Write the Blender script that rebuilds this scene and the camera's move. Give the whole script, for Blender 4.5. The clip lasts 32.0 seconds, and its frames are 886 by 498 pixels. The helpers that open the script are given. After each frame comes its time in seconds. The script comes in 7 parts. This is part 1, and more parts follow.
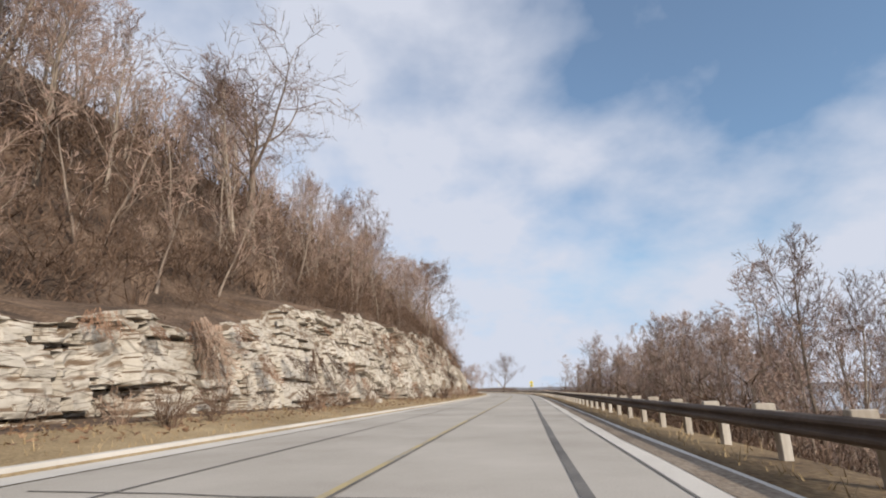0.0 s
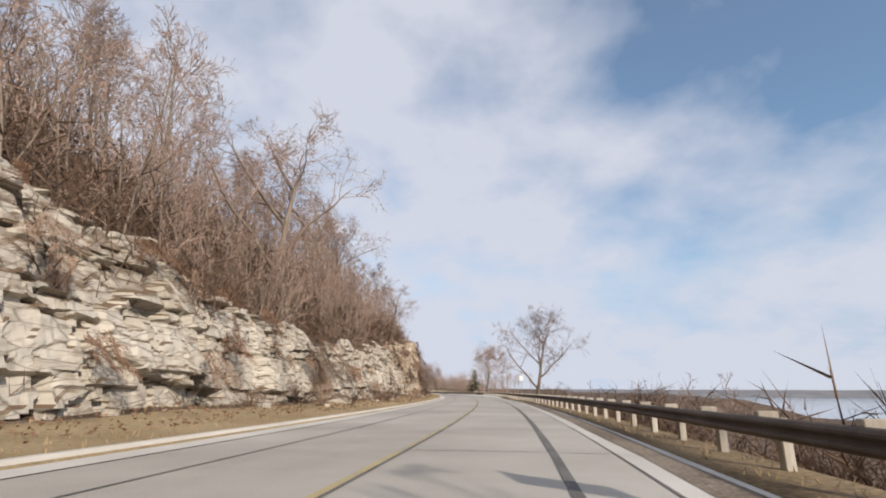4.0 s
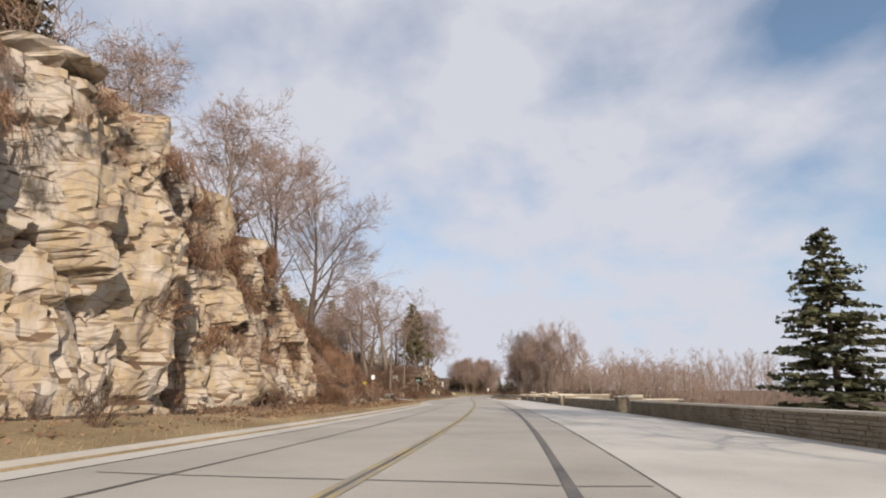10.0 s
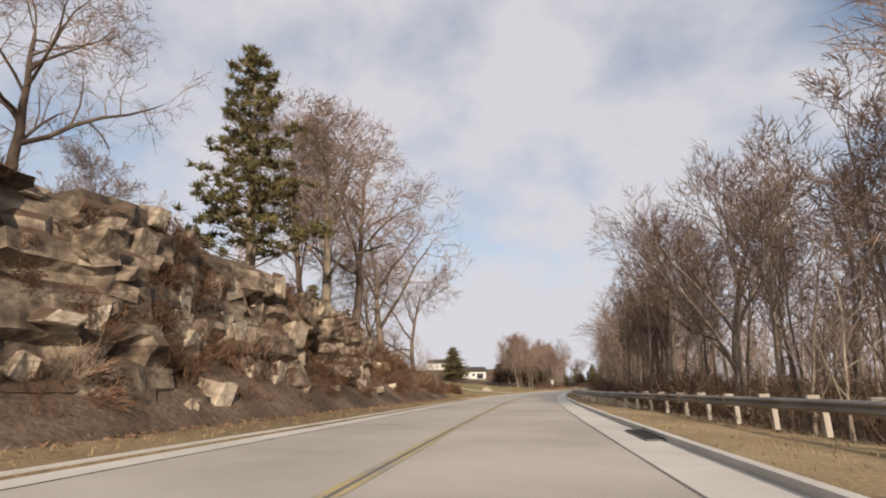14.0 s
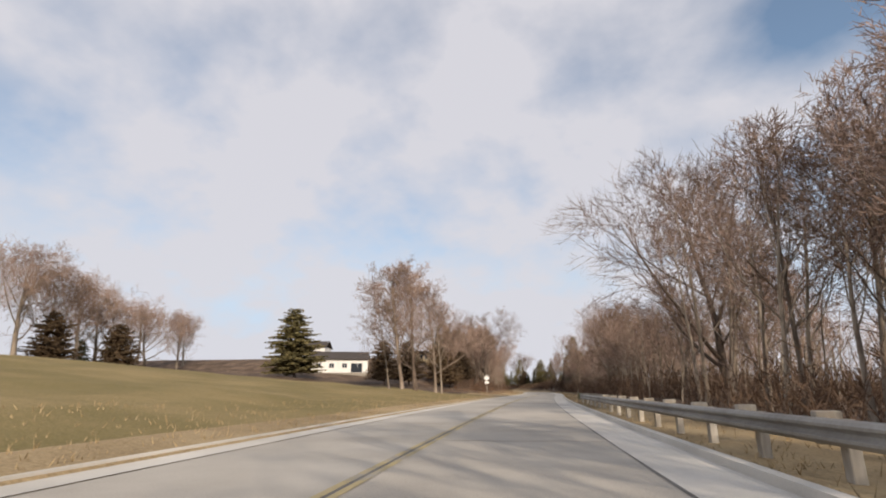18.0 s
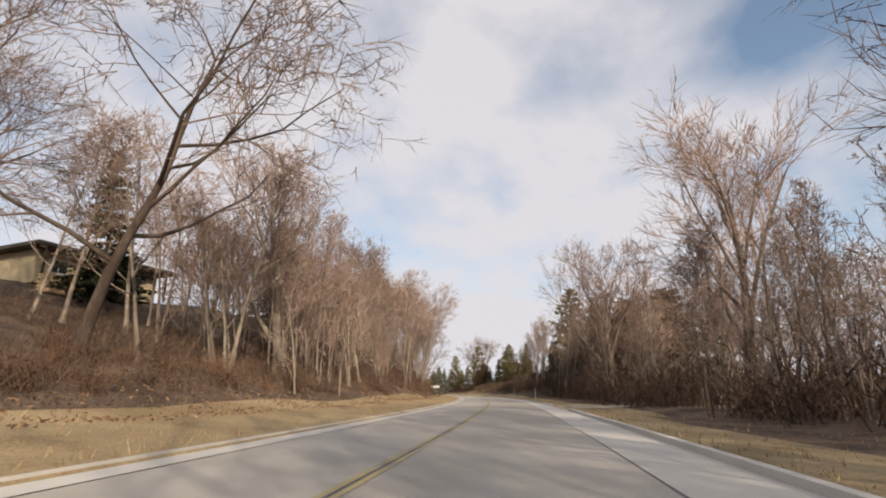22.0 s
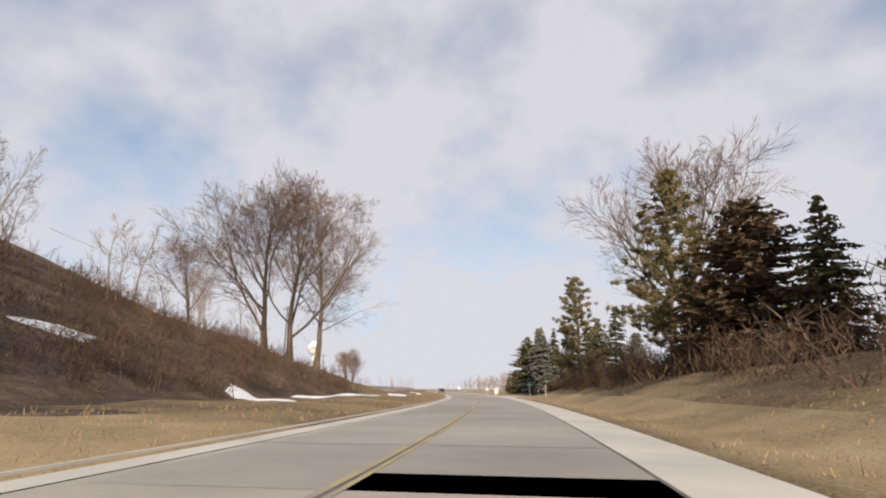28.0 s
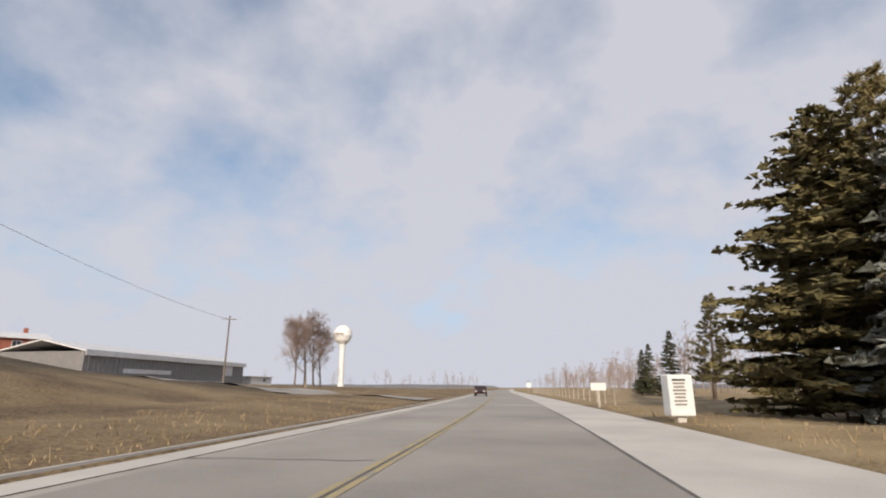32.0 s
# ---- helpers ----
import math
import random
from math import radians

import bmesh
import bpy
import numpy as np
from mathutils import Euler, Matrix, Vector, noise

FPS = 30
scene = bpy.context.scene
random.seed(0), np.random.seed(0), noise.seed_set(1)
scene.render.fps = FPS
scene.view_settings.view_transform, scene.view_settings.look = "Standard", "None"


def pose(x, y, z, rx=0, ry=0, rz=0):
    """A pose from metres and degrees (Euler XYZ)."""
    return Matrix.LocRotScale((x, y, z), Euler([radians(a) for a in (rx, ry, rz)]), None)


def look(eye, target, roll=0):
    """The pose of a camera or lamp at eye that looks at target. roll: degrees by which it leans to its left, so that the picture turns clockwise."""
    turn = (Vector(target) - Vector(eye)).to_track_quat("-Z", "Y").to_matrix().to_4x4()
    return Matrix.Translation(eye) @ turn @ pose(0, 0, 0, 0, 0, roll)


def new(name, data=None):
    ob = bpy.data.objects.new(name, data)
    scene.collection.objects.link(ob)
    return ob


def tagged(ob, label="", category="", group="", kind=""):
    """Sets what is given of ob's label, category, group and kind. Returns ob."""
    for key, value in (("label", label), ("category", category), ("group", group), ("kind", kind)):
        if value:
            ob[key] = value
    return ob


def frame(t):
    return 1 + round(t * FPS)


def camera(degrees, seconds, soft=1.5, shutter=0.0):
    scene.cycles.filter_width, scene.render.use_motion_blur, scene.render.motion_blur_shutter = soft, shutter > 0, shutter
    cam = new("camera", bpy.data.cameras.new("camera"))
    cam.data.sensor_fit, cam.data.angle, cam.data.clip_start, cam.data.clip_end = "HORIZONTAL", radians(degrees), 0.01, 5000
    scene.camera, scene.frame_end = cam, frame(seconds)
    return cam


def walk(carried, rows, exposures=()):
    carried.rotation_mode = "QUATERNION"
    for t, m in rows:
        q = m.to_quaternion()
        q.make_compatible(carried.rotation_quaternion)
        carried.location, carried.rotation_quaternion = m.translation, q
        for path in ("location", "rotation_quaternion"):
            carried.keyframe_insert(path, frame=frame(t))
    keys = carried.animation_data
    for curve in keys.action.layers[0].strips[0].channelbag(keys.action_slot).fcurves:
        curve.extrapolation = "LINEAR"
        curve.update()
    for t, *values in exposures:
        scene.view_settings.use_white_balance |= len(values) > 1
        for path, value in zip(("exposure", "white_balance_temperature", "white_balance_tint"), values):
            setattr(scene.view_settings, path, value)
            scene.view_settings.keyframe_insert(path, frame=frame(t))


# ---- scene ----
# camera: seconds, x, y, then yaw to the left, pitch and roll in degrees; the lens rides 1.1 m over the road
cam = camera(82.0, 32.0, soft=2.0)
EYE = 1.1
PATH = [
    (0.0, 0.00, 0.00, 0.00, 15.55, -0.86),
    (0.5, 2.83, 18.49, -0.09, 15.48, -0.72),
    (1.0, 5.64, 36.73, -0.12, 15.48, -0.61),
    (1.5, 8.39, 54.64, -0.00, 15.53, -0.40),
    (2.0, 11.01, 72.17, 0.31, 15.61, -0.23),
    (2.5, 13.41, 89.32, 1.10, 15.69, 0.14),
    (3.0, 15.45, 106.12, 2.36, 15.65, 0.46),
    (3.5, 17.06, 122.63, 3.86, 15.59, 0.41),
    (4.0, 18.21, 138.95, 5.42, 15.56, 0.28),
    (4.5, 18.91, 155.14, 6.92, 15.49, 0.13),
    (5.0, 19.19, 171.22, 8.43, 15.51, 0.10),
    (5.5, 19.04, 187.21, 9.93, 15.52, 0.11),
    (6.0, 18.49, 203.10, 11.37, 15.54, 0.15),
    (6.5, 17.55, 218.89, 12.75, 15.57, 0.25),
    (7.0, 16.26, 234.54, 14.00, 15.61, 0.42),
    (7.5, 14.64, 250.04, 15.25, 15.76, 0.51),
    (8.0, 12.71, 265.31, 16.55, 15.87, 0.59),
    (8.5, 10.47, 280.24, 17.81, 15.94, 0.31),
    (9.0, 7.96, 294.73, 19.16, 15.91, 0.09),
    (9.5, 5.21, 308.74, 20.38, 15.81, 0.05),
    (10.0, 2.25, 322.27, 21.68, 15.80, 0.19),
    (10.5, -0.97, 335.36, 23.20, 15.93, 0.54),
    (11.0, -4.45, 348.09, 24.78, 15.90, 0.67),
    (11.5, -8.19, 360.51, 26.06, 15.74, -0.10),
    (12.0, -12.10, 372.68, 26.84, 15.38, -1.24),
    (12.5, -16.09, 384.67, 27.31, 15.11, -1.69),
    (13.0, -20.15, 396.54, 27.83, 15.33, -1.48),
    (13.5, -24.28, 408.33, 28.09, 15.41, -0.90),
    (14.0, -28.43, 420.12, 27.98, 15.34, -0.74),
    (14.5, -32.53, 431.99, 27.48, 15.21, -0.56),
    (15.0, -36.56, 444.04, 26.79, 15.14, -0.46),
    (15.5, -40.50, 456.30, 26.16, 14.93, -0.17),
    (16.0, -44.34, 468.79, 25.31, 15.12, -0.12),
    (16.5, -48.03, 481.56, 24.30, 15.24, -0.12),
    (17.0, -51.56, 494.65, 23.22, 15.32, -0.15),
    (17.5, -54.92, 508.08, 22.15, 15.37, -0.23),
    (18.0, -58.12, 521.90, 21.30, 15.48, -0.34),
    (18.5, -61.22, 536.09, 20.63, 15.53, -0.46),
    (19.0, -64.21, 550.65, 19.90, 15.69, -0.38),
    (19.5, -67.06, 565.54, 19.12, 15.82, -0.12),
    (20.0, -69.78, 580.66, 18.60, 15.68, -0.00),
    (20.5, -72.38, 595.93, 18.05, 15.63, -0.19),
    (21.0, -74.86, 611.23, 17.65, 15.78, -0.18),
    (21.5, -77.30, 626.44, 17.90, 15.78, -0.14),
    (22.0, -79.82, 641.56, 18.38, 15.75, -0.09),
    (22.5, -82.48, 656.59, 18.99, 15.70, -0.18),
    (23.0, -85.33, 671.54, 19.96, 15.83, -0.19),
    (23.5, -88.46, 686.36, 21.20, 15.78, -0.07),
    (24.0, -91.87, 701.00, 22.35, 15.68, -0.04),
    (24.5, -95.55, 715.38, 23.66, 15.73, 0.07),
    (25.0, -99.48, 729.44, 24.89, 15.69, 0.25),
    (25.5, -103.63, 743.16, 26.13, 15.67, 0.50),
    (26.0, -108.02, 756.60, 27.40, 15.62, 0.29),
    (26.5, -112.68, 769.77, 28.87, 15.53, 0.06),
    (27.0, -117.63, 782.68, 30.40, 15.50, 0.07),
    (27.5, -122.86, 795.32, 31.89, 15.46, 0.11),
    (28.0, -128.33, 807.65, 33.27, 15.42, 0.19),
    (28.5, -133.98, 819.64, 34.53, 15.37, 0.32),
    (29.0, -139.75, 831.25, 35.67, 15.29, 0.32),
    (29.5, -145.59, 842.43, 36.75, 15.37, 0.16),
    (30.0, -151.43, 853.14, 37.85, 15.36, 0.27),
    (30.5, -157.29, 863.36, 39.08, 15.42, -0.07),
    (31.0, -163.19, 873.13, 40.48, 15.34, -0.24),
    (31.5, -169.14, 882.51, 41.62, 15.24, -0.43),
    (32.0, -175.11, 891.55, 42.62, 15.29, -0.22),
]
HEADING = [-8.70, -8.68, -8.65, -8.61, -8.75, -6.50, -1.60, 3.18, 7.54, 12.13, 17.44, 19.36, 17.20, 13.41, 10.72, 9.10, 10.89, 14.98, 19.74, 25.13, 29.92, 34.70, 36.42, 36.67, 36.27, 35.71, 35.22, 34.89, 34.70, 34.62, 34.58, 34.57]
METRES = [-157.5, -105.0, -52.5, 0.0, 52.6, 104.9, 157.3, 210.0, 262.8, 315.3, 367.0, 418.3, 469.7, 521.5, 573.9, 626.3, 678.6, 730.8, 782.8, 834.7, 886.0, 936.5, 987.5, 1038.5, 1089.5, 1140.5, 1191.5, 1242.5, 1293.4, 1344.4, 1395.4, 1446.4]


def aim(x, y, yaw, pitch, roll):
    a, b = radians(yaw), radians(pitch)
    eye = Vector((x, y, EYE))
    return look(eye, eye + 5 * Vector((-math.sin(a) * math.cos(b), math.cos(a) * math.cos(b), math.sin(b))), roll)


walk(cam, [(t, aim(*row)) for t, *row in PATH], [(0, -0.05, 6500, 10), (5, -0.1, 6600, 11), (12, -0.12, 7000, 12), (15, -0.1, 7250, 13), (19, -0.06, 7050, 12), (23, 0.02, 7400, 13), (26, 0.0, 6950, 12), (29, -0.1, 7200, 13), (32, -0.22, 6850, 12)])

# ---- sun and sky ----
SUN_EL, SUN_AZ = radians(24), radians(39)     # the shadows run 39 degrees to the left of +y
sun_way = Vector((math.sin(SUN_AZ) * math.cos(SUN_EL), -math.cos(SUN_AZ) * math.cos(SUN_EL), math.sin(SUN_EL)))
sun = new("sun", bpy.data.lights.new("sun", "SUN"))
sun.data.energy, sun.data.angle, sun.data.color = 5.0, radians(0.6), (1.0, 0.90, 0.78)
sun.matrix_world = look((60, -60, 80), Vector((60, -60, 80)) - sun_way)

world = bpy.data.worlds.new("sky")
scene.world = world
world.use_nodes = True
wt = world.node_tree
wt.nodes.clear()


def wnode(kind, **sets):
    n = wt.nodes.new(kind)
    for k, v in sets.items():
        n.inputs[k].default_value = v
    return n


w_out = wnode("ShaderNodeOutputWorld")
w_bg = wnode("ShaderNodeBackground", Strength=1.0)
w_sky = wnode("ShaderNodeTexSky")
w_sky.sky_type, w_sky.sun_disc = "NISHITA", False
w_sky.sun_elevation, w_sky.sun_rotation = SUN_EL, math.atan2(sun_way.x, sun_way.y)
w_sky.air_density, w_sky.dust_density, w_sky.ozone_density = 1.0, 0.6, 1.6
w_dim = wnode("ShaderNodeVectorMath")
w_dim.operation = "MULTIPLY"
w_dim.inputs[1].default_value = (0.13, 0.16, 0.17)
wt.links.new(w_sky.outputs[0], w_dim.inputs[0])
w_low = wnode("ShaderNodeCombineXYZ")
# thin broken cloud: the view direction laid on a flat layer, two sizes of noise
w_co = wnode("ShaderNodeTexCoord")
w_sep = wnode("ShaderNodeSeparateXYZ")
wt.links.new(w_co.outputs["Generated"], w_sep.inputs[0])


def wmath(op, a, b=None, c=None):
    n = wnode("ShaderNodeMath")
    n.operation = op
    for i, v in enumerate((a, b, c)):
        if v is None:
            continue
        if isinstance(v, (int, float)):
            n.inputs[i].default_value = v
        else:
            wt.links.new(v, n.inputs[i])
    return n.outputs[0]


up = wmath("MAXIMUM", w_sep.outputs["Z"], 0.0)
den = wmath("ADD", up, 0.45)
wt.links.new(w_sep.outputs["X"], w_low.inputs["X"])
wt.links.new(w_sep.outputs["Y"], w_low.inputs["Y"])
wt.links.new(wmath("MAXIMUM", w_sep.outputs["Z"], 0.2), w_low.inputs["Z"])
wt.links.new(w_low.outputs[0], w_sky.inputs["Vector"])
w_com = wnode("ShaderNodeCombineXYZ")
wt.links.new(wmath("DIVIDE", w_sep.outputs["X"], den), w_com.inputs["X"])
wt.links.new(wmath("DIVIDE", w_sep.outputs["Y"], den), w_com.inputs["Y"])
w_com.inputs["Z"].default_value = 3.7
w_n1 = wnode("ShaderNodeTexNoise", Scale=1.5, Detail=5.0, Roughness=0.55, Distortion=0.1)
w_n2 = wnode("ShaderNodeTexNoise", Scale=5.0, Detail=5.0, Roughness=0.55, Distortion=0.1)
for n in (w_n1, w_n2):
    wt.links.new(w_com.outputs[0], n.inputs["Vector"])
cover = wmath("ADD", wmath("MULTIPLY", w_n1.outputs["Fac"], 0.66), wmath("MULTIPLY", w_n2.outputs["Fac"], 0.34))
# a clear patch of sky stands in the north-east
clear = wmath("ADD", wmath("ADD", wmath("MULTIPLY", w_sep.outputs["X"], 0.455), wmath("MULTIPLY", w_sep.outputs["Y"], 0.542)), wmath("MULTIPLY", w_sep.outputs["Z"], 0.707))
clear = wmath("MULTIPLY", wmath("MAXIMUM", wmath("SUBTRACT", clear, 0.88), 0.0), 2.4)
cover = wmath("ADD", wmath("SUBTRACT", cover, clear), wmath("MULTIPLY", wmath("MAXIMUM", wmath("SUBTRACT", 0.42, up), 0.0), 0.32))
w_ramp = wnode("ShaderNodeMapRange")
for k, v in (("From Min", 0.33), ("From Max", 0.56), ("To Min", 0.10), ("To Max", 0.96)):
    w_ramp.inputs[k].default_value = v
wt.links.new(cover, w_ramp.inputs["Value"])
w_mix = wnode("ShaderNodeMixRGB", Color2=(0.70, 0.735, 0.84, 1))
wt.links.new(w_ramp.outputs[0], w_mix.inputs["Fac"])
wt.links.new(w_dim.outputs[0], w_mix.inputs["Color1"])
wt.links.new(w_mix.outputs[0], w_bg.inputs["Color"])
wt.links.new(w_bg.outputs[0], w_out.inputs["Surface"])


# ---- materials ----
def material(name, stops, scale=4.0, fine=60.0, rough=0.9, bump=0.3, bump_scale=None, metal=0.0, spread=0.0, stretch=(1, 1, 1), weave=0.35, detail=4.0, ledge=None, cracks=0.0):
    """A surface of mixed colours: stops along a broad noise, a fine grain on top, relief, and a shift per object."""
    m = bpy.data.materials.new(name)
    m.use_nodes = True
    t = m.node_tree
    p = t.nodes["Principled BSDF"]
    p.inputs["Roughness"].default_value, p.inputs["Metallic"].default_value = rough, metal
    p.inputs["Specular IOR Level"].default_value = 0.25
    co = t.nodes.new("ShaderNodeTexCoord")
    mp = t.nodes.new("ShaderNodeMapping")
    mp.inputs["Scale"].default_value = stretch
    t.links.new(co.outputs["Object"], mp.inputs["Vector"])
    a = t.nodes.new("ShaderNodeTexNoise")
    a.inputs["Scale"].default_value, a.inputs["Detail"].default_value, a.inputs["Roughness"].default_value = 1 / scale, detail, 0.6
    b = t.nodes.new("ShaderNodeTexNoise")
    b.inputs["Scale"].default_value, b.inputs["Detail"].default_value = fine, 3.0
    for n in (a, b):
        t.links.new(mp.outputs[0], n.inputs["Vector"])
    mixed = t.nodes.new("ShaderNodeMath")
    mixed.operation = "MULTIPLY_ADD"
    mixed.inputs[1].default_value = weave
    t.links.new(b.outputs["Fac"], mixed.inputs[0])
    low = t.nodes.new("ShaderNodeMath")
    low.operation = "MULTIPLY_ADD"
    low.inputs[1].default_value, low.inputs[2].default_value = 1.0, -weave / 2
    t.links.new(a.outputs["Fac"], low.inputs[0])
    t.links.new(low.outputs[0], mixed.inputs[2])
    value = mixed.outputs[0]
    if spread:
        info = t.nodes.new("ShaderNodeObjectInfo")
        sp = t.nodes.new("ShaderNodeMath")
        sp.operation = "MULTIPLY_ADD"
        sp.inputs[1].default_value = spread
        t.links.new(info.outputs["Random"], sp.inputs[0])
        sh = t.nodes.new("ShaderNodeMath")
        sh.operation = "SUBTRACT"
        sh.inputs[1].default_value = spread / 2
        t.links.new(value, sh.inputs[0])
        t.links.new(sh.outputs[0], sp.inputs[2])
        value = sp.outputs[0]
    ramp = t.nodes.new("ShaderNodeValToRGB")
    el = ramp.color_ramp.elements
    while len(el) < len(stops):
        el.new(0.5)
    for e, (at, col) in zip(el, stops):
        e.position, e.color = at, (*col, 1)
    t.links.new(value, ramp.inputs["Fac"])
    colour = ramp.outputs["Color"]
    if cracks:                                     # thin dark splits between layers
        cm = t.nodes.new("ShaderNodeMapping")
        cm.inputs["Scale"].default_value = (0.45, 0.45, 1.9)
        t.links.new(co.outputs["Object"], cm.inputs["Vector"])
        vo = t.nodes.new("ShaderNodeTexVoronoi")
        vo.feature = "DISTANCE_TO_EDGE"
        vo.inputs["Scale"].default_value = 1.3
        wob = t.nodes.new("ShaderNodeMixRGB")
        wob.inputs["Fac"].default_value = 0.22
        t.links.new(cm.outputs[0], wob.inputs["Color1"])
        t.links.new(a.outputs["Color"], wob.inputs["Color2"])
        t.links.new(wob.outputs[0], vo.inputs["Vector"])
        mr = t.nodes.new("ShaderNodeMapRange")
        mr.inputs["From Min"].default_value, mr.inputs["From Max"].default_value = 0.0, 0.035
        mr.inputs["To Min"].default_value, mr.inputs["To Max"].default_value = cracks, 0.0
        t.links.new(vo.outputs["Distance"], mr.inputs["Value"])
        mx = t.nodes.new("ShaderNodeMixRGB")
        mx.inputs["Color2"].default_value = (0.055, 0.042, 0.03, 1)
        t.links.new(mr.outputs[0], mx.inputs["Fac"])
        t.links.new(colour, mx.inputs["Color1"])
        colour = mx.outputs[0]
    if ledge:                                      # dead leaves and soil lie on what faces up
        ge = t.nodes.new("ShaderNodeNewGeometry")
        sx = t.nodes.new("ShaderNodeSeparateXYZ")
        t.links.new(ge.outputs["True Normal"], sx.inputs[0])
        ml = t.nodes.new("ShaderNodeMapRange")
        ml.inputs["From Min"].default_value, ml.inputs["From Max"].default_value = 0.45, 0.7
        t.links.new(sx.outputs["Z"], ml.inputs["Value"])
        m2 = t.nodes.new("ShaderNodeMixRGB")
        m2.inputs["Color2"].default_value = (*ledge, 1)
        t.links.new(ml.outputs[0], m2.inputs["Fac"])
        t.links.new(colour, m2.inputs["Color1"])
        colour = m2.outputs[0]
    t.links.new(colour, p.inputs["Base Color"])
    if bump:
        bp = t.nodes.new("ShaderNodeBump")
        bp.inputs["Strength"].default_value, bp.inputs["Distance"].default_value = bump, 0.05
        c = t.nodes.new("ShaderNodeTexNoise")
        c.inputs["Scale"].default_value, c.inputs["Detail"].default_value = bump_scale or fine * 0.5, 5.0
        t.links.new(mp.outputs[0], c.inputs["Vector"])
        t.links.new(c.outputs["Fac"], bp.inputs["Height"])
        t.links.new(bp.outputs["Normal"], p.inputs["Normal"])
    return m


def plain(name, col, rough=0.6, metal=0.0):
    d = tuple(c * 0.8 for c in col)
    return material(name, [(0.3, d), (0.7, col)], 0.8, 30, rough, 0.08, None, metal)


M = {}
M["concrete"] = material("worn_concrete", [(0.22, (0.25, 0.228, 0.20)), (0.42, (0.37, 0.342, 0.30)), (0.6, (0.44, 0.41, 0.365)), (0.8, (0.52, 0.49, 0.44))], 6, 40, 0.9, 0.15, 30, weave=0.45, detail=9)
M["asphalt"] = material("grey_asphalt", [(0.22, (0.21, 0.193, 0.172)), (0.45, (0.315, 0.292, 0.262)), (0.62, (0.37, 0.345, 0.31)), (0.8, (0.45, 0.42, 0.38))], 7, 55, 0.9, 0.2, 60, weave=0.45, detail=9)
M["slab"] = material("pale_worn_slabs", [(0.2, (0.23, 0.205, 0.178)), (0.38, (0.345, 0.315, 0.275)), (0.58, (0.43, 0.395, 0.345)), (0.8, (0.52, 0.48, 0.425))], 6, 45, 0.9, 0.18, 45, weave=0.5, detail=10)
M["pale"] = material("pale_gutter_concrete", [(0.25, (0.44, 0.42, 0.38)), (0.6, (0.58, 0.55, 0.50)), (0.85, (0.64, 0.61, 0.56))], 3, 35, 0.9, 0.15, 30)
M["tar"] = material("tar_seam", [(0.3, (0.10, 0.095, 0.09)), (0.7, (0.19, 0.18, 0.165))], 1.5, 30, 0.8, 0.15)
M["yellow"] = material("worn_yellow_paint", [(0.36, (0.30, 0.28, 0.24)), (0.5, (0.40, 0.33, 0.19)), (0.8, (0.50, 0.40, 0.19))], 1.2, 25, 0.8, 0.1)
M["white_paint"] = material("white_paint", [(0.3, (0.62, 0.61, 0.58)), (0.6, (0.8, 0.79, 0.76))], 1.2, 30, 0.6, 0.05)
M["dirt"] = material("dirt_and_gravel", [(0.3, (0.13, 0.10, 0.075)), (0.55, (0.23, 0.185, 0.14)), (0.8, (0.34, 0.29, 0.23))], 2.5, 12, 0.95, 0.6, 14, weave=0.8, detail=8)
M["ground"] = material("dry_grass_ground", [(0.25, (0.086, 0.057, 0.034)), (0.42, (0.155, 0.108, 0.061)), (0.58, (0.236, 0.171, 0.095)), (0.75, (0.299, 0.226, 0.131))], 5, 9, 0.95, 0.7, 8, weave=0.8, detail=8)
M["litter"] = material("leaf_litter", [(0.3, (0.046, 0.032, 0.023)), (0.5, (0.109, 0.074, 0.051)), (0.7, (0.184, 0.129, 0.092))], 3, 7, 0.95, 0.8, 9, weave=0.6)
M["lawn"] = material("winter_lawn", [(0.3, (0.146, 0.118, 0.044)), (0.5, (0.207, 0.160, 0.067)), (0.7, (0.291, 0.216, 0.103))], 9, 14, 0.95, 0.5, 10, weave=0.8, detail=8)
M["tan"] = material("dead_grass", [(0.3, (0.206, 0.150, 0.081)), (0.5, (0.309, 0.228, 0.128)), (0.75, (0.412, 0.320, 0.190))], 4, 14, 0.95, 0.6, 12, weave=0.8, detail=8)
M["rock"] = material("limestone", [(0.22, (0.156, 0.133, 0.106)), (0.34, (0.313, 0.278, 0.228)), (0.46, (0.423, 0.384, 0.322)), (0.62, (0.506, 0.466, 0.400)), (0.85, (0.570, 0.534, 0.469))], 4.5, 3.0, 0.92, 0.7, 6, stretch=(1, 1, 1.3), weave=0.5, detail=9, ledge=(0.15, 0.105, 0.068), cracks=0.6)
M["ochre"] = material("ochre_limestone", [(0.22, (0.086, 0.065, 0.049)), (0.34, (0.215, 0.171, 0.131)), (0.43, (0.370, 0.304, 0.237)), (0.50, (0.404, 0.317, 0.202)), (0.57, (0.430, 0.367, 0.296)), (0.68, (0.473, 0.417, 0.355)), (0.85, (0.533, 0.476, 0.414))], 3.2, 2.6, 0.92, 0.8, 6, stretch=(1, 1, 0.5), weave=0.65, detail=9, ledge=(0.14, 0.09, 0.056), cracks=0.5)
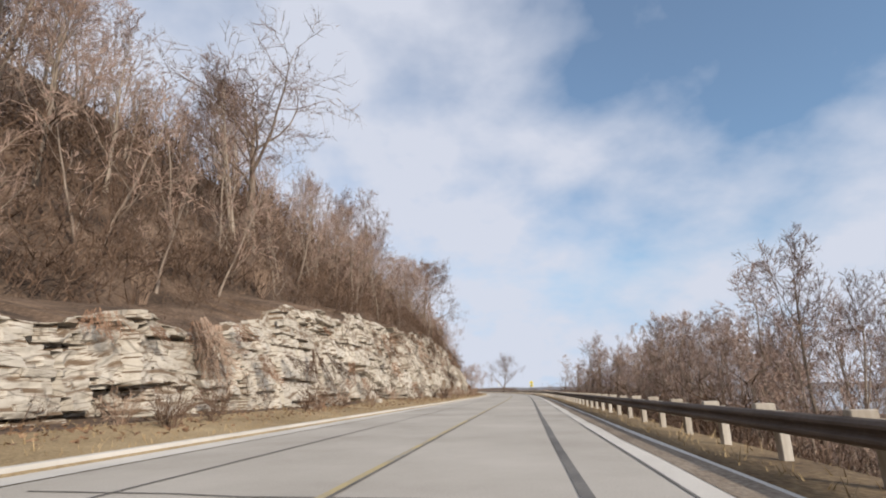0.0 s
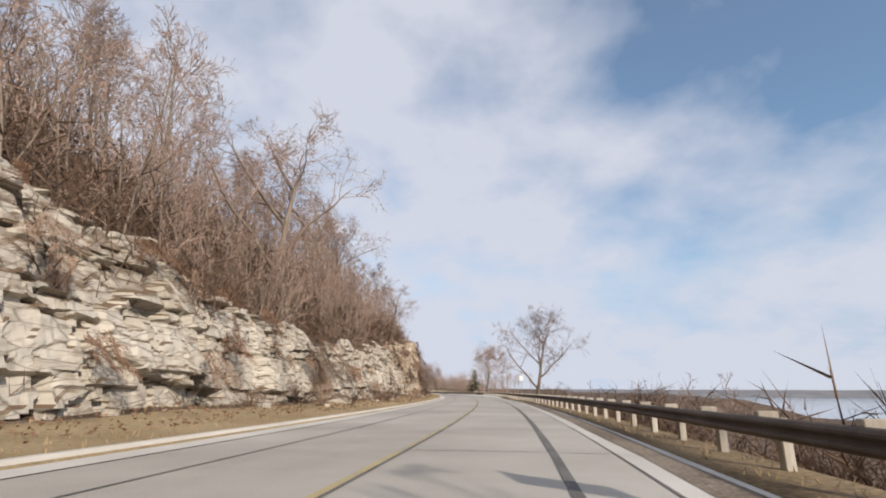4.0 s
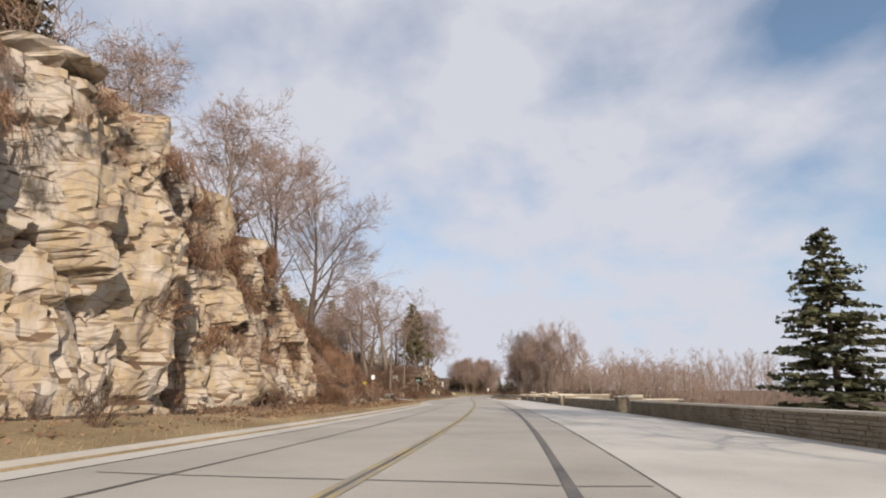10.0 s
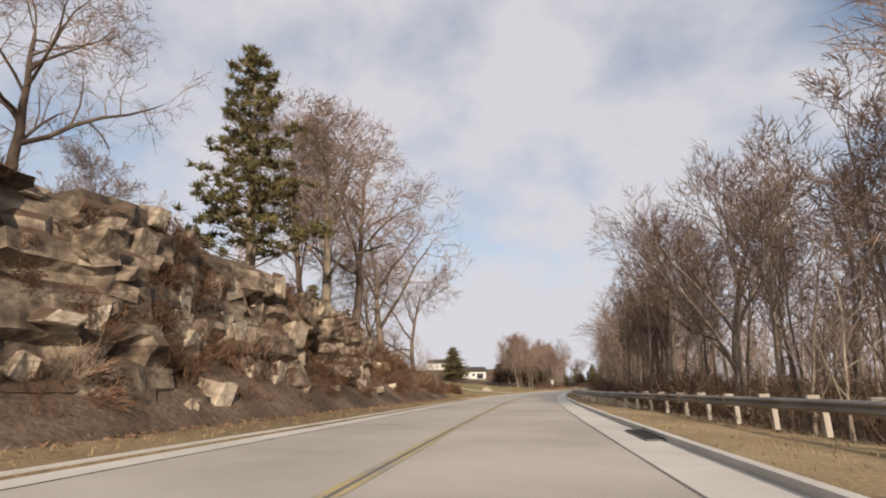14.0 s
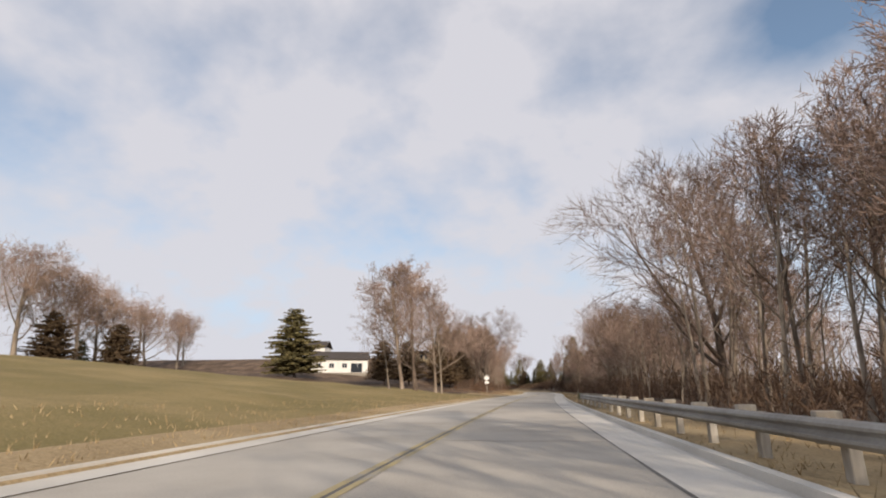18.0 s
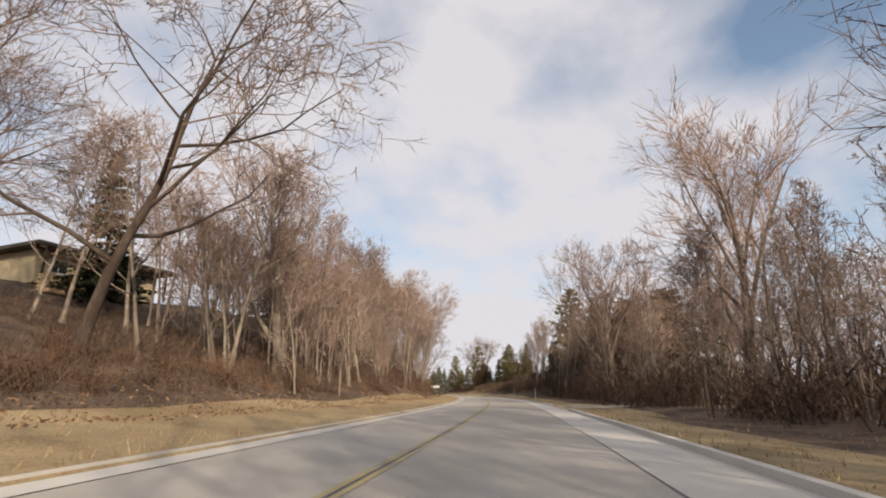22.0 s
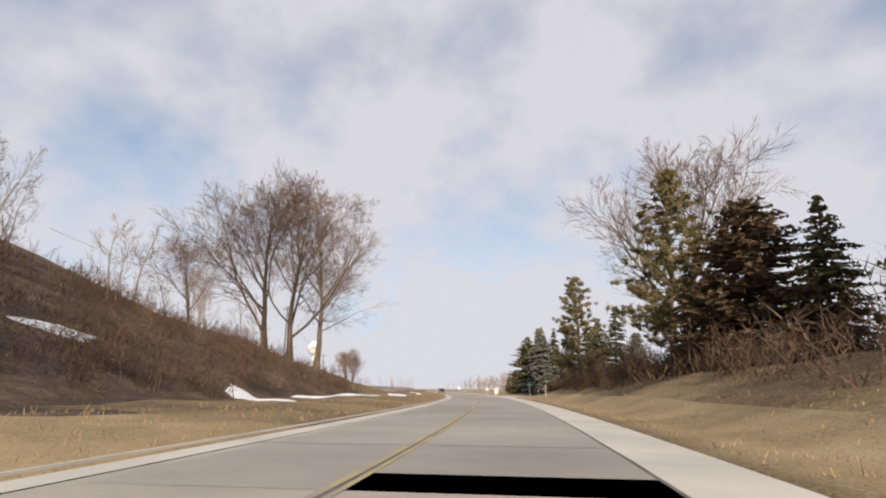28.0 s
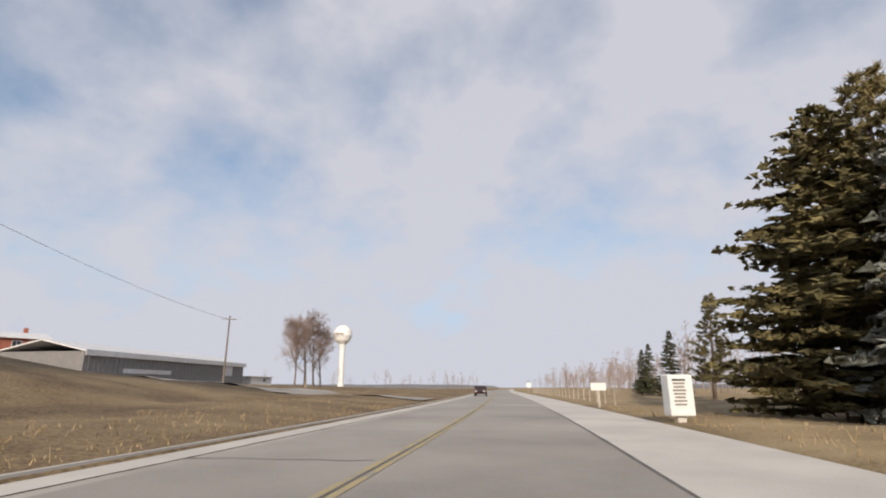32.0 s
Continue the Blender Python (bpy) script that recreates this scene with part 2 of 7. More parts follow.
M["knoll_rock"] = material("brown_broken_rock", [(0.24, (0.053, 0.040, 0.031)), (0.37, (0.142, 0.109, 0.080)), (0.5, (0.271, 0.215, 0.159)), (0.66, (0.425, 0.354, 0.266)), (0.85, (0.590, 0.519, 0.413))], 1.8, 2.6, 0.92, 0.9, 5, spread=0.35, weave=0.6, detail=8, ledge=(0.10, 0.066, 0.044), cracks=0.4)
M["bark"] = material("grey_brown_bark", [(0.3, (0.080, 0.058, 0.045)), (0.55, (0.179, 0.137, 0.106)), (0.8, (0.319, 0.259, 0.206))], 0.8, 14, 0.95, 0.8, 12, spread=0.3, stretch=(1, 1, 0.3))
M["twig"] = material("brown_twigs", [(0.3, (0.139, 0.095, 0.076)), (0.7, (0.360, 0.259, 0.207))], 3, 10, 0.95, 0.0, spread=0.4)
# bark and twig colours scaled down: the dimness of backlit trees is in them
M["backlit_bark"] = material("furrowed_bark_backlit", [(0.3, (0.051, 0.036, 0.028)), (0.55, (0.112, 0.086, 0.067)), (0.8, (0.200, 0.163, 0.130))], 0.8, 14, 0.95, 0.8, 12, spread=0.3, stretch=(1, 1, 0.3))
M["backlit_twig"] = material("brown_twigs_backlit", [(0.3, (0.103, 0.071, 0.057)), (0.7, (0.268, 0.193, 0.154))], 3, 10, 0.95, 0.0, spread=0.4)
M["brush"] = material("brush_stems", [(0.3, (0.090, 0.057, 0.039)), (0.5, (0.198, 0.133, 0.094)), (0.7, (0.359, 0.259, 0.191))], 2, 10, 0.95, 0.0, spread=0.5)
M["vine"] = material("dead_vine_leaves", [(0.3, (0.092, 0.051, 0.031)), (0.5, (0.207, 0.117, 0.071)), (0.7, (0.345, 0.213, 0.138))], 2, 10, 0.95, 0.0, spread=0.4)
M["leaf"] = material("dry_fallen_leaves", [(0.3, (0.075, 0.042, 0.025)), (0.5, (0.19, 0.115, 0.07)), (0.7, (0.34, 0.23, 0.145))], 0.25, 6, 0.9, 0.0)
M["pale_bark"] = material("pale_bark", [(0.3, (0.120, 0.096, 0.076)), (0.55, (0.264, 0.216, 0.170)), (0.8, (0.432, 0.372, 0.300))], 0.8, 12, 0.95, 0.6, 10, spread=0.3, stretch=(1, 1, 0.3))
M["needle"] = material("dark_green_needles", [(0.3, (0.048, 0.055, 0.031)), (0.5, (0.102, 0.106, 0.058)), (0.75, (0.186, 0.174, 0.090))], 1.2, 8, 0.85, 0.0, spread=0.3)
M["needle_blue"] = material("blue_grey_needles", [(0.3, (0.110, 0.119, 0.101)), (0.5, (0.220, 0.226, 0.193)), (0.75, (0.374, 0.363, 0.314))], 1.0, 8, 0.85, 0.0, spread=0.2)
M["needle_warm"] = material("olive_needles", [(0.3, (0.075, 0.069, 0.033)), (0.5, (0.163, 0.138, 0.062)), (0.75, (0.275, 0.219, 0.100))], 1.0, 8, 0.85, 0.0, spread=0.3)
M["needle_rust"] = material("rusty_winter_needles", [(0.3, (0.055, 0.038, 0.022)), (0.5, (0.11, 0.074, 0.043)), (0.75, (0.18, 0.122, 0.072))], 1.0, 8, 0.85, 0.0, spread=0.3)
M["steel"] = material("weathered_galvanised_steel", [(0.3, (0.20, 0.185, 0.165)), (0.6, (0.32, 0.30, 0.27)), (0.8, (0.42, 0.40, 0.37))], 1.5, 14, 0.55, 0.1, metal=0.35)
M["rust"] = material("brown_weathering_steel", [(0.3, (0.08, 0.06, 0.048)), (0.6, (0.125, 0.097, 0.078)), (0.8, (0.18, 0.145, 0.115))], 1.5, 14, 0.75, 0.15, metal=0.2)
M["post"] = material("weathered_post_wood", [(0.3, (0.30, 0.26, 0.21)), (0.6, (0.46, 0.42, 0.36)), (0.8, (0.56, 0.52, 0.46))], 0.5, 14, 0.9, 0.3, spread=0.2, stretch=(1, 1, 0.2))
M["wall_stone"] = material("buff_wall_stone", [(0.3, (0.178, 0.141, 0.096)), (0.5, (0.264, 0.218, 0.155)), (0.75, (0.343, 0.294, 0.223))], 0.5, 12, 0.9, 0.5, 12, spread=0.35)
M["cap_stone"] = material("pale_cap_stone", [(0.3, (0.50, 0.45, 0.36)), (0.7, (0.66, 0.61, 0.52))], 1.0, 14, 0.9, 0.3, 14)
M["mortar"] = plain("mortar", (0.30, 0.27, 0.23), 0.95)
M["snow"] = material("old_snow", [(0.3, (0.66, 0.66, 0.68)), (0.6, (0.82, 0.82, 0.83))], 1.0, 8, 0.6, 0.4, 8)
M["brown_wood"] = material("dark_brown_boards", [(0.3, (0.035, 0.026, 0.02)), (0.6, (0.07, 0.052, 0.04)), (0.8, (0.10, 0.078, 0.06))], 0.6, 16, 0.85, 0.2, stretch=(0.3, 0.3, 2))
M["white_wood"] = plain("white_painted_boards", (0.72, 0.72, 0.71), 0.6)
M["siding"] = plain("white_siding", (0.74, 0.73, 0.70), 0.6)
M["grey_siding"] = plain("grey_metal_siding", (0.26, 0.25, 0.245), 0.5, 0.2)
M["white_roof"] = plain("white_metal_roof", (0.70, 0.70, 0.70), 0.5)
M["dark_roof"] = plain("dark_shingles", (0.07, 0.06, 0.055), 0.9)
M["brick_red"] = plain("red_brick", (0.36, 0.13, 0.09), 0.9)
M["tan_wall"] = plain("tan_stucco", (0.50, 0.41, 0.27), 0.9)
M["glass"] = plain("dark_window_glass", (0.035, 0.04, 0.05), 0.12)
M["sign_white"] = plain("white_sign_sheet", (0.80, 0.80, 0.78), 0.45)
M["sign_yellow"] = plain("yellow_sign_sheet", (0.85, 0.70, 0.01), 0.45)
M["sign_green"] = plain("green_sign_sheet", (0.0, 0.33, 0.20), 0.45)
M["sign_black"] = plain("black_sign_ink", (0.02, 0.02, 0.02), 0.6)
M["pole_wood"] = material("pole_wood", [(0.3, (0.13, 0.10, 0.08)), (0.7, (0.25, 0.205, 0.165))], 0.6, 14, 0.9, 0.3, stretch=(1, 1, 0.1))
M["wire"] = plain("black_wire", (0.02, 0.02, 0.02), 0.6)
M["tyre"] = plain("tyre_rubber", (0.02, 0.02, 0.02), 0.8)
M["car_dark"] = plain("dark_car_paint", (0.06, 0.035, 0.035), 0.25, 0.3)
M["water"] = material("river_water", [(0.3, (0.10, 0.16, 0.20)), (0.7, (0.16, 0.24, 0.30))], 30, 2, 0.08, 0.15, 1.5)


# wooded hills greyed in the base colour to stand for haze over distance
M["far_hill"] = material("far_hills_haze_tinted", [(0.3, (0.16, 0.16, 0.17)), (0.7, (0.24, 0.235, 0.24))], 60, 0.2, 1.0, 0.0)
M["sand"] = material("tan_sand", [(0.3, (0.32, 0.26, 0.18)), (0.7, (0.48, 0.41, 0.31))], 2.0, 10, 0.95, 0.6, 10)
M["cut_wood"] = material("cut_firewood", [(0.3, (0.30, 0.21, 0.12)), (0.7, (0.55, 0.42, 0.27))], 0.3, 10, 0.9, 0.3, spread=0.3)


# ---- the road's line: stations every 40 from 120 before the start, each with its heading and its metres along the road ----
S_FIRST, S_STEP = -120.0, 40.0
HS = np.array(HEADING)
LS = np.arange(S_FIRST, S_FIRST + S_STEP * (len(HS) - 1) + 0.01, 1.0)
hi = np.clip(((LS - S_FIRST) / S_STEP).astype(int), 0, len(HS) - 2)
hu = (LS - S_FIRST) / S_STEP - hi
hp = np.r_[2 * HS[0] - HS[1], HS, 2 * HS[-1] - HS[-2]]
ha, hb, hc, hd = hp[hi], hp[hi + 1], hp[hi + 2], hp[hi + 3]
LH = np.radians(0.5 * (2 * hb + (hc - ha) * hu + (2 * ha - 5 * hb + 4 * hc - hd) * hu**2 + (3 * hb - ha - 3 * hc + hd) * hu**3))
lw = np.stack([-np.sin(LH), np.cos(LH)], -1)
lm = np.diff(np.interp(LS, S_FIRST + S_STEP * np.arange(len(HS)), METRES))[:, None]
LP = np.cumsum(np.vstack([[0, 0], (lw[1:] + lw[:-1]) / 2 * lm]), 0)
LP -= LP[int(-S_FIRST)]


def spot(s, lat, z=0.0):
    """The place at station s of the road, lat to the right of the driven line, z over the road."""
    h = np.interp(s, LS, LH)
    return Vector((float(np.interp(s, LS, LP[:, 0]) + math.cos(h) * lat), float(np.interp(s, LS, LP[:, 1]) + math.sin(h) * lat), float(z)))


def spots(s, lat, z):
    """The same for arrays: an (n, 3) array."""
    h = np.interp(s, LS, LH)
    return np.stack([np.interp(s, LS, LP[:, 0]) + np.cos(h) * lat, np.interp(s, LS, LP[:, 1]) + np.sin(h) * lat, z + 0 * h], -1)


def turn_at(s):
    """The road's heading at s, in degrees to the left of +y."""
    return math.degrees(float(np.interp(s, LS, LH)))


def at(s, lat, z=0.0, turn=0.0, scale=1.0):
    return Matrix.Translation(spot(s, lat, z)) @ Matrix.Rotation(radians(turn_at(s) + turn), 4, "Z") @ Matrix.Scale(scale, 4)


# ---- mesh helpers ----
def mesh_from(name, verts, faces, mats, index=None, smooth=False):
    me = bpy.data.meshes.new(name)
    me.from_pydata([tuple(v) for v in verts], [], faces)
    for m in mats if isinstance(mats, (list, tuple)) else [mats]:
        me.materials.append(m)
    if index is not None:
        me.polygons.foreach_set("material_index", np.asarray(index, dtype=np.int32))
    if smooth:
        me.polygons.foreach_set("use_smooth", np.ones(len(faces), dtype=bool))
    me.update()
    return me


def part(name, shape, mat, parent, label=""):
    """Links a bmesh, or a mesh, as one object under a thing or part."""
    if isinstance(shape, bmesh.types.BMesh):
        me = bpy.data.meshes.new(name)
        shape.to_mesh(me)
        shape.free()
        me.materials.append(mat)
    else:
        me = shape
    ob = new(name, me)
    ob.parent = parent
    return tagged(ob, label)


def box(sx, sy, sz, x=0, y=0, z=0, bevel=0.0, rz=0.0, bm=None):
    """A box centred at x, y with its base at z, edges bevelled."""
    mine = bmesh.new()
    bmesh.ops.create_cube(mine, size=1.0)
    bmesh.ops.scale(mine, vec=(sx, sy, sz), verts=mine.verts)
    if bevel:
        bmesh.ops.bevel(mine, geom=mine.edges[:], offset=bevel, segments=1, affect="EDGES")
    bmesh.ops.transform(mine, matrix=Matrix.Translation((x, y, z + sz / 2)) @ Matrix.Rotation(radians(rz), 4, "Z"), verts=mine.verts)
    return joined(bm, mine)


def joined(bm, mine):
    if bm is None:
        return mine
    me = bpy.data.meshes.new("tmp")
    mine.to_mesh(me)
    mine.free()
    bm.from_mesh(me)
    bpy.data.meshes.remove(me)
    return bm


def rod(a, b, r0, r1=None, sides=8, bm=None, cap=True):
    """A tapered rod from a to b."""
    a, b = Vector(a), Vector(b)
    mine = bmesh.new()
    bmesh.ops.create_cone(mine, cap_ends=cap, segments=sides, radius1=r0, radius2=r0 if r1 is None else r1, depth=(b - a).length)
    m = Matrix.Translation((a + b) / 2) @ (b - a).to_track_quat("Z", "Y").to_matrix().to_4x4()
    bmesh.ops.transform(mine, matrix=m, verts=mine.verts)
    return joined(bm, mine)


def prism(outline, depth, bm=None):
    """An outline in x, z pushed through y, centred."""
    mine = bmesh.new()
    front = [mine.verts.new((x, -depth / 2, z)) for x, z in outline]
    back = [mine.verts.new((x, depth / 2, z)) for x, z in outline]
    n = len(outline)
    mine.faces.new(front)
    mine.faces.new(back[::-1])
    for i in range(n):
        mine.faces.new((front[i], back[i], back[(i + 1) % n], front[(i + 1) % n]))
    bmesh.ops.recalc_face_normals(mine, faces=mine.faces)
    return joined(bm, mine)


def empty(name, m, label, category, group="", kind=""):
    ob = new(name)
    ob.matrix_basis = m
    return tagged(ob, label, category, group, kind)


def ribbon(name, s0, s1, lat0, lat1, z, mat, step=2.5, thick=0.0, wobble=0.0, seed=0):
    """A strip along the road between two offsets (numbers or functions of s), optionally a solid one."""
    ss = np.arange(s0, s1 + step * 0.5, step)
    f0 = lat0(ss) if callable(lat0) else np.full(len(ss), float(lat0))
    f1 = lat1(ss) if callable(lat1) else np.full(len(ss), float(lat1))
    if wobble:
        rng = np.random.RandomState(seed)
        f0, f1 = f0 + rng.uniform(-wobble, wobble, len(ss)), f1 + rng.uniform(-wobble, wobble, len(ss))
    zz = z(ss) if callable(z) else z
    rows = [spots(ss, f0, zz), spots(ss, f1, zz)]
    n = len(ss)
    faces = [(i, n + i, n + i + 1, i + 1) for i in range(n - 1)]
    if thick:
        rows += [spots(ss, f0, zz - thick), spots(ss, f1, zz - thick)]
        faces += [(2 * n + i, i, i + 1, 2 * n + i + 1) for i in range(n - 1)]
        faces += [(n + i, 3 * n + i, 3 * n + i + 1, n + i + 1) for i in range(n - 1)]
        faces += [(0, 2 * n, 3 * n, n), (n - 1, 2 * n - 1, 4 * n - 1, 3 * n - 1)]
    return new(name, mesh_from(name, np.concatenate(rows), faces, mat))


# ---- the lie of the land ----
def curve(*pairs):
    xs, ys = np.array([p[0] for p in pairs], float), np.array([p[1] for p in pairs], float)
    return lambda s: np.interp(s, xs, ys)


left_edge = curve((-120, -7.6), (120, -7.2), (200, -7.4), (250, -7.3), (290, -7.2), (297, -9.0), (303, -9.0), (312, -7.6), (340, -6.7), (420, -6.35), (1100, -6.3))
right_edge = curve((-120, 2.75), (168, 2.75), (178, 3.3), (208, 7.2), (240, 8.2), (258, 7.4), (272, 7.1), (285, 6.5), (310, 6.7), (318, 6.8), (324, 3.2), (330, 2.75), (400, 2.75), (500, 3.2), (560, 3.2), (650, 3.2), (694, 3.2), (697, 9.0), (701, 15), (706, 15), (709, 9.5), (714, 4.6), (740, 4.2), (1100, 4.0))
rock_top = curve((-60, 3.0), (-20, 2.2), (0, 2.6), (14, 3.4), (23, 6.1), (36, 7.8), (50, 8.2), (68, 10.4), (80, 9.6), (95, 8.4), (113, 7.7), (122, 6.2), (131, 4.4), (145, 4.8), (165, 7.8), (180, 9.2), (192, 11.2), (210, 12.0), (236, 12.6), (255, 12.2), (262, 10.8), (268, 9.0), (276, 7.6), (284, 6.0), (291, 3.8), (296, 1.4), (299, 0.2))
hill_rise = curve((-120, 0.8), (0, 0.8), (120, 0.8), (180, 0.62), (215, 0.40), (240, 0.22), (262, 0.2), (275, 0.2), (300, 0.1), (325, 0.12), (345, 0.10), (375, 0.10), (400, 0.10), (450, 0.10), (474, 0.075), (488, 0.09), (500, 0.13), (512, 0.27), (535, 0.36), (552, 0.6), (600, 0.66), (628, 0.52), (648, 0.6), (670, 0.5), (684, 0.38), (697, 0.38), (712, 0.34), (726, 0.25), (735, 0.16), (749, 0.085), (780, 0.045), (820, 0.035), (900, 0.02), (1100, 0.0))
hill_reach = curve((-120, 36), (180, 32), (230, 26), (300, 30), (400, 60), (500, 40), (535, 26), (552, 14), (610, 14), (640, 20), (660, 28), (697, 26), (740, 30), (760, 42), (790, 60), (1100, 60))
knoll = curve((300, 0), (308, 0.6), (318, 2.2), (326, 3.6), (334, 5.4), (341, 5.6), (348, 4.8), (356, 4.3), (364, 3.2), (371, 1.6), (378, 0.4), (384, 0))
right_drop = curve((-120, 0.34), (200, 0.42), (300, 0.36), (330, 0.10), (400, 0.03), (470, 0.0), (540, 0.0), (1100, 0.0))
right_bank = curve((560, 0), (578, 0.3), (588, 1.4), (600, 1.7), (630, 1.9), (672, 2.0), (689, 1.7), (695, 0.9), (698, 0.0))

upper_bank = curve((574, 0), (586, 1.5), (598, 2.1), (620, 1.9), (640, 0.9), (656, 0))


def land(s, lat):
    """Height of the ground over the road's level."""
    s, lat = np.asarray(s, float), np.asarray(lat, float)
    le, re = left_edge(s), right_edge(s)
    z = np.full(np.broadcast(s, lat).shape, -0.16)
    # left: verge, rock foot, slope
    out = le - lat
    verge = 0.10 + np.clip(out, 0, 5) * 0.07
    foot = np.clip((out - 6.9) / 2.8, 0, 1) * np.maximum(rock_top(s) - 0.2, 0) * (s < 299)
    slope_from = np.where(s < 285, 9.5, np.where(s < 625, 5.0, np.minimum(5.0 + (s - 625) * 0.22, 11.5)))
    hill = np.minimum(np.maximum(out - slope_from, 0), hill_reach(s)) * hill_rise(s)
    kn = knoll(s) * np.clip((out - 2.5) / 4.5, 0, 1) * np.clip((75 - out) / 45, 0, 1)
    back = 4.2 * np.clip((out - 62) / 16, 0, 1) * np.clip((s - 735) / 15, 0, 1) * np.clip((806 - s) / 18, 0, 1)
    left = verge + foot + hill + kn + back
    # right: shoulder, then down to the river, or a low bank
    off = lat - re
    right = 0.02 - np.clip(off, 0, 1.5) * 0.04
    right = right - np.clip(off - 1.6, 0, 34) * right_drop(s)
    right = right + upper_bank(s) * np.clip((off - 6.0) / 6.0, 0, 1) + right_bank(s) * np.clip((off - 2.0) / 5.5, 0, 1) + np.where(s > 430, 0.10, 0.0) * np.clip(off / 0.3, 0, 1)
    z = np.where(out > 0, left, z)
    z = np.where(off > 0, right, z)
    return z


def ground_z(s, lat):
    return float(land(s, lat)) + float(bumps(s, lat))


def bumps(s, lat):
    """Unevenness that starts off the road."""
    s, lat = np.asarray(s, float), np.asarray(lat, float)
    off = np.maximum(left_edge(s) - lat, lat - right_edge(s))
    amp = np.clip((off - 1.2) / 6, 0, 1)
    wave = np.sin(s * 0.31 + lat * 0.17) * np.sin(s * 0.113 - lat * 0.29 + 1.3) + 0.5 * np.sin(s * 0.83 + 1.1 * lat) * np.sin(lat * 0.71 - s * 0.47)
    return amp * 0.22 * wave


g_s = np.arange(-118, 1118, 2.5)
g_lat = [-230, -180, -140, -110, -88, -72, -60, -51, -44, -38, -33, -29, -26, -23.5, -21.5, -19.6, -18, -16.8, -15.6, -14.4, -13.3, -12.2, -11.2, -10.3]
g_cols = [lambda s, v=v: np.full(len(s), float(v)) for v in g_lat]
g_cols += [lambda s, d=d: left_edge(s) - d for d in (1.6, 0.7, 0.12, 0.10, -0.4)]
g_cols += [lambda s: np.full(len(s), -2.0)]
g_cols += [lambda s, d=d: right_edge(s) + d for d in (-0.4, 0.0, 0.02, 0.9, 1.6, 2.6, 3.8, 5.4, 7.5, 10, 13, 17, 22, 28, 36, 48, 66, 95, 140, 220)]
gv, gz = [], None
for c in g_cols:
    lat = np.minimum(c(g_s), 1e9)
    gv.append((lat, land(g_s, lat) + bumps(g_s, lat)))
lat_a = np.array([a for a, _ in gv])
for k in range(len(g_lat)):                       # keep the columns in order where the kerb swings out
    lat_a[k] = np.minimum(lat_a[k], left_edge(g_s) - 1.7 - 0.3 * (len(g_lat) - 1 - k))
z_a = land(g_s[None, :] + 0 * lat_a, lat_a) + bumps(g_s[None, :] + 0 * lat_a, lat_a)
verts = np.concatenate([spots(g_s, lat_a[k], z_a[k]) for k in range(len(lat_a))])
n, cols = len(g_s), len(lat_a)
faces, slot = [], []
for c in range(cols - 1):
    for i in range(n - 1):
        faces.append((c * n + i, (c + 1) * n + i, (c + 1) * n + i + 1, c * n + i + 1))
        s, lat = g_s[i], lat_a[c][i]
        off_l, off_r = left_edge(s) - lat, lat - right_edge(s)
        if off_l > 0:
            k = 1 if off_l > 2.2 else 0
            if s < 292:
                k = 1 if off_l > 4.2 else 3
            elif 366 < s < 470:
                k = 2 if off_l > 2.5 else 3
            elif s >= 470:
                k = (1 if off_l > (5 if s > 560 else 6.5) else 3) if s < 645 else (1 if 9.5 < off_l and s < 690 else 0)
            elif 300 < s < 366:
                k = 1 if off_l > 2.5 else 0
        else:
            k = 1 if off_r > 6 else 0
            if s > 470:
                k = 3 if off_r < (2.2 if s < 520 else 3.6) else (0 if s > 640 else 1)
            elif 330 < s < 440 and off_r < 4:
                k = 3
            if s > 710:
                k = 3
        slot.append(k)
ground = new("ground", mesh_from("ground", verts, faces, [M["ground"], M["litter"], M["lawn"], M["tan"]], slot, True))
tagged(ground, "rolling ground of dry winter grass and fallen leaves", "ground", kind="structure")

# far land and river
far = bmesh.new()
ring = [far.verts.new((4600 * math.cos(a), 300 + 4600 * math.sin(a), -14.5)) for a in np.linspace(0, 2 * math.pi, 48, endpoint=False)]
far.faces.new(ring)
me = bpy.data.meshes.new("far_ground")
far.to_mesh(me)
far.free()
me.materials.append(M["water"])
tagged(new("water", me), "wide blue river below the road", "river", kind="structure")


def far_shore(name, x0, y0, x1, y1, width, z, mat, label):
    a, b = Vector((x0, y0, 0)), Vector((x1, y1, 0))
    side = (b - a).normalized().cross(Vector((0, 0, -1)))
    n, vs, fs = 40, [], []
    rng = random.Random(name)
    for i in range(n + 1):
        p = a.lerp(b, i / n)
        for j, (d, h) in enumerate(((0, -15), (0.1, -9), (0.35, z * 0.6), (0.7, z), (1.2, z * 0.8))):
            q = p + side * width * d
            vs.append((q.x + rng.uniform(-9, 9), q.y + rng.uniform(-9, 9), h + (rng.uniform(-0.1, 0.1) * max(h, 4) if j > 1 else 0)))
    for i in range(n):
        for j in range(4):
            fs.append((i * 5 + j, i * 5 + j + 1, (i + 1) * 5 + j + 1, (i + 1) * 5 + j))
    ob = new(name, mesh_from(name, vs, fs, mat, None, True))
    return tagged(ob, label, "hills", kind="structure")


far_shore("backdrop", 1700, 2300, 2100, -1700, 500, 9, M["far_hill"], "low hills across the river with haze in their colour")
far_shore("backdrop", -900, 2500, 1900, 2200, 500, 12, M["far_hill"], "low hills beyond the fields with haze in their colour")
far_shore("backdrop", -1500, -300, -1200, 2400, 400, 14, M["far_hill"], "low rise beyond the fields with haze in its colour")

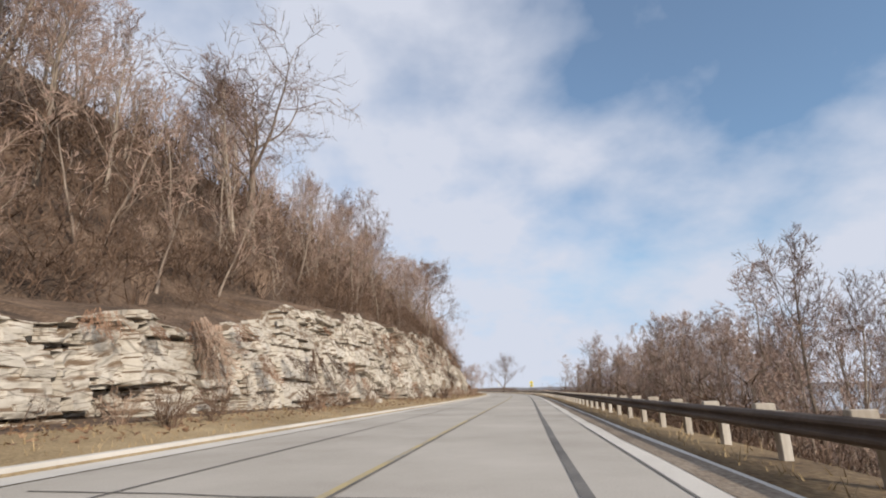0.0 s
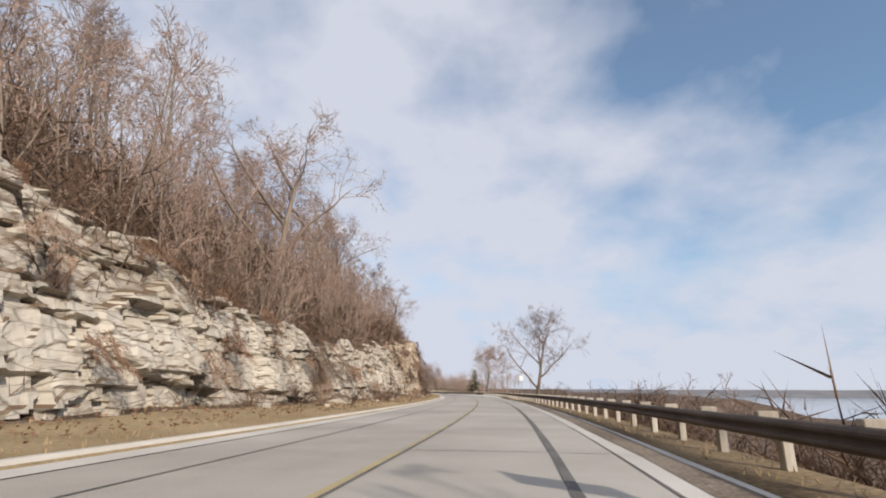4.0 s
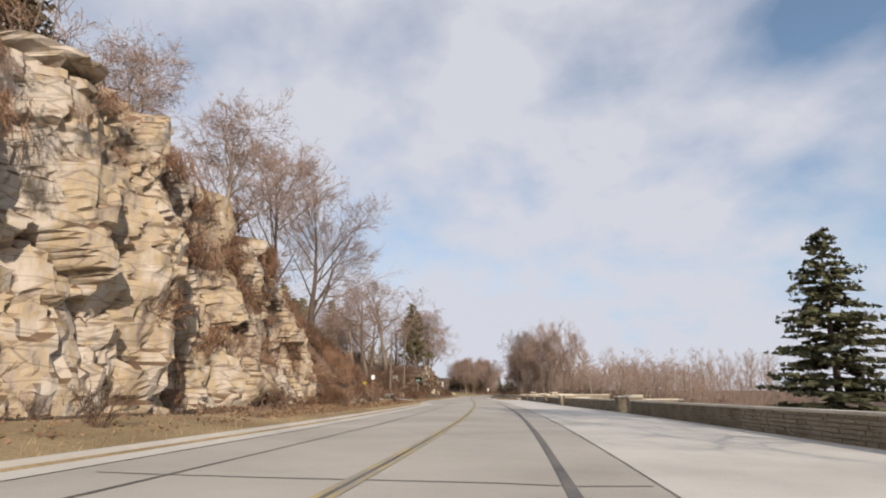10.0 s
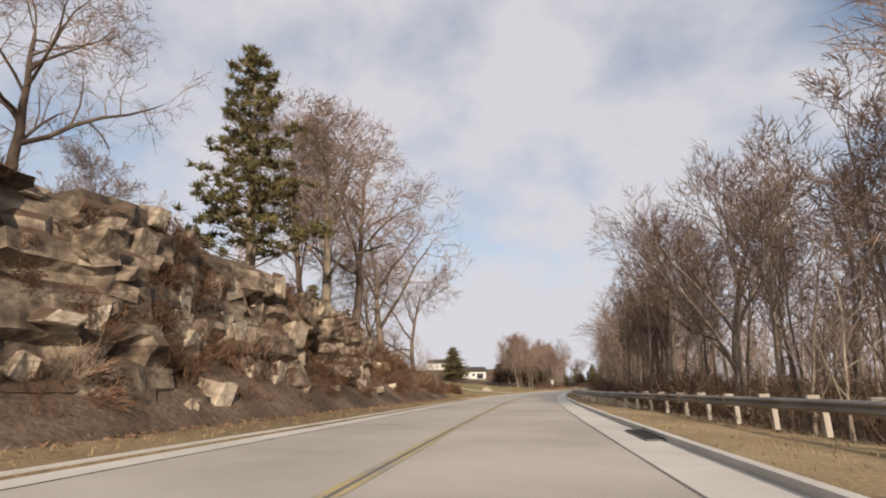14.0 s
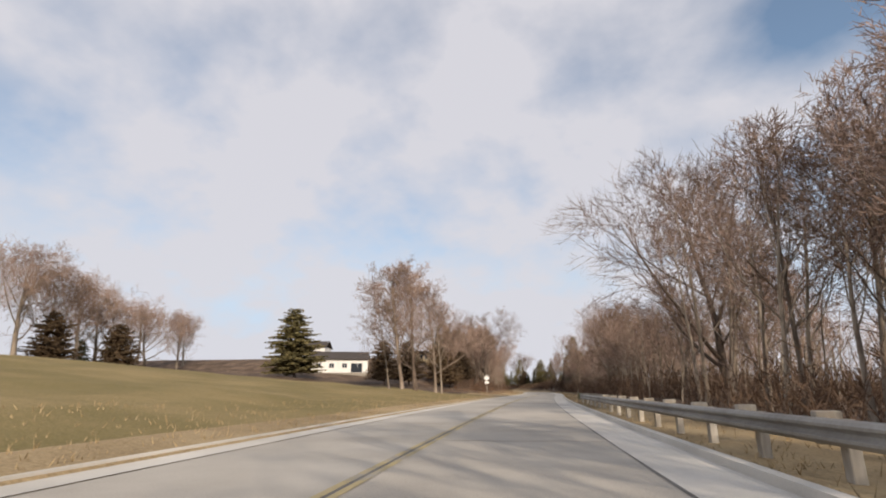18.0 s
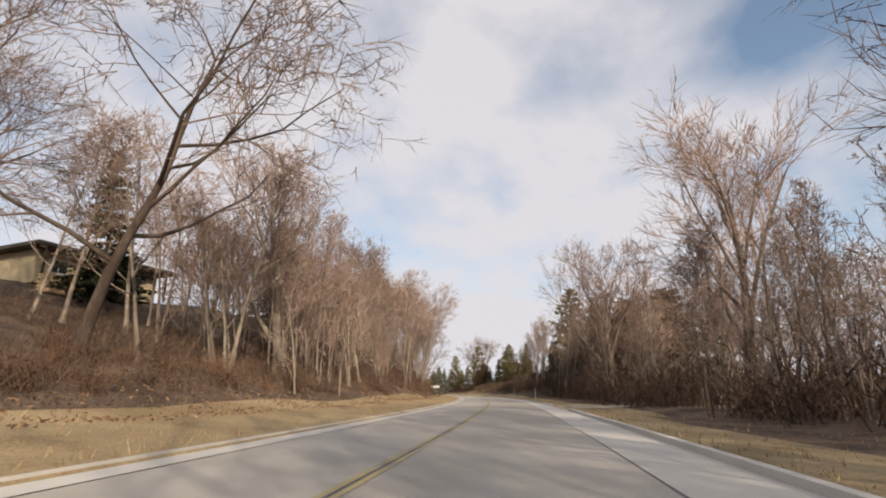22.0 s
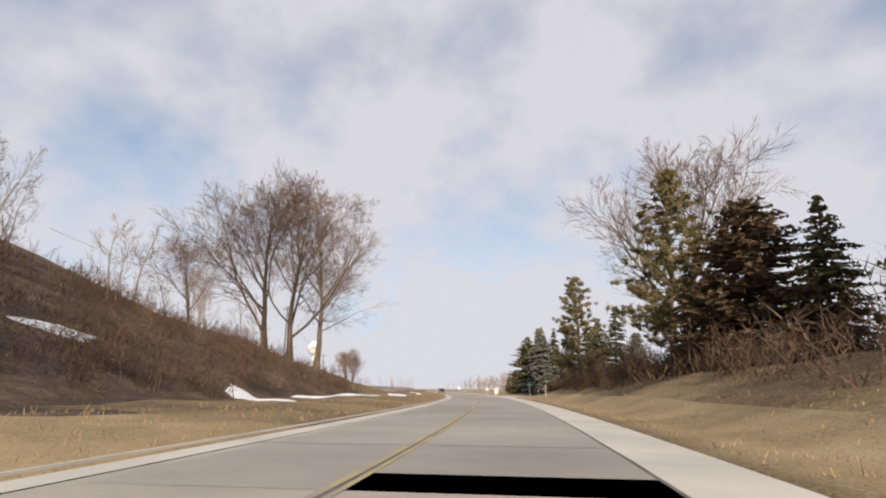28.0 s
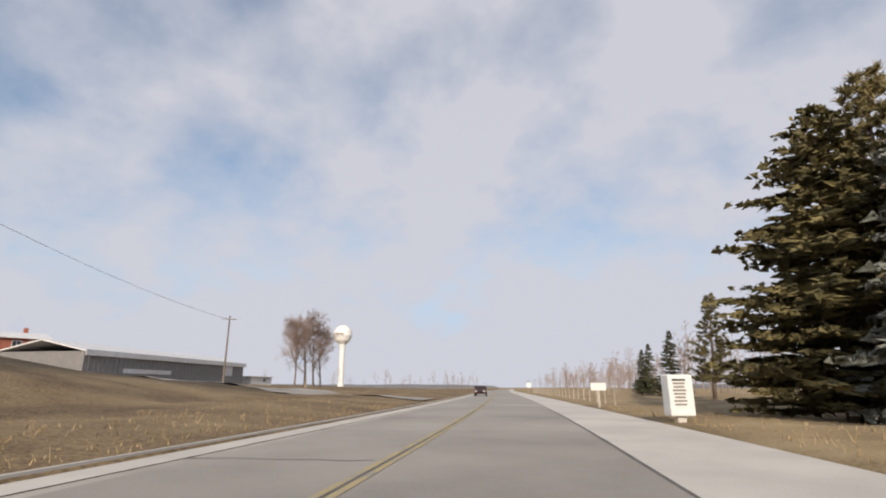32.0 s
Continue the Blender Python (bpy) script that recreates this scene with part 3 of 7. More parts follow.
# inland the land stays at the road's level out to the horizon
fl = np.array([[-225, -1400], [-225, 1500], [-1500, 1500], [-1500, -1400]])
s_in = np.arange(-118, 1118, 10.0)
inner, outer = spots(s_in, np.full(len(s_in), -228.0), land(s_in, np.full(len(s_in), -228.0)) - 0.3), spots(s_in, np.full(len(s_in), -228.0), 0.0)
outer[:, 0] -= 1500
outer[:, 2] = 6.0
n = len(s_in)
tagged(new("ground", mesh_from("ground_inland", np.concatenate([inner, outer]), [(i, n + i, n + i + 1, i + 1)[::-1] for i in range(n - 1)], M["ground"])), "open fields of dry grass behind the ridge", "ground", kind="structure")
e0, e1 = spots(np.array([1112.0]), np.array([-225.0]), np.array([-0.3]))[0], spots(np.array([1112.0]), np.array([220.0]), np.array([-0.3]))[0]
way = np.array([*(lw[-1] * 1900), 0])
tagged(new("ground", mesh_from("ground_ahead", [e0, e1, e1 + way + [0, 0, 3], e0 + way + [0, 0, 3]], [(0, 1, 2, 3)], M["tan"])), "flat open fields ahead of the road", "ground", kind="structure")

# ---- the road ----
tagged(ribbon("road", -118, 1110, lambda s: left_edge(s) + 0.75, lambda s: np.minimum(right_edge(s), 1.72), 0.0, M["concrete"]), "worn two-lane concrete road with tar seams", "road", kind="structure")
tagged(ribbon("road_overlay", 296, 640, -2.16, 1.70, 0.004, M["slab"]), "pale worn lane surface with stains", "road", kind="structure")
tagged(ribbon("road_overlay", 640, 1110, -5.3, 1.70, 0.004, M["asphalt"]), "grey asphalt lane surface", "road", kind="structure")
tagged(ribbon("gutter", -118, 1110, lambda s: left_edge(s), lambda s: left_edge(s) + 0.746, 0.012, M["pale"], wobble=0.012, seed=3), "pale concrete gutter along the road", "gutter", kind="structure")
tagged(ribbon("shoulder", -118, 1110, 1.722, lambda s: right_edge(s) - 0.002, 0.006, M["pale"], wobble=0.0), "pale sunlit concrete shoulder", "shoulder", kind="structure")
# grit at the pavement's edge; its dark tone also stands for the rail's shadow
tagged(ribbon("pavement_edge", -118, 172, 2.05, lambda s: right_edge(s) - 0.15, 0.012, M["dirt"], wobble=0.05, seed=4), "gritty strip below the guard rail, darkened for the rail's shadow", "shoulder", kind="structure")
tagged(ribbon("centre_line", -118, 1110, -2.30, -2.19, 0.013, M["yellow"], wobble=0.008, seed=5), "worn yellow centre line", "road marking", kind="structure")
tagged(ribbon("centre_line", 250, 1110, -2.12, -2.02, 0.013, M["yellow"], wobble=0.008, seed=6), "worn yellow centre line", "road marking", kind="structure")
for a, b, lat, w in ((-118, 300, 0.58, 0.15), (-118, 300, -4.85, 0.07), (-118, 1110, -2.165, 0.07), (300, 520, 1.71, 0.05), (-118, 300, 1.70, 0.04), (520, 1110, 1.70, 0.06)):
    tagged(ribbon("tar_seam", a, b, lat - w / 2, lat + w / 2, 0.010, M["tar"], wobble=0.016, seed=int(1000 + a + lat * 10)), "dark tar seam along the lanes", "road seam", kind="structure")
rng = random.Random(8)
cv, cf = [], []
s = -60.0
while s < 760:                                     # cracks across the slabs
    s += rng.choice((4.6, 4.6, 9.2, 13.8))
    a, b = rng.choice(((-6.0, 1.6), (-2.0, 1.6), (-2.1, 1.65), (-6.0, -2.4)))
    w, base, m = rng.uniform(0.008, 0.022), len(cv), 8
    for i in range(m + 1):
        lat, ds = a + (b - a) * i / m, rng.uniform(-0.07, 0.07)
        cv += [spot(s + ds - w, lat, 0.0085), spot(s + ds + w, lat, 0.0085)]
    cf += [(base + 2 * i, base + 2 * i + 1, base + 2 * i + 3, base + 2 * i + 2) for i in range(m)]
tagged(new("road_cracks", mesh_from("road_cracks", cv, cf, M["tar"])), "tarred cracks across the slabs", "road cracks", kind="stuff")


def kerb(name, s0, s1, lat, high, label):
    tagged(ribbon(name, s0, s1, lambda s: lat(s) - 0.17, lat, high, M["pale"], thick=high + 0.15, wobble=0.006, seed=int(s0) + 500), label, "kerb", kind="structure")


kerb("kerb", -118, 294, left_edge, 0.13, "pale concrete kerb below the rock cut")
kerb("kerb", 306, 1110, left_edge, 0.10, "pale concrete kerb beside dry grass")
kerb("kerb", 330, 528, lambda s: right_edge(s) + 0.17, 0.13, "pale concrete kerb beside dry grass")
kerb("kerb", 537, 606, lambda s: right_edge(s) + 0.17, 0.13, "pale concrete kerb beside dry grass")

# side roads and drives: a sheet that follows the land, a little above it
def apron(name, s0, s1, lat0, lat1, mat, label, dz=0.03, lean=0.0, least=-99.0):
    ss, ll = np.linspace(s0, s1, 8), np.linspace(lat0, lat1, 26)
    vs = []
    for l in ll:
        sh = lean * abs(l - lat0)
        for s in ss:
            vs.append(spot(s + sh, l, max(ground_z(s + sh, l), least) + dz))
    fs = [(i * 8 + j, i * 8 + j + 1, (i + 1) * 8 + j + 1, (i + 1) * 8 + j) for i in range(25) for j in range(7)]
    return tagged(new(name, mesh_from(name, vs, fs, mat, None, True)), label, "drive", kind="structure")


apron("side_road", 297.5, 302.5, -8.6, -60, M["asphalt"], "narrow asphalt side road between dry grass verges", 0.06, 0.13)
apron("drive", 529.0, 536.5, 3.1, 40, M["sand"], "sandy gravel drive into the woods", 0.05, 0.12, -0.03)
apron("drive", 700, 707, 4.5, 60, M["sand"], "sandy gravel drive by the spruces", 0.06, 0.05, -0.03)
apron("drive", 742, 748, -7, -60, M["asphalt"], "asphalt drive to the long shed", 0.08, 0.5)

# ---- the rock cut ----
def cells(s, h, seed, row, width):
    """A blocky field: courses of uneven height cut into blocks of uneven width; a value per block."""
    rng = np.random.RandomState(seed)
    course = np.floor(h / row + 0.35 * np.sin(s * 0.05 + seed)).astype(int)
    shift = rng.uniform(0, 50, 400)[course % 400]
    wide = width * (0.6 + rng.uniform(0, 1.0, 400)[(course * 7) % 400])
    block = np.floor((s + shift) / wide).astype(int)
    return rng.uniform(-1, 1, 4099)[(course * 131 + block * 17) % 4099]


def facets(s, h, seed, wide, high, depth, tilt):
    """Broken rock: uneven cells, each a flat tilted facet. Gives the offset and how near the edge of its cell a point lies."""
    rng = np.random.RandomState(seed)
    ju, jv, off, gu, gv = rng.uniform(0.08, 0.92, 8192), rng.uniform(0.08, 0.92, 8192), rng.uniform(-1, 1, 8192), rng.uniform(-1, 1, 8192), rng.uniform(-1, 1, 8192)
    u, v = s / wide, h / high
    iu, iv = np.floor(u).astype(int), np.floor(v).astype(int)
    first, second, value = np.full(u.shape, 9.0), np.full(u.shape, 9.0), np.zeros(u.shape)
    for a in (-1, 0, 1):
        for b in (-1, 0, 1):
            key = ((iu + a) * 73 + (iv + b) * 1013) % 8192
            du, dv = u - (iu + a + ju[key]), v - (iv + b + jv[key])
            d = np.maximum(np.abs(du), np.abs(dv)) + 0.25 * np.minimum(np.abs(du), np.abs(dv))
            nearer = d < first
            second = np.where(nearer, first, np.minimum(second, d))
            value = np.where(nearer, depth * off[key] + tilt * (du * gu[key] * wide + dv * gv[key] * high), value)
            first = np.where(nearer, d, first)
    return value, second - first


def beds(s, h, seed):
    """Layered rock: beds of uneven height, thick below and thin above, each cut into blocks. Gives the offset and the depth of the open joints."""
    rng = np.random.RandomState(seed)
    lift = h + facets(s, h, 77, 3.2, 30.0, 0.35, 0.04)[0] + 0.22 * np.sin(s * 0.045 + 1.0) + 0.10 * np.sin(s * 0.21)
    heights = np.concatenate([[0], np.cumsum([1.2, 1.9, 0.6, 1.6, 0.36, 1.2, 0.8, 0.3, 0.9, 0.4, 0.6, 0.5, 0.3, 0.62, 0.24, 0.4, 0.3, 0.55, 0.26, 0.4, 0.3, 0.5, 0.3, 0.5, 0.3, 0.5])])
    k = np.clip(np.searchsorted(heights, lift) - 1, 0, len(heights) - 2)
    thick = (heights[1:] - heights[:-1])[k]
    into = (lift - heights[k]) / thick
    wide = (1.0 + 1.1 * np.minimum(thick, 1.4)) * (0.75 + rng.uniform(0, 0.6, 64)[k])
    x = s * 1.31 + rng.uniform(0, 60, 64)[k] + 0.12 * np.sin(h * 5 + k)
    block = np.floor(x / wide).astype(int)
    ends = np.minimum(x / wide - block, 1 - x / wide + block) * wide
    key = (block * 37 + k * 911) % 8192
    off, gone, lean = rng.uniform(-1, 1, 8192)[key], rng.uniform(0, 1, 8192)[key], rng.uniform(-1, 1, 8192)[key]
    value = 0.10 * rng.uniform(-1, 1, 64)[k] + 0.22 * off + 0.10 * lean * (x / wide - block - 0.5) - 0.10 * into * thick
    value = value - np.where((gone < 0.07) & (thick < 1.4), 0.9, 0.0)
    edge_h, edge_s = np.minimum(into, 1 - into) * thick, ends
    open_h, open_s = rng.uniform(0, 1, 8192)[(key * 3 + 5) % 8192], rng.uniform(0, 1, 8192)[(key * 7 + 11) % 8192]
    joint = np.where((edge_h < 0.08) & (open_h > 0.55), 0.38, 0.0) + np.where((edge_s < 0.15) & (open_s > 0.3), 0.45, 0.0)
    return value, joint


C_FROM, C_STEP = -16.0, 0.13
c_s = np.arange(C_FROM, 292, C_STEP)
c_h = np.linspace(0, 1, 76)
SS, HH = np.meshgrid(c_s, c_h, indexing="ij")
top = rock_top(SS) + 0.45 * np.sin(SS * 0.9) * np.sin(SS * 0.37) + 0.35 * cells(SS, 0 * SS, 5, 1.0, 2.2)
h = HH * np.maximum(top, 0.15)
pillar = np.clip((SS - 158) / 22, 0, 1)          # the far half stands in buttresses
bed, joint = beds(SS, h, 1)
chip, _ = facets(SS, h, 31, 0.55, 0.45, 0.05, 0.14)
big, _ = facets(SS, h, 32, 4.2, 3.6, 0.45, 0.10)
lay = bed - joint + chip + big
wave = 1.7 * np.abs(np.sin(SS * 0.43 + 0.5 * np.sin(SS * 0.17))) + 0.8 * np.abs(np.sin(SS * 1.07 + 0.6 * np.sin(SS * 0.31) + h * 0.05)) - 1.35
f1, e1 = facets(SS + 0.10 * h, h, 41, 2.5, 5.5, 0.55, 0.20)
f2, e2 = facets(SS - 0.04 * h, h, 42, 1.0, 3.0, 0.40, 0.26)
f3, e3 = facets(SS, h, 43, 0.40, 0.8, 0.13, 0.30)
but = wave + f1 + f2 + f3 - np.where(e1 < 0.05, 0.35, 0.0) - np.where(e2 < 0.06, 0.20, 0.0)
hollow = np.exp(-((SS - 221.5) / 1.6) ** 2 - ((h - 4.4) / 1.0) ** 2) * 1.8 + np.exp(-((SS - 200.0) / 1.0) ** 2 - ((h - 3.0) / 1.3) ** 2) * 1.2
but = but - hollow
rough = np.array([[noise.noise((a * 1.7, b * 1.9, 0)) for b in c_h * 9] for a in c_s]) * 0.10
lean = 0.30 - 0.12 * pillar + 0.75 * np.clip((SS - 268) / 12, 0, 1) + np.where(SS < 176, 0.22 * np.maximum(h - 4, 0) / np.maximum(h, 0.1), 0)
lat = left_edge(SS) - 4.95 - h * lean + (1 - pillar) * lay + pillar * (but - 0.25) * np.clip(h / 1.2, 0.35, 1) * np.clip((290 - SS) / 16, 0.3, 1) + rough
lat = np.minimum(lat, left_edge(SS) - 3.3)
z = land(SS, left_edge(SS) - 4.9) - 0.35 + h
verts = spots(SS.ravel(), lat.ravel(), z.ravel())
# a crest that runs back under the slope
back_lat = (left_edge(c_s) - 11.5)
crest = spots(c_s, back_lat, land(c_s, back_lat) - 0.4)
m = len(c_h)
faces = [(i * m + j, i * m + j + 1, (i + 1) * m + j + 1, (i + 1) * m + j) for i in range(len(c_s) - 1) for j in range(m - 1)]
base = len(verts)
faces += [(i * m + m - 1, base + i, base + i + 1, (i + 1) * m + m - 1) for i in range(len(c_s) - 1)]
slot = [(2 if c_s[i] > 277 else 1 if c_s[i] > 166 + 5 * math.sin(j * 0.5) else 0) for i in range(len(c_s) - 1) for j in range(m - 1)] + [2] * (len(c_s) - 1)
cliff = empty("rock_cut", pose(0, 0, 0), "pale layered limestone rock cut beside the road", "rock face", kind="structure")
part("rock_face", mesh_from("rock_face", np.concatenate([verts, crest]), faces, [M["rock"], M["ochre"], M["litter"]], slot), None, cliff, "weathered limestone face with ledges and upright joints")


def stone_mesh(name, seed, mat, jag=0.16):
    """A rough block about 1 m across: a bevelled box with pushed corners."""
    rng = random.Random(seed)
    bm = bmesh.new()
    bmesh.ops.create_cube(bm, size=1.0)
    for v in bm.verts:
        v.co += Vector([rng.uniform(-jag, jag) for _ in range(3)])
    bmesh.ops.bevel(bm, geom=bm.edges[:], offset=0.07, segments=1, affect="EDGES")
    for v in bm.verts:
        v.co += Vector([rng.uniform(-0.03, 0.03) for _ in range(3)])
    bmesh.ops.triangulate(bm, faces=[f for f in bm.faces if len(f.verts) > 4])
    me = bpy.data.meshes.new(name)
    bm.to_mesh(me)
    bm.free()
    me.materials.append(mat)
    return me


STONES = [stone_mesh("stone", 40 + i, M["rock"]) for i in range(7)]
OCHRES = [stone_mesh("stone", 60 + i, M["ochre"], 0.2) for i in range(6)]


def cliff_lat(s, hgt):
    i = int(np.clip(round((s - C_FROM) / C_STEP), 0, len(c_s) - 1))
    j = int(np.clip(round(hgt / max(float(top[i, 0]), 0.15) * (m - 1)), 0, m - 1))
    return float(lat_c[i, j]), float(z_c[i, j])


lat_c, z_c = lat, z
rng = random.Random(21)
for k in range(230):                               # blocks that stand loose on the ledges
    s = rng.uniform(8, 165) if k < 170 else rng.uniform(172, 258)
    far_half = s > 168
    hh = rng.uniform(0.0, 0.93) ** 1.15 * float(rock_top(s))
    l0, z0 = cliff_lat(s, hh)
    w, d, t = rng.uniform(0.5, 1.5), rng.uniform(0.4, 0.6), rng.uniform(0.18, 0.5)
    if far_half:
        w, t = rng.uniform(0.35, 0.7), rng.uniform(0.3, 0.9)
    ob = new("rock", rng.choice(OCHRES if far_half else STONES))
    ob.parent = cliff
    ob.matrix_basis = at(s, l0 - 0.08, z0, 90 + rng.uniform(-6, 6)) @ Matrix.Rotation(radians(rng.uniform(-4, 4)), 4, "Y") @ Matrix.Diagonal((w, d, t, 1))


# fallen stones along the foot, and the outcrop on the knoll
BROWNS = [stone_mesh("stone", 80 + i, M["knoll_rock"], 0.3) for i in range(6)]


def loose_stones(spec, count, seed, label, group, shapes):
    rng = random.Random(seed)
    for k in range(count):
        s0, s1, l0, l1, a, b = spec
        s, l = rng.uniform(s0, s1), rng.uniform(l0, l1)
        size = rng.uniform(a, b) * (1.6 if rng.random() < 0.12 else 1)
        ob = new("boulder", rng.choice(shapes))
        ob.matrix_basis = Matrix.Translation(spot(s, l, ground_z(s, l) + size * 0.10)) @ Euler((rng.uniform(-0.25, 0.25), rng.uniform(-0.25, 0.25), rng.uniform(0, 6.3))).to_matrix().to_4x4() @ Matrix.Diagonal((size * rng.uniform(0.9, 1.7), size, size * rng.uniform(0.5, 0.9), 1))
        tagged(ob, label, "boulder", group)


loose_stones((20, 262, -11.9, -9.6, 0.2, 0.55), 60, 31, "fallen pale limestone block at the foot of the rock cut", "stones below the rock cut", STONES + OCHRES[:2])
loose_stones((278, 290, -13, -10.5, 0.25, 0.6), 34, 32, "loose pale stone heaped on a dirt bank", "stones on the bank", STONES[:3] + BROWNS)
loose_stones((308, 330, -17, -11.5, 0.2, 0.6), 22, 33, "pale boulder half sunk in a leafy bank", "boulders on the knoll", STONES[:2] + BROWNS)

loose_stones((349, 371, -13.5, -9.8, 0.3, 0.8), 34, 34, "brown rock half sunk in a leafy bank", "rocks on the bank", BROWNS)

# the knoll's own outcrop
o_s, o_h = np.arange(326, 351, 0.3), np.linspace(0, 1, 26)
SS, HH = np.meshgrid(o_s, o_h, indexing="ij")
hh = HH * (knoll(SS) + 0.9 + 0.4 * cells(SS, 0 * SS, 15, 1.0, 1.4))
lat = left_edge(SS) - 2.7 - hh * 0.34 + 0.5 * cells(SS, hh, 11, 1.3, 1.6) + 0.3 * cells(SS, hh, 12, 0.6, 0.8) + 0.4 * np.sin(SS * 0.9)
z = land(SS, left_edge(SS) - 2.4) - 0.4 + hh
verts = np.concatenate([spots(SS.ravel(), lat.ravel(), z.ravel()), spots(o_s, left_edge(o_s) - 9.0, land(o_s, left_edge(o_s) - 9.0) - 0.3)])
m2 = len(o_h)
faces = [(i * m2 + j, i * m2 + j + 1, (i + 1) * m2 + j + 1, (i + 1) * m2 + j) for i in range(len(o_s) - 1) for j in range(m2 - 1)]
b2 = len(o_s) * m2
faces += [(i * m2 + m2 - 1, b2 + i, b2 + i + 1, (i + 1) * m2 + m2 - 1) for i in range(len(o_s) - 1)]
slot = [0] * ((len(o_s) - 1) * (m2 - 1)) + [1] * (len(o_s) - 1)
crag = empty("rock_outcrop", pose(0, 0, 0), "broken brown and pale rock outcrop on a leafy knoll", "rock face", kind="structure")
part("rock_face", mesh_from("outcrop_face", verts, faces, [M["knoll_rock"], M["litter"]], slot), None, crag)
o_lat, o_z = lat, z
rng = random.Random(77)
for k in range(90):
    i, j = rng.randrange(len(o_s)), rng.randrange(2, m2)
    ob = new("rock", rng.choice(BROWNS))
    ob.parent = crag
    ob.matrix_basis = at(float(o_s[i]), float(lat[i, j]) - 0.1, float(z[i, j]), 90 + rng.uniform(-20, 20)) @ Matrix.Rotation(radians(rng.uniform(-12, 12)), 4, "Y") @ Matrix.Diagonal((rng.uniform(0.4, 1.0), rng.uniform(0.4, 0.8), rng.uniform(0.35, 1.0), 1))


# ---- guard rails ----
def rail_profile(kind):
    """Outline across the rail, y to the road, z up: a beam with two waves."""
    if kind == "beam":
        return [(0.0, 0.44), (0.05, 0.46), (0.085, 0.50), (0.085, 0.535), (0.03, 0.57), (0.015, 0.595), (0.03, 0.62), (0.085, 0.655), (0.085, 0.69), (0.05, 0.73), (0.0, 0.75)]


def guard_rail(name, s0, s1, line, beam_mat, post_mat, step, label, top_every=1, spacing_end=None):
    thing = empty(name, pose(0, 0, 0), label, "guard rail", kind="structure")
    ss = np.arange(s0, s1 + 0.01, 1.0)
    prof = rail_profile("beam")
    prof = prof + [(y - 0.012, z) for y, z in reversed(prof)]
    rows = [spots(ss, line(ss) - y, z) for y, z in prof]
    n, k = len(ss), len(prof)
    faces = [(j * n + i, ((j + 1) % k) * n + i, ((j + 1) % k) * n + i + 1, j * n + i + 1) for j in range(k) for i in range(n - 1)]
    faces += [tuple(j * n for j in range(k)), tuple(j * n + n - 1 for j in reversed(range(k)))]
    part("beam", mesh_from("beam", np.concatenate(rows), faces, beam_mat), None, thing, "long corrugated steel beam")
    post_me, block_me = bpy.data.meshes.new("post"), bpy.data.meshes.new("block")
    bm = box(0.15, 0.20, 0.90, 0, 0, -0.18, 0.012)
    bm.to_mesh(post_me)
    bm.free()
    post_me.materials.append(post_mat)
    bm = box(0.30, 0.15, 0.40, -0.20, 0, 0.42, 0.012)
    bm.to_mesh(block_me)
    bm.free()
    block_me.materials.append(post_mat)
    s = s0 + 0.4
    rng = random.Random(int(s0) + 900)
    while s < s1 - 0.2:
        l = float(line(s)) + 0.36
        z = ground_z(s, l) if l > float(right_edge(s)) + 0.3 else 0.0
        p = new("post", post_me)
        p.parent = thing
        p.matrix_basis = at(s, l, 0.0, rng.uniform(-2, 2))
        b = new("block", block_me)
        b.parent = p
        b.matrix_basis = Matrix.Translation((0, 0, rng.uniform(-0.01, 0.02)))
        s += step(s)
    return thing


rail_a = curve((-118, 3.62), (165, 3.62), (178, 4.45), (192, 6.0), (206, 7.5), (216, 7.95), (229, 8.2))
guard_rail("guard_rail", -60, 228.5, rail_a, M["rust"], M["post"], lambda s: 1.905 if s < 203 else 0.95, "dark weathered steel guard rail on pale wooden posts")
rail_b = curve((322, 7.0), (338, 7.0), (347, 6.2), (358, 4.7), (372, 3.9), (420, 3.55), (440, 3.5))
guard_rail("guard_rail", 323, 440, rail_b, M["steel"], M["post"], lambda s: 1.905, "grey galvanised guard rail on wooden posts")
term = empty("rail_terminal", at(440.3, 3.46, 0), "bent green-grey end piece of the guard rail", "rail end")
part("plate", box(0.10, 0.55, 0.42, 0, 0.2, 0.40, 0.03), M["steel"], term)
part("head", box(0.32, 0.24, 0.46, -0.02, 0.5, 0.38, 0.05), M["needle"], term, "dark green end block")
part("post", box(0.15, 0.2, 0.7, 0.12, 0.1, -0.05, 0.01), M["post"], term)

# ---- stone walls of the overlook ----
wall_line = curve((228, 8.5), (240, 8.4), (258, 7.7), (272, 7.4), (285, 6.8), (296, 6.8), (310, 7.0), (322, 7.2))
BRICK = [None] * 4
for k in range(4):
    bm = box(1.0, 1.0, 1.0, 0, 0, 0, 0.0)
    rng = random.Random(k)
    bmesh.ops.bevel(bm, geom=bm.edges[:], offset=0.06, segments=1, affect="EDGES")
    for v in bm.verts:
        v.co += Vector([rng.uniform(-0.025, 0.025) for _ in range(3)])
    BRICK[k] = bpy.data.meshes.new("stone")
    bm.to_mesh(BRICK[k])
    bm.free()
    BRICK[k].materials.append(M["wall_stone"])
stone_count = [0]


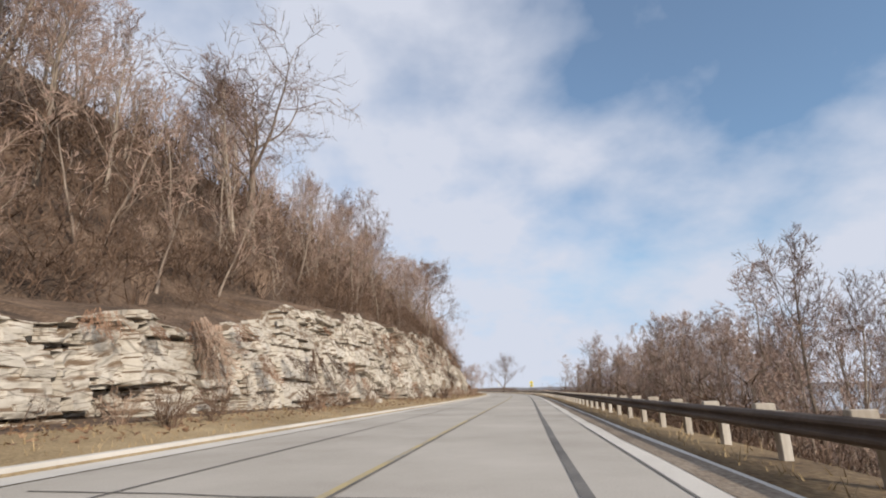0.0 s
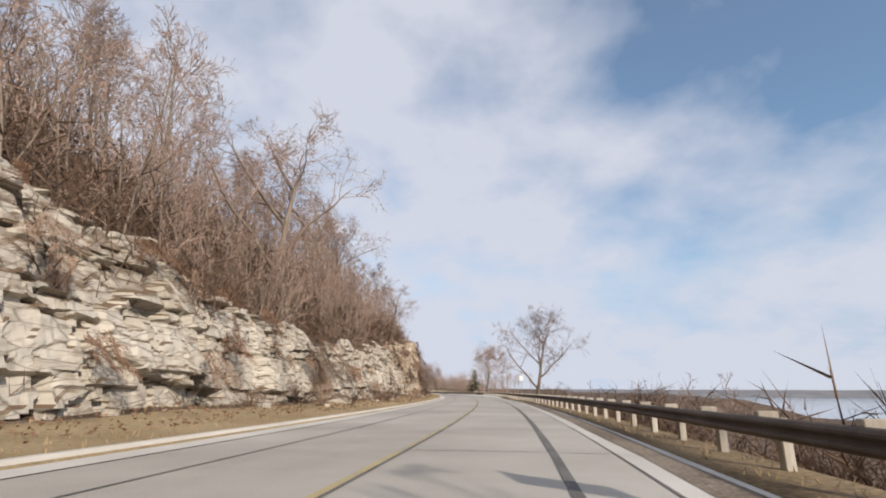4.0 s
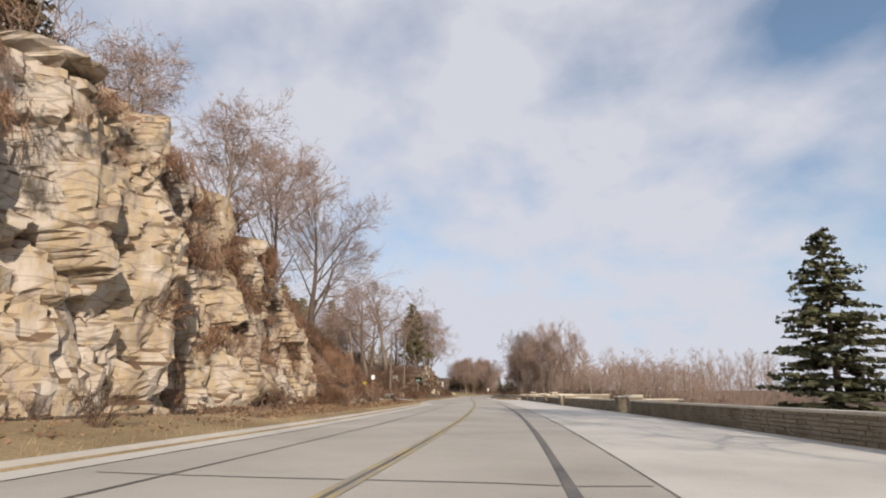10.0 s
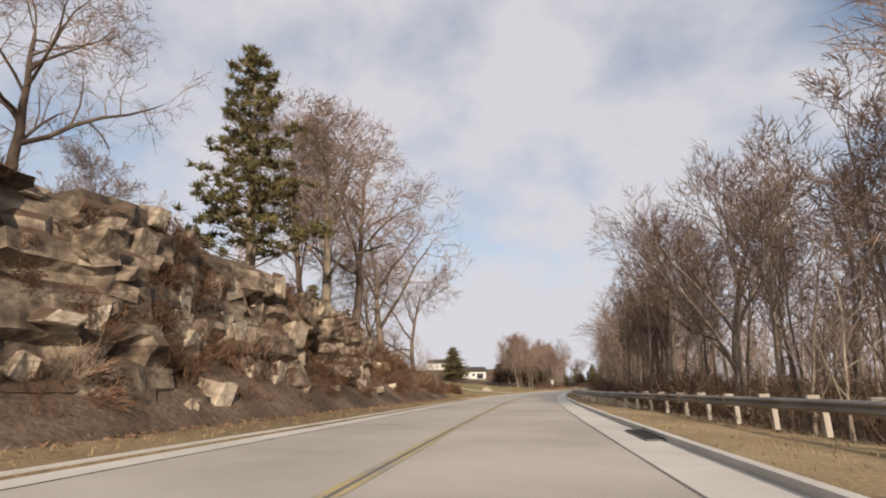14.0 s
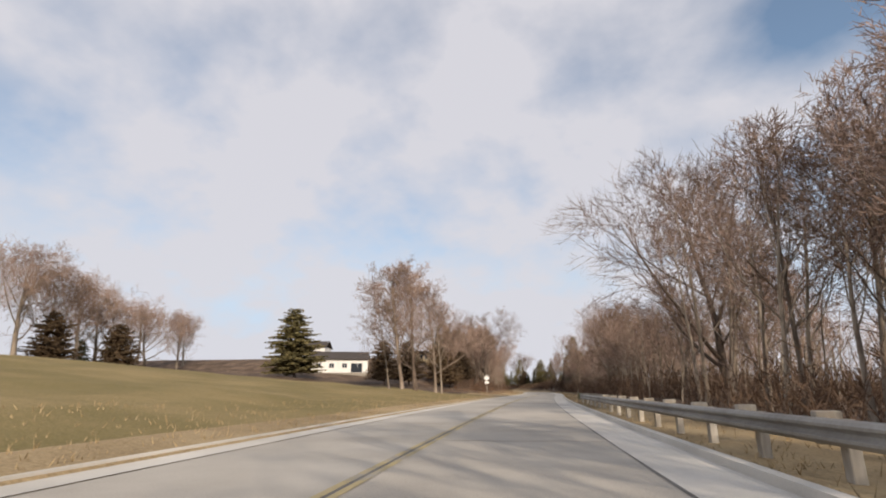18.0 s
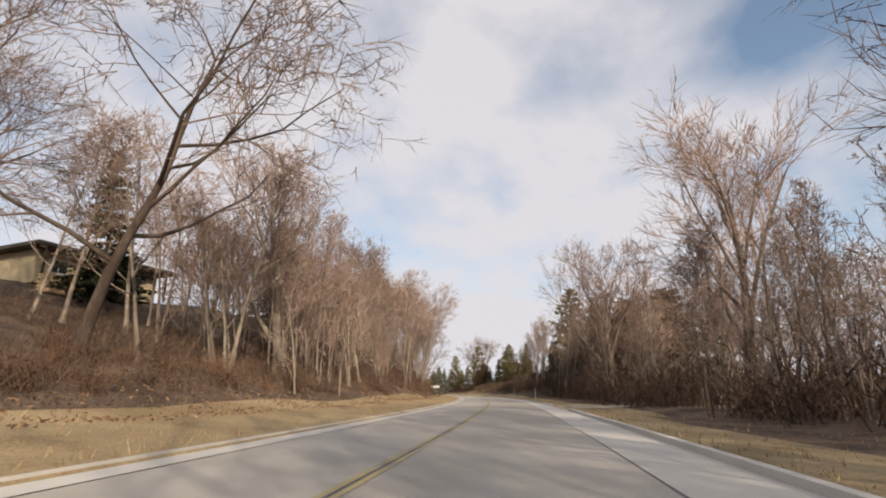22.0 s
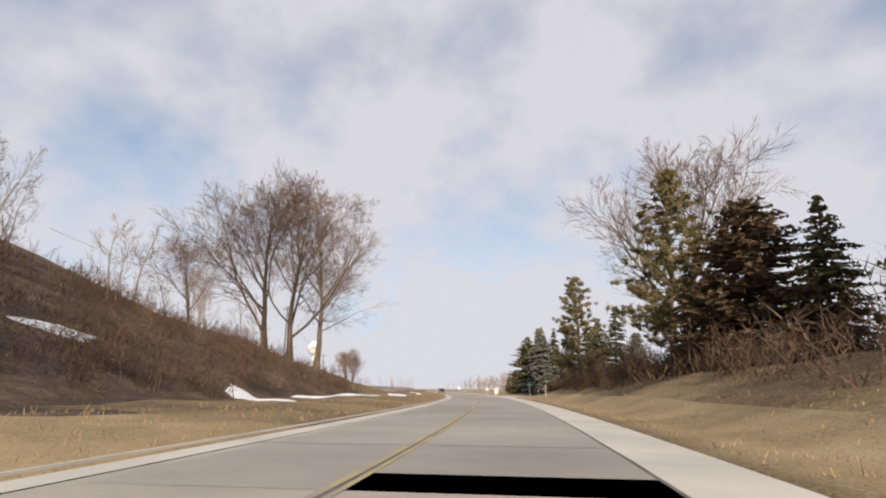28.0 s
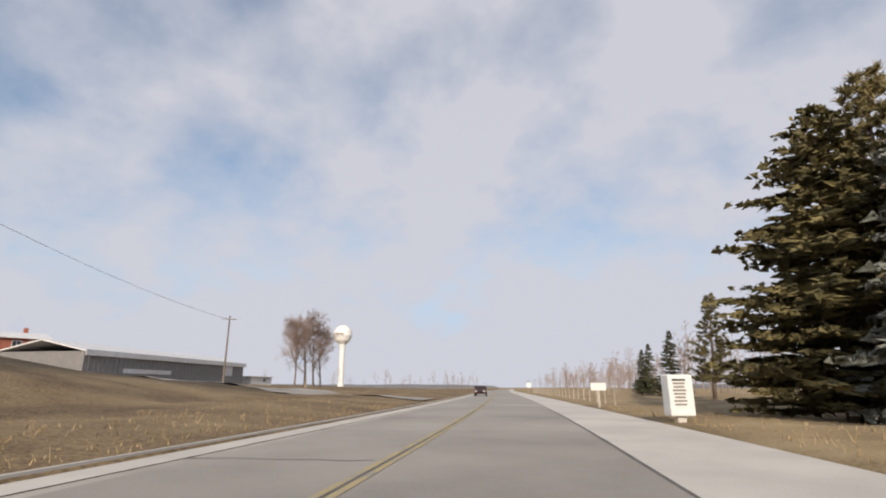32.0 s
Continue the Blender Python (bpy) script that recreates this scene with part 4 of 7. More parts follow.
def stone_wall(a, b, height, label, thick=0.42, piers=(True, True), singles=False):
    """A low coursed stone wall with a cap, from a to b, with taller piers at its ends."""
    a, b = Vector(a), Vector(b)
    run = (b - a).length
    turn = math.atan2((b - a).y, (b - a).x)
    m = Matrix.Translation(a) @ Matrix.Rotation(turn, 4, "Z")
    thing = empty("stone_wall", m, label, "stone wall", "walls of the overlook")
    part("core", box(run, thick - 0.07, height + 0.25, run / 2, 0, -0.25), M["mortar"], thing)
    part("cap", box(run + 0.06, thick + 0.10, 0.08, run / 2, 0, height, 0.012), M["cap_stone"], thing, "pale cap stones")
    rng = random.Random(int(a.x * 10))
    vs, fs = [], []
    course, z = 0.115, 0.0
    while z < height - 0.02:
        for side in (-1, 1):
            x = 0.0
            while x < run - 0.02:
                w = min(rng.uniform(0.22, 0.62), run - x)
                if singles and side == 1 and stone_count[0] < 290:
                    o = new("stone", BRICK[rng.randrange(4)])
                    o.parent = thing
                    o.matrix_basis = Matrix.Translation((x + w / 2, side * (thick / 2 - 0.05), z + 0.006)) @ Matrix.Diagonal((w - 0.014, 0.13 + rng.uniform(0, 0.03), course - 0.014, 1))
                    stone_count[0] += 1
                else:
                    y0, y1 = side * (thick / 2 - 0.08), side * (thick / 2 + rng.uniform(-0.012, 0.02))
                    k = len(vs)
                    x0, x1, z0, z1 = x + 0.007, x + w - 0.007, z + 0.006, z + course - 0.008
                    vs += [(x0, y0, z0), (x1, y0, z0), (x1, y0, z1), (x0, y0, z1), (x0 + 0.01, y1, z0 + 0.01), (x1 - 0.01, y1, z0 + 0.01), (x1 - 0.01, y1, z1 - 0.01), (x0 + 0.01, y1, z1 - 0.01)]
                    f = [(4, 5, 6, 7), (0, 1, 5, 4), (1, 2, 6, 5), (2, 3, 7, 6), (3, 0, 4, 7)]
                    fs += [tuple(k + i for i in (q if side < 0 else q[::-1])) for q in f]
                x += w
        z += course
    if vs:
        st = part("stonework", mesh_from("stonework", vs, fs, M["wall_stone"]), None, thing, "coursed buff stones")
        tagged(st, kind="stuff")
    for x, on in ((0.0, piers[0]), (run, piers[1])):
        if on:
            p = part("pier", box(0.72, 0.72, height + 0.45, x, 0, -0.22, 0.02), M["wall_stone"], thing, "squared buff stone pier")
            part("pier_cap", box(0.84, 0.84, 0.10, x, 0, height + 0.23, 0.02), M["cap_stone"], p)
    return thing


WALLS = [(228.9, 239.2), (241.4, 272.0), (273.8, 287.6), (289.4, 296.6), (298.2, 306.0), (307.6, 313.8), (315.6, 322.0)]
for k, (s0, s1) in enumerate(WALLS):
    pieces = max(1, round((s1 - s0) / 10))
    for i in range(pieces):
        u, v = s0 + (s1 - s0) * i / pieces, s0 + (s1 - s0) * (i + 1) / pieces
        stone_wall(spot(u, float(wall_line(u))), spot(v, float(wall_line(v))), 0.66, "low buff stone wall with pale caps beside the overlook", piers=(i == 0, i == pieces - 1), singles=k in (2, 3))
for s, depth, hgt in ((241.6, 4.5, 0.78), (274.0, 3.2, 0.72), (289.6, 2.0, 0.70), (298.6, 7.0, 0.95), (315.8, 6.5, 1.0), (307.8, 3.0, 0.8)):
    l = float(wall_line(s)) + 0.8
    stone_wall(spot(s, l), spot(s + 0.8, l + depth), hgt, "short buff stone return wall at an opening", piers=(True, False))
for s0, s1 in ((231, 272), (276, 321)):
    tagged(ribbon("terrace", s0, s1, lambda s: wall_line(s) + 0.3, lambda s: wall_line(s) + 9.0, 0.03, M["pale"], thick=1.2), "pale paved overlook terrace above the river", "terrace", kind="structure")


# ---- plants ----
class Wood:
    """Collects tubes; k sides each."""

    def __init__(self):
        self.v, self.f = [], []

    def tube(self, pts, radii, k):
        v, f, base = self.v, self.f, len(self.v)
        n = len(pts)
        d = (pts[-1] - pts[0])
        side = d.cross(Vector((0.31, 0.77, 0.55)))
        if side.length < 1e-6:
            side = Vector((1, 0, 0))
        side.normalize()
        up = d.normalized().cross(side)
        for i in range(n - 1):
            for j in range(k):
                a = 2 * math.pi * j / k
                o = side * math.cos(a) + up * math.sin(a)
                p = pts[i] + o * radii[i]
                v.append((p.x, p.y, p.z))
        v.append(tuple(pts[-1]))
        tip = len(v) - 1
        for i in range(n - 2):
            for j in range(k):
                j2 = (j + 1) % k
                f.append((base + i * k + j, base + i * k + j2, base + (i + 1) * k + j2, base + (i + 1) * k + j))
        i = n - 2
        for j in range(k):
            f.append((base + i * k + j, base + i * k + (j + 1) % k, tip))

    def blade(self, a, b, w, rng):
        """A thin flat sliver from a to b."""
        d = b - a
        s = d.cross(Vector((rng.uniform(-1, 1), rng.uniform(-1, 1), rng.uniform(-1, 1))))
        if s.length < 1e-9:
            return
        s = s.normalized() * w
        base = len(self.v)
        self.v += [tuple(a - s), tuple(a + s), tuple(b)]
        self.f.append((base, base + 1, base + 2))


def rand_dir(rng):
    a, z = rng.uniform(0, 6.283), rng.uniform(-1, 1)
    r = math.sqrt(1 - z * z)
    return Vector((r * math.cos(a), r * math.sin(a), z))


STYLES = {
    # fork: where limbs begin; reach: length of the limbs to the height; angle from the stem; kids a level; rise and wander a level
    "oak": dict(fork=0.22, reach=0.66, angle=(38, 80), kids=(12, 8, 6, 5), rise=(0.0, 0.05, 0.05, 0.03), wig=(0.13, 0.30, 0.34, 0.34), thick=0.66, bare=0.75, stem=0.8),
    "maple": dict(fork=0.17, reach=0.56, angle=(30, 62), kids=(16, 9, 6, 5), rise=(0.0, 0.10, 0.08, 0.05), wig=(0.06, 0.14, 0.19, 0.24), thick=0.52, bare=0.8, stem=0.86),
    "round": dict(fork=0.24, reach=0.60, angle=(42, 80), kids=(18, 10, 7, 5), rise=(0.0, 0.10, 0.07, 0.03), wig=(0.05, 0.12, 0.18, 0.24), thick=0.50, bare=0.72, stem=0.82),
    "cottonwood": dict(fork=0.12, reach=0.72, angle=(20, 54), kids=(13, 9, 7, 5), rise=(0.0, 0.07, 0.05, 0.02), wig=(0.10, 0.17, 0.22, 0.26), thick=0.66, bare=0.8, stem=0.8),
    "spread": dict(fork=0.11, reach=0.74, angle=(22, 62), kids=(15, 11, 8, 5), rise=(0.0, 0.06, 0.02, -0.01), wig=(0.09, 0.15, 0.20, 0.26), thick=0.50, bare=0.85, stem=0.84),
    "slim": dict(fork=0.26, reach=0.42, angle=(26, 62), kids=(13, 7, 5, 4), rise=(0.0, 0.13, 0.09, 0.05), wig=(0.05, 0.16, 0.21, 0.25), thick=0.5, bare=0.9, stem=0.93),
    "lite": dict(fork=0.28, reach=0.38, angle=(26, 60), kids=(9, 4, 4, 2), rise=(0.0, 0.13, 0.09, 0.05), wig=(0.05, 0.16, 0.21, 0.25), thick=0.5, bare=0.9, stem=0.93),
    "bushy": dict(fork=0.08, reach=0.42, angle=(24, 64), kids=(8, 4, 4, 2), rise=(0.0, 0.12, 0.09, 0.04), wig=(0.10, 0.19, 0.25, 0.27), thick=0.5, bare=0.9, stem=0.9),
    "thicket": dict(fork=0.08, reach=0.38, angle=(22, 62), kids=(10, 5, 4, 3), rise=(0.0, 0.12, 0.09, 0.04), wig=(0.10, 0.19, 0.25, 0.27), thick=0.5, bare=0.9, stem=0.92),
}


def grow(seed, height, radius, style, lean=(0, 0), fine=1.0, coarse=1.0):
    """Wood (stem and limbs) and twigs of a bare tree standing at the origin."""
    rng = random.Random(seed)
    st = STYLES[style]
    wood, twigs = Wood(), Wood()
    sides, segs = (8, 5, 3), (9, 6, 3)
    grain = 0.012 * (height / 14) ** 0.5 * min(coarse, 1.5)

    def shoot(p, d, length, r, lev):
        if lev >= 3:                               # fine twigs: slivers
            n = 2 if lev == 3 else 1
            pts, ds = [p.copy()], [d.copy()]
            for i in range(n):
                d = (d + rand_dir(rng) * 0.22 + Vector((0, 0, 0.04))).normalized()
                p = p + d * (length / n)
                pts.append(p.copy())
                ds.append(d.copy())
                twigs.blade(pts[-2], pts[-1] + d * length * 0.15, grain * (1.5 if lev == 3 else 1.0), rng)
            rr = [r] * (n + 1)
        else:
            n = segs[lev]
            pts, ds = [p.copy()], [d.copy()]
            for i in range(n):
                d = (d + rand_dir(rng) * st["wig"][min(lev, 3)] + Vector((0, 0, st["rise"][min(lev, 3)]))).normalized()
                p = p + d * (length / n)
                pts.append(p.copy())
                ds.append(d.copy())
            rr = [max(r * (1 - 0.80 * (i / n) ** 0.9), (0.02, 0.016, 0.011)[lev]) for i in range(n + 1)]
            if lev == 0:
                rr[0] *= 1.4
                rr[1] *= 1.05
            if lev == 2 and coarse > 2:
                for a, b in zip(pts, pts[1:]):
                    twigs.blade(a, b + (b - a) * 0.2, grain * 1.5, rng)
            else:
                (wood if lev < 2 else twigs).tube(pts, rr, sides[lev] if coarse <= 2 else 4 - lev)
        kids = st["kids"][lev] if lev < 4 else 0
        if not kids or lev >= 4:
            return
        lo = st["fork"] if lev == 0 else 0.22
        for c in range(kids):
            u = lo + (1 - lo) * ((c + rng.uniform(0.1, 0.9)) / kids) ** st["bare"]
            x = min(u * n, n - 0.01)
            i = int(x)
            q = pts[i].lerp(pts[i + 1], x - i)
            axis = ds[i + 1]
            ang = radians(rng.uniform(*st["angle"]) * (1.0 if lev == 0 else 0.95))
            if lev == 0:
                ang *= 1.12 - 0.45 * u
            side = axis.cross(rand_dir(rng))
            if side.length < 1e-6:
                continue
            side.normalize()
            dd = axis * math.cos(ang) + side * math.sin(ang)
            if lev == 0:
                ln = height * st["reach"] * rng.uniform(0.7, 1.1) * (1 - 0.62 * max(0, (u - lo) / (1 - lo)) ** 1.4)
                r2 = rr[i] * st["thick"] * rng.uniform(0.75, 1.05)
            else:
                ln = length * (rng.uniform(0.40, 0.66) if lev < 2 else rng.uniform(0.52, 0.85)) * (1 - 0.42 * u)
                r2 = max(rr[i] * 0.56, 0.017)
            if lev == 3 and fine < 1 and rng.random() > fine:
                continue
            shoot(q, dd, ln, r2, lev + 1)

    shoot(Vector((0, 0, -0.25)), Vector((lean[0], lean[1], 1)).normalized(), height * st["stem"], radius, 0)
    return wood, twigs


def tree_master(name, seed, height, radius, style, bark, lean=(0, 0), fine=1.0, grain=1.45, twig=None):
    wood, twigs = grow(seed, height, radius, style, lean, fine, grain)
    return (mesh_from("trunk", wood.v, wood.f, bark, None, True), mesh_from("crown", twigs.v, twigs.f, twig or M["twig"]), height)


def road_way(s):
    h = radians(turn_at(s))
    return Vector((-math.sin(h), math.cos(h), 0))


def plant(master, s, lat, height, turn, label, group="", name="bare_tree", category="tree", sink=0.0, tilt=(0, 0), lean=None):
    """One tree at its place: an Empty at the base with trunk and crown; trees lean away from the wood's edge."""
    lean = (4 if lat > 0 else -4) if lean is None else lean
    k = height / master[2]
    z = ground_z(s, lat) - 0.05 - sink
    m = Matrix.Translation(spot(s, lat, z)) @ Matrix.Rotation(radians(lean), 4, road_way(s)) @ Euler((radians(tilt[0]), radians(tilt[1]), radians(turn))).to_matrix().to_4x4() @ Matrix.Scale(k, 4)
    ob = empty(name, m, label, category, group)
    for nm, me in zip(("trunk", "crown"), master[:2]):
        o = new(nm, me)
        o.parent = ob
    return ob


def conifer_master(seed, height, spread, mat, bare=0.08, layers=26, gap=0.0, droop=0.18, top=0.75, per=9, spray=1.0):
    """Stem and needled boughs: whorls of branches, each with rows of flat sprays."""
    rng = random.Random(seed)
    wood, leaf = Wood(), Wood()
    r = height * 0.017
    n = 9
    pts = [Vector((rng.uniform(-0.03, 0.03) * height * 0.1, rng.uniform(-0.03, 0.03) * height * 0.1, height * i / n - (0.2 if i == 0 else 0))) for i in range(n + 1)]
    wood.tube(pts, [max(r * (1.2 - 1.15 * i / n), 0.01) for i in range(n + 1)], 7)
    for q in range(layers):
        u = bare + (1 - bare) * (q + rng.uniform(0, 0.8)) / layers
        z = height * u
        reach = spread * (1 - u) ** top * rng.uniform(0.72, 1.1) + 0.12
        if gap and rng.random() < gap:
            continue
        for b in range(per):
            a = 6.283 * (b + rng.uniform(-0.35, 0.35)) / per + q * 0.7
            ln = reach * rng.uniform(0.7, 1.12)
            d = Vector((math.cos(a), math.sin(a), 0))
            p0 = Vector((0, 0, z + height * rng.uniform(-0.55, 0.55) / layers))
            tipz = -droop * ln + rng.uniform(-0.05, 0.18) * ln * (0.4 + u)
            p1, p2 = p0 + d * ln * 0.55 + Vector((0, 0, tipz * 0.75)), p0 + d * ln + Vector((0, 0, tipz))
            wood.tube([p0, p1, p2], [0.018 * ln / 2 + 0.012, 0.014, 0.004], 3)
            steps = max(4, int(ln * 4.0 * spray))
            for i in range(steps):
                t = 0.16 + 0.84 * (i + rng.random()) / steps
                c = p0.lerp(p1, t / 0.55) if t < 0.55 else p1.lerp(p2, (t - 0.55) / 0.45)
                side = Vector((-d.y, d.x, 0)) * rng.choice((-1, 1))
                w = ln * 0.34 * (1.15 - t) + 0.16
                for _ in range(3):
                    e = c + side * w * rng.uniform(0.25, 1.0) + d * w * rng.uniform(0.1, 0.8) + Vector((0, 0, rng.uniform(-0.22, 0.12) * (w + 0.3)))
                    leaf.blade(c + Vector((0, 0, rng.uniform(-0.05, 0.05))), e, rng.uniform(0.06, 0.12) * (0.7 + height / 14), rng)
    return (mesh_from("trunk", wood.v, wood.f, M["bark"], None, True), mesh_from("crown", leaf.v, leaf.f, mat), height)


def pine_master(seed, height, spread, mat, bare=0.3, boughs=34):
    """A pine: bare lower stem, boughs that carry round tufts of long needles."""
    rng = random.Random(seed)
    wood, leaf = Wood(), Wood()
    n = 9
    pts = [Vector((rng.uniform(-0.12, 0.12), rng.uniform(-0.12, 0.12), height * i / n - (0.2 if i == 0 else 0))) for i in range(n + 1)]
    wood.tube(pts, [max(height * 0.018 * (1.15 - i / n), 0.03) for i in range(n + 1)], 8)
    for q in range(boughs):
        u = bare + (0.99 - bare) * (q + rng.random() * 0.6) / boughs
        a = q * 2.4 + rng.uniform(-0.4, 0.4)
        ln = spread * (1.02 - u) ** 0.6 * rng.uniform(0.6, 1.1)
        d = Vector((math.cos(a), math.sin(a), rng.uniform(0.0, 0.35)))
        p0 = Vector((0, 0, height * u))
        p1, p2 = p0 + d * ln * 0.5, p0 + d * ln + Vector((0, 0, 0.10 * ln))
        wood.tube([p0, p1, p2], [0.05, 0.035, 0.01], 4)
        for i in range(max(5, int(ln * 3.4))):
            t = rng.uniform(0.25, 1.03)
            c = p0.lerp(p2, t) + Vector((rng.uniform(-0.3, 0.3), rng.uniform(-0.3, 0.3), rng.uniform(-0.1, 0.25))) * (0.4 + 0.25 * ln)
            wood.tube([p0.lerp(p2, max(t - 0.12, 0)), c], [0.016, 0.004], 3)
            for _ in range(22):
                e = rand_dir(rng)
                e.z = abs(e.z) * 0.8 + 0.05 if rng.random() < 0.75 else e.z
                leaf.blade(c + rand_dir(rng) * 0.12, c + e * rng.uniform(0.3, 0.62), rng.uniform(0.035, 0.065), rng)
    return (mesh_from("trunk", wood.v, wood.f, M["bark"], None, True), mesh_from("crown", leaf.v, leaf.f, mat), height)


def shrub_master(seed, height, stems, mat, spread=0.55, kids=7, arch=0.0):
    """A clump of thin bare stems."""
    rng = random.Random(seed)
    w = Wood()
    for k in range(stems):
        a = rng.uniform(0, 6.283)
        d = Vector((math.cos(a) * spread * rng.uniform(0.1, 1), math.sin(a) * spread * rng.uniform(0.1, 1), 1)).normalized()
        p = Vector((math.cos(a), math.sin(a), 0)) * rng.uniform(0, 0.35) * height * 0.35
        ln = height * rng.uniform(0.6, 1.1)
        pts = [p - Vector((0, 0, 0.15))]
        for i in range(4):
            d = (d + rand_dir(rng) * 0.16 + Vector((0, 0, 0.05 - arch * i / 3))).normalized()
            p = p + d * ln / 4
            pts.append(p.copy())
        w.tube(pts, [0.012 * height * 0.45 + 0.006, 0.013, 0.010, 0.008, 0.004], 3)
        for c in range(kids):
            i = rng.randrange(1, 4)
            q = pts[i].lerp(pts[i + 1], rng.random())
            e = (d + rand_dir(rng) * 0.75 + Vector((0, 0, 0.1))).normalized()
            b = q + e * ln * rng.uniform(0.16, 0.40)
            w.blade(q, b, 0.013, rng)
            for _ in range(3):
                g = q.lerp(b, rng.random())
                w.blade(g, g + (e + rand_dir(rng) * 0.8).normalized() * ln * rng.uniform(0.07, 0.18), 0.010, rng)
    return mesh_from("shrub", w.v, w.f, mat)


def tangle_master(seed, mat, stems=22, height=2.4, wide=1.5, kids=4):
    """A wide clump of thin crossing stems."""
    rng = random.Random(seed)
    w = Wood()
    for k in range(stems):
        a, r = rng.uniform(0, 6.283), wide * math.sqrt(rng.random())
        p, d = Vector((math.cos(a) * r, math.sin(a) * r, -0.1)), (Vector((0, 0, 1)) + rand_dir(rng) * 0.55).normalized()
        ln = height * rng.uniform(0.45, 1.1)
        for i in range(3):
            q = p + d * ln / 3
            w.blade(p, q + d * 0.1, 0.03 - 0.005 * i, rng)
            for _ in range(kids - 3 + i):
                g = p.lerp(q, rng.random())
                e = (d + rand_dir(rng) * 0.9).normalized()
                b = g + e * ln * rng.uniform(0.15, 0.4)
                w.blade(g, b, 0.021, rng)
                if rng.random() < 0.5:
                    h = g.lerp(b, rng.random())
                    w.blade(h, h + (e + rand_dir(rng) * 0.8).normalized() * ln * 0.15, 0.012, rng)
            p, d = q, (d + rand_dir(rng) * 0.3).normalized()
    return mesh_from("tangle", w.v, w.f, mat)


OAK = [tree_master("oak", 101 + i, 18, 0.40, "oak", M["bark"]) for i in range(3)]
ROUND = [tree_master("round", 141 + i, 17, 0.42, "round", M["pale_bark"]) for i in range(2)]
MAPLE = [tree_master("maple", 111 + i, 17, 0.25, "maple", M["bark"]) for i in range(3)]
COTTON = [tree_master("cottonwood", 121 + i, 20, 0.5, "cottonwood", M["pale_bark"]) for i in range(3)]
SPREAD = [tree_master("spread", 161 + i, 24, 0.5, "spread", M["backlit_bark"], twig=M["backlit_twig"]) for i in range(2)]
CROOKED = tree_master("crooked", 106, 18, 0.27, "oak", M["backlit_bark"], twig=M["backlit_twig"])
SLIM = [tree_master("slim", 131 + i, 16, 0.17, "slim", M["pale_bark"]) for i in range(5)]
THICKET = [tree_master("thicket", 151 + i, 7.5, 0.075, "thicket", M["pale_bark"], grain=1.0) for i in range(4)]
SPRUCE = [conifer_master(201, 12, 3.5, M["needle"]), conifer_master(202, 12, 4.0, M["needle_warm"], per=9), conifer_master(203, 12, 4.5, M["needle_blue"], bare=0.02, layers=32, per=12, top=0.52, spray=1.2), conifer_master(204, 9, 3.3, M["needle"], bare=0.06, droop=-0.05, top=0.55)]
WIDE = conifer_master(208, 12, 6.2, M["needle_warm"], bare=0.07, layers=26, per=12, top=0.55, droop=0.05)
BROAD = conifer_master(205, 12, 5.2, M["needle_warm"], bare=0.05, layers=28, per=11, top=0.6, droop=0.08)
PINE = [pine_master(211, 16, 4.6, M["needle_warm"], 0.14, 84), pine_master(212, 16, 5.2, M["needle_warm"], 0.12, 92)]
CEDAR = conifer_master(207, 9, 4.3, M["needle_rust"], bare=0.10, layers=24, per=11, droop=-0.12, top=0.42)
DENSE = conifer_master(206, 12, 4.6, M["needle"], bare=0.08, layers=24, per=10, top=0.7, droop=0.1)
SHRUB = [shrub_master(301 + i, 3.2, 20, M["brush"], 0.62, 9, 0.05) for i in range(4)]
BRAMBLE = [shrub_master(321 + i, 1.4, 22, M["brush"], 0.95, 7, 0.25) for i in range(3)]


TANGLE = [tangle_master(341 + i, M["brush"]) for i in range(4)]
VINE = [tangle_master(351 + i, M["vine"], 34, 1.7, 0.9, 5) for i in range(3)]
LITE = [tree_master("slim", 171 + i, 16, 0.17, "lite", M["pale_bark"], grain=2.01) for i in range(4)]
BUSHY = [tree_master("thicket", 181 + i, 7.5, 0.075, "bushy", M["bark"], grain=2.01) for i in range(4)]


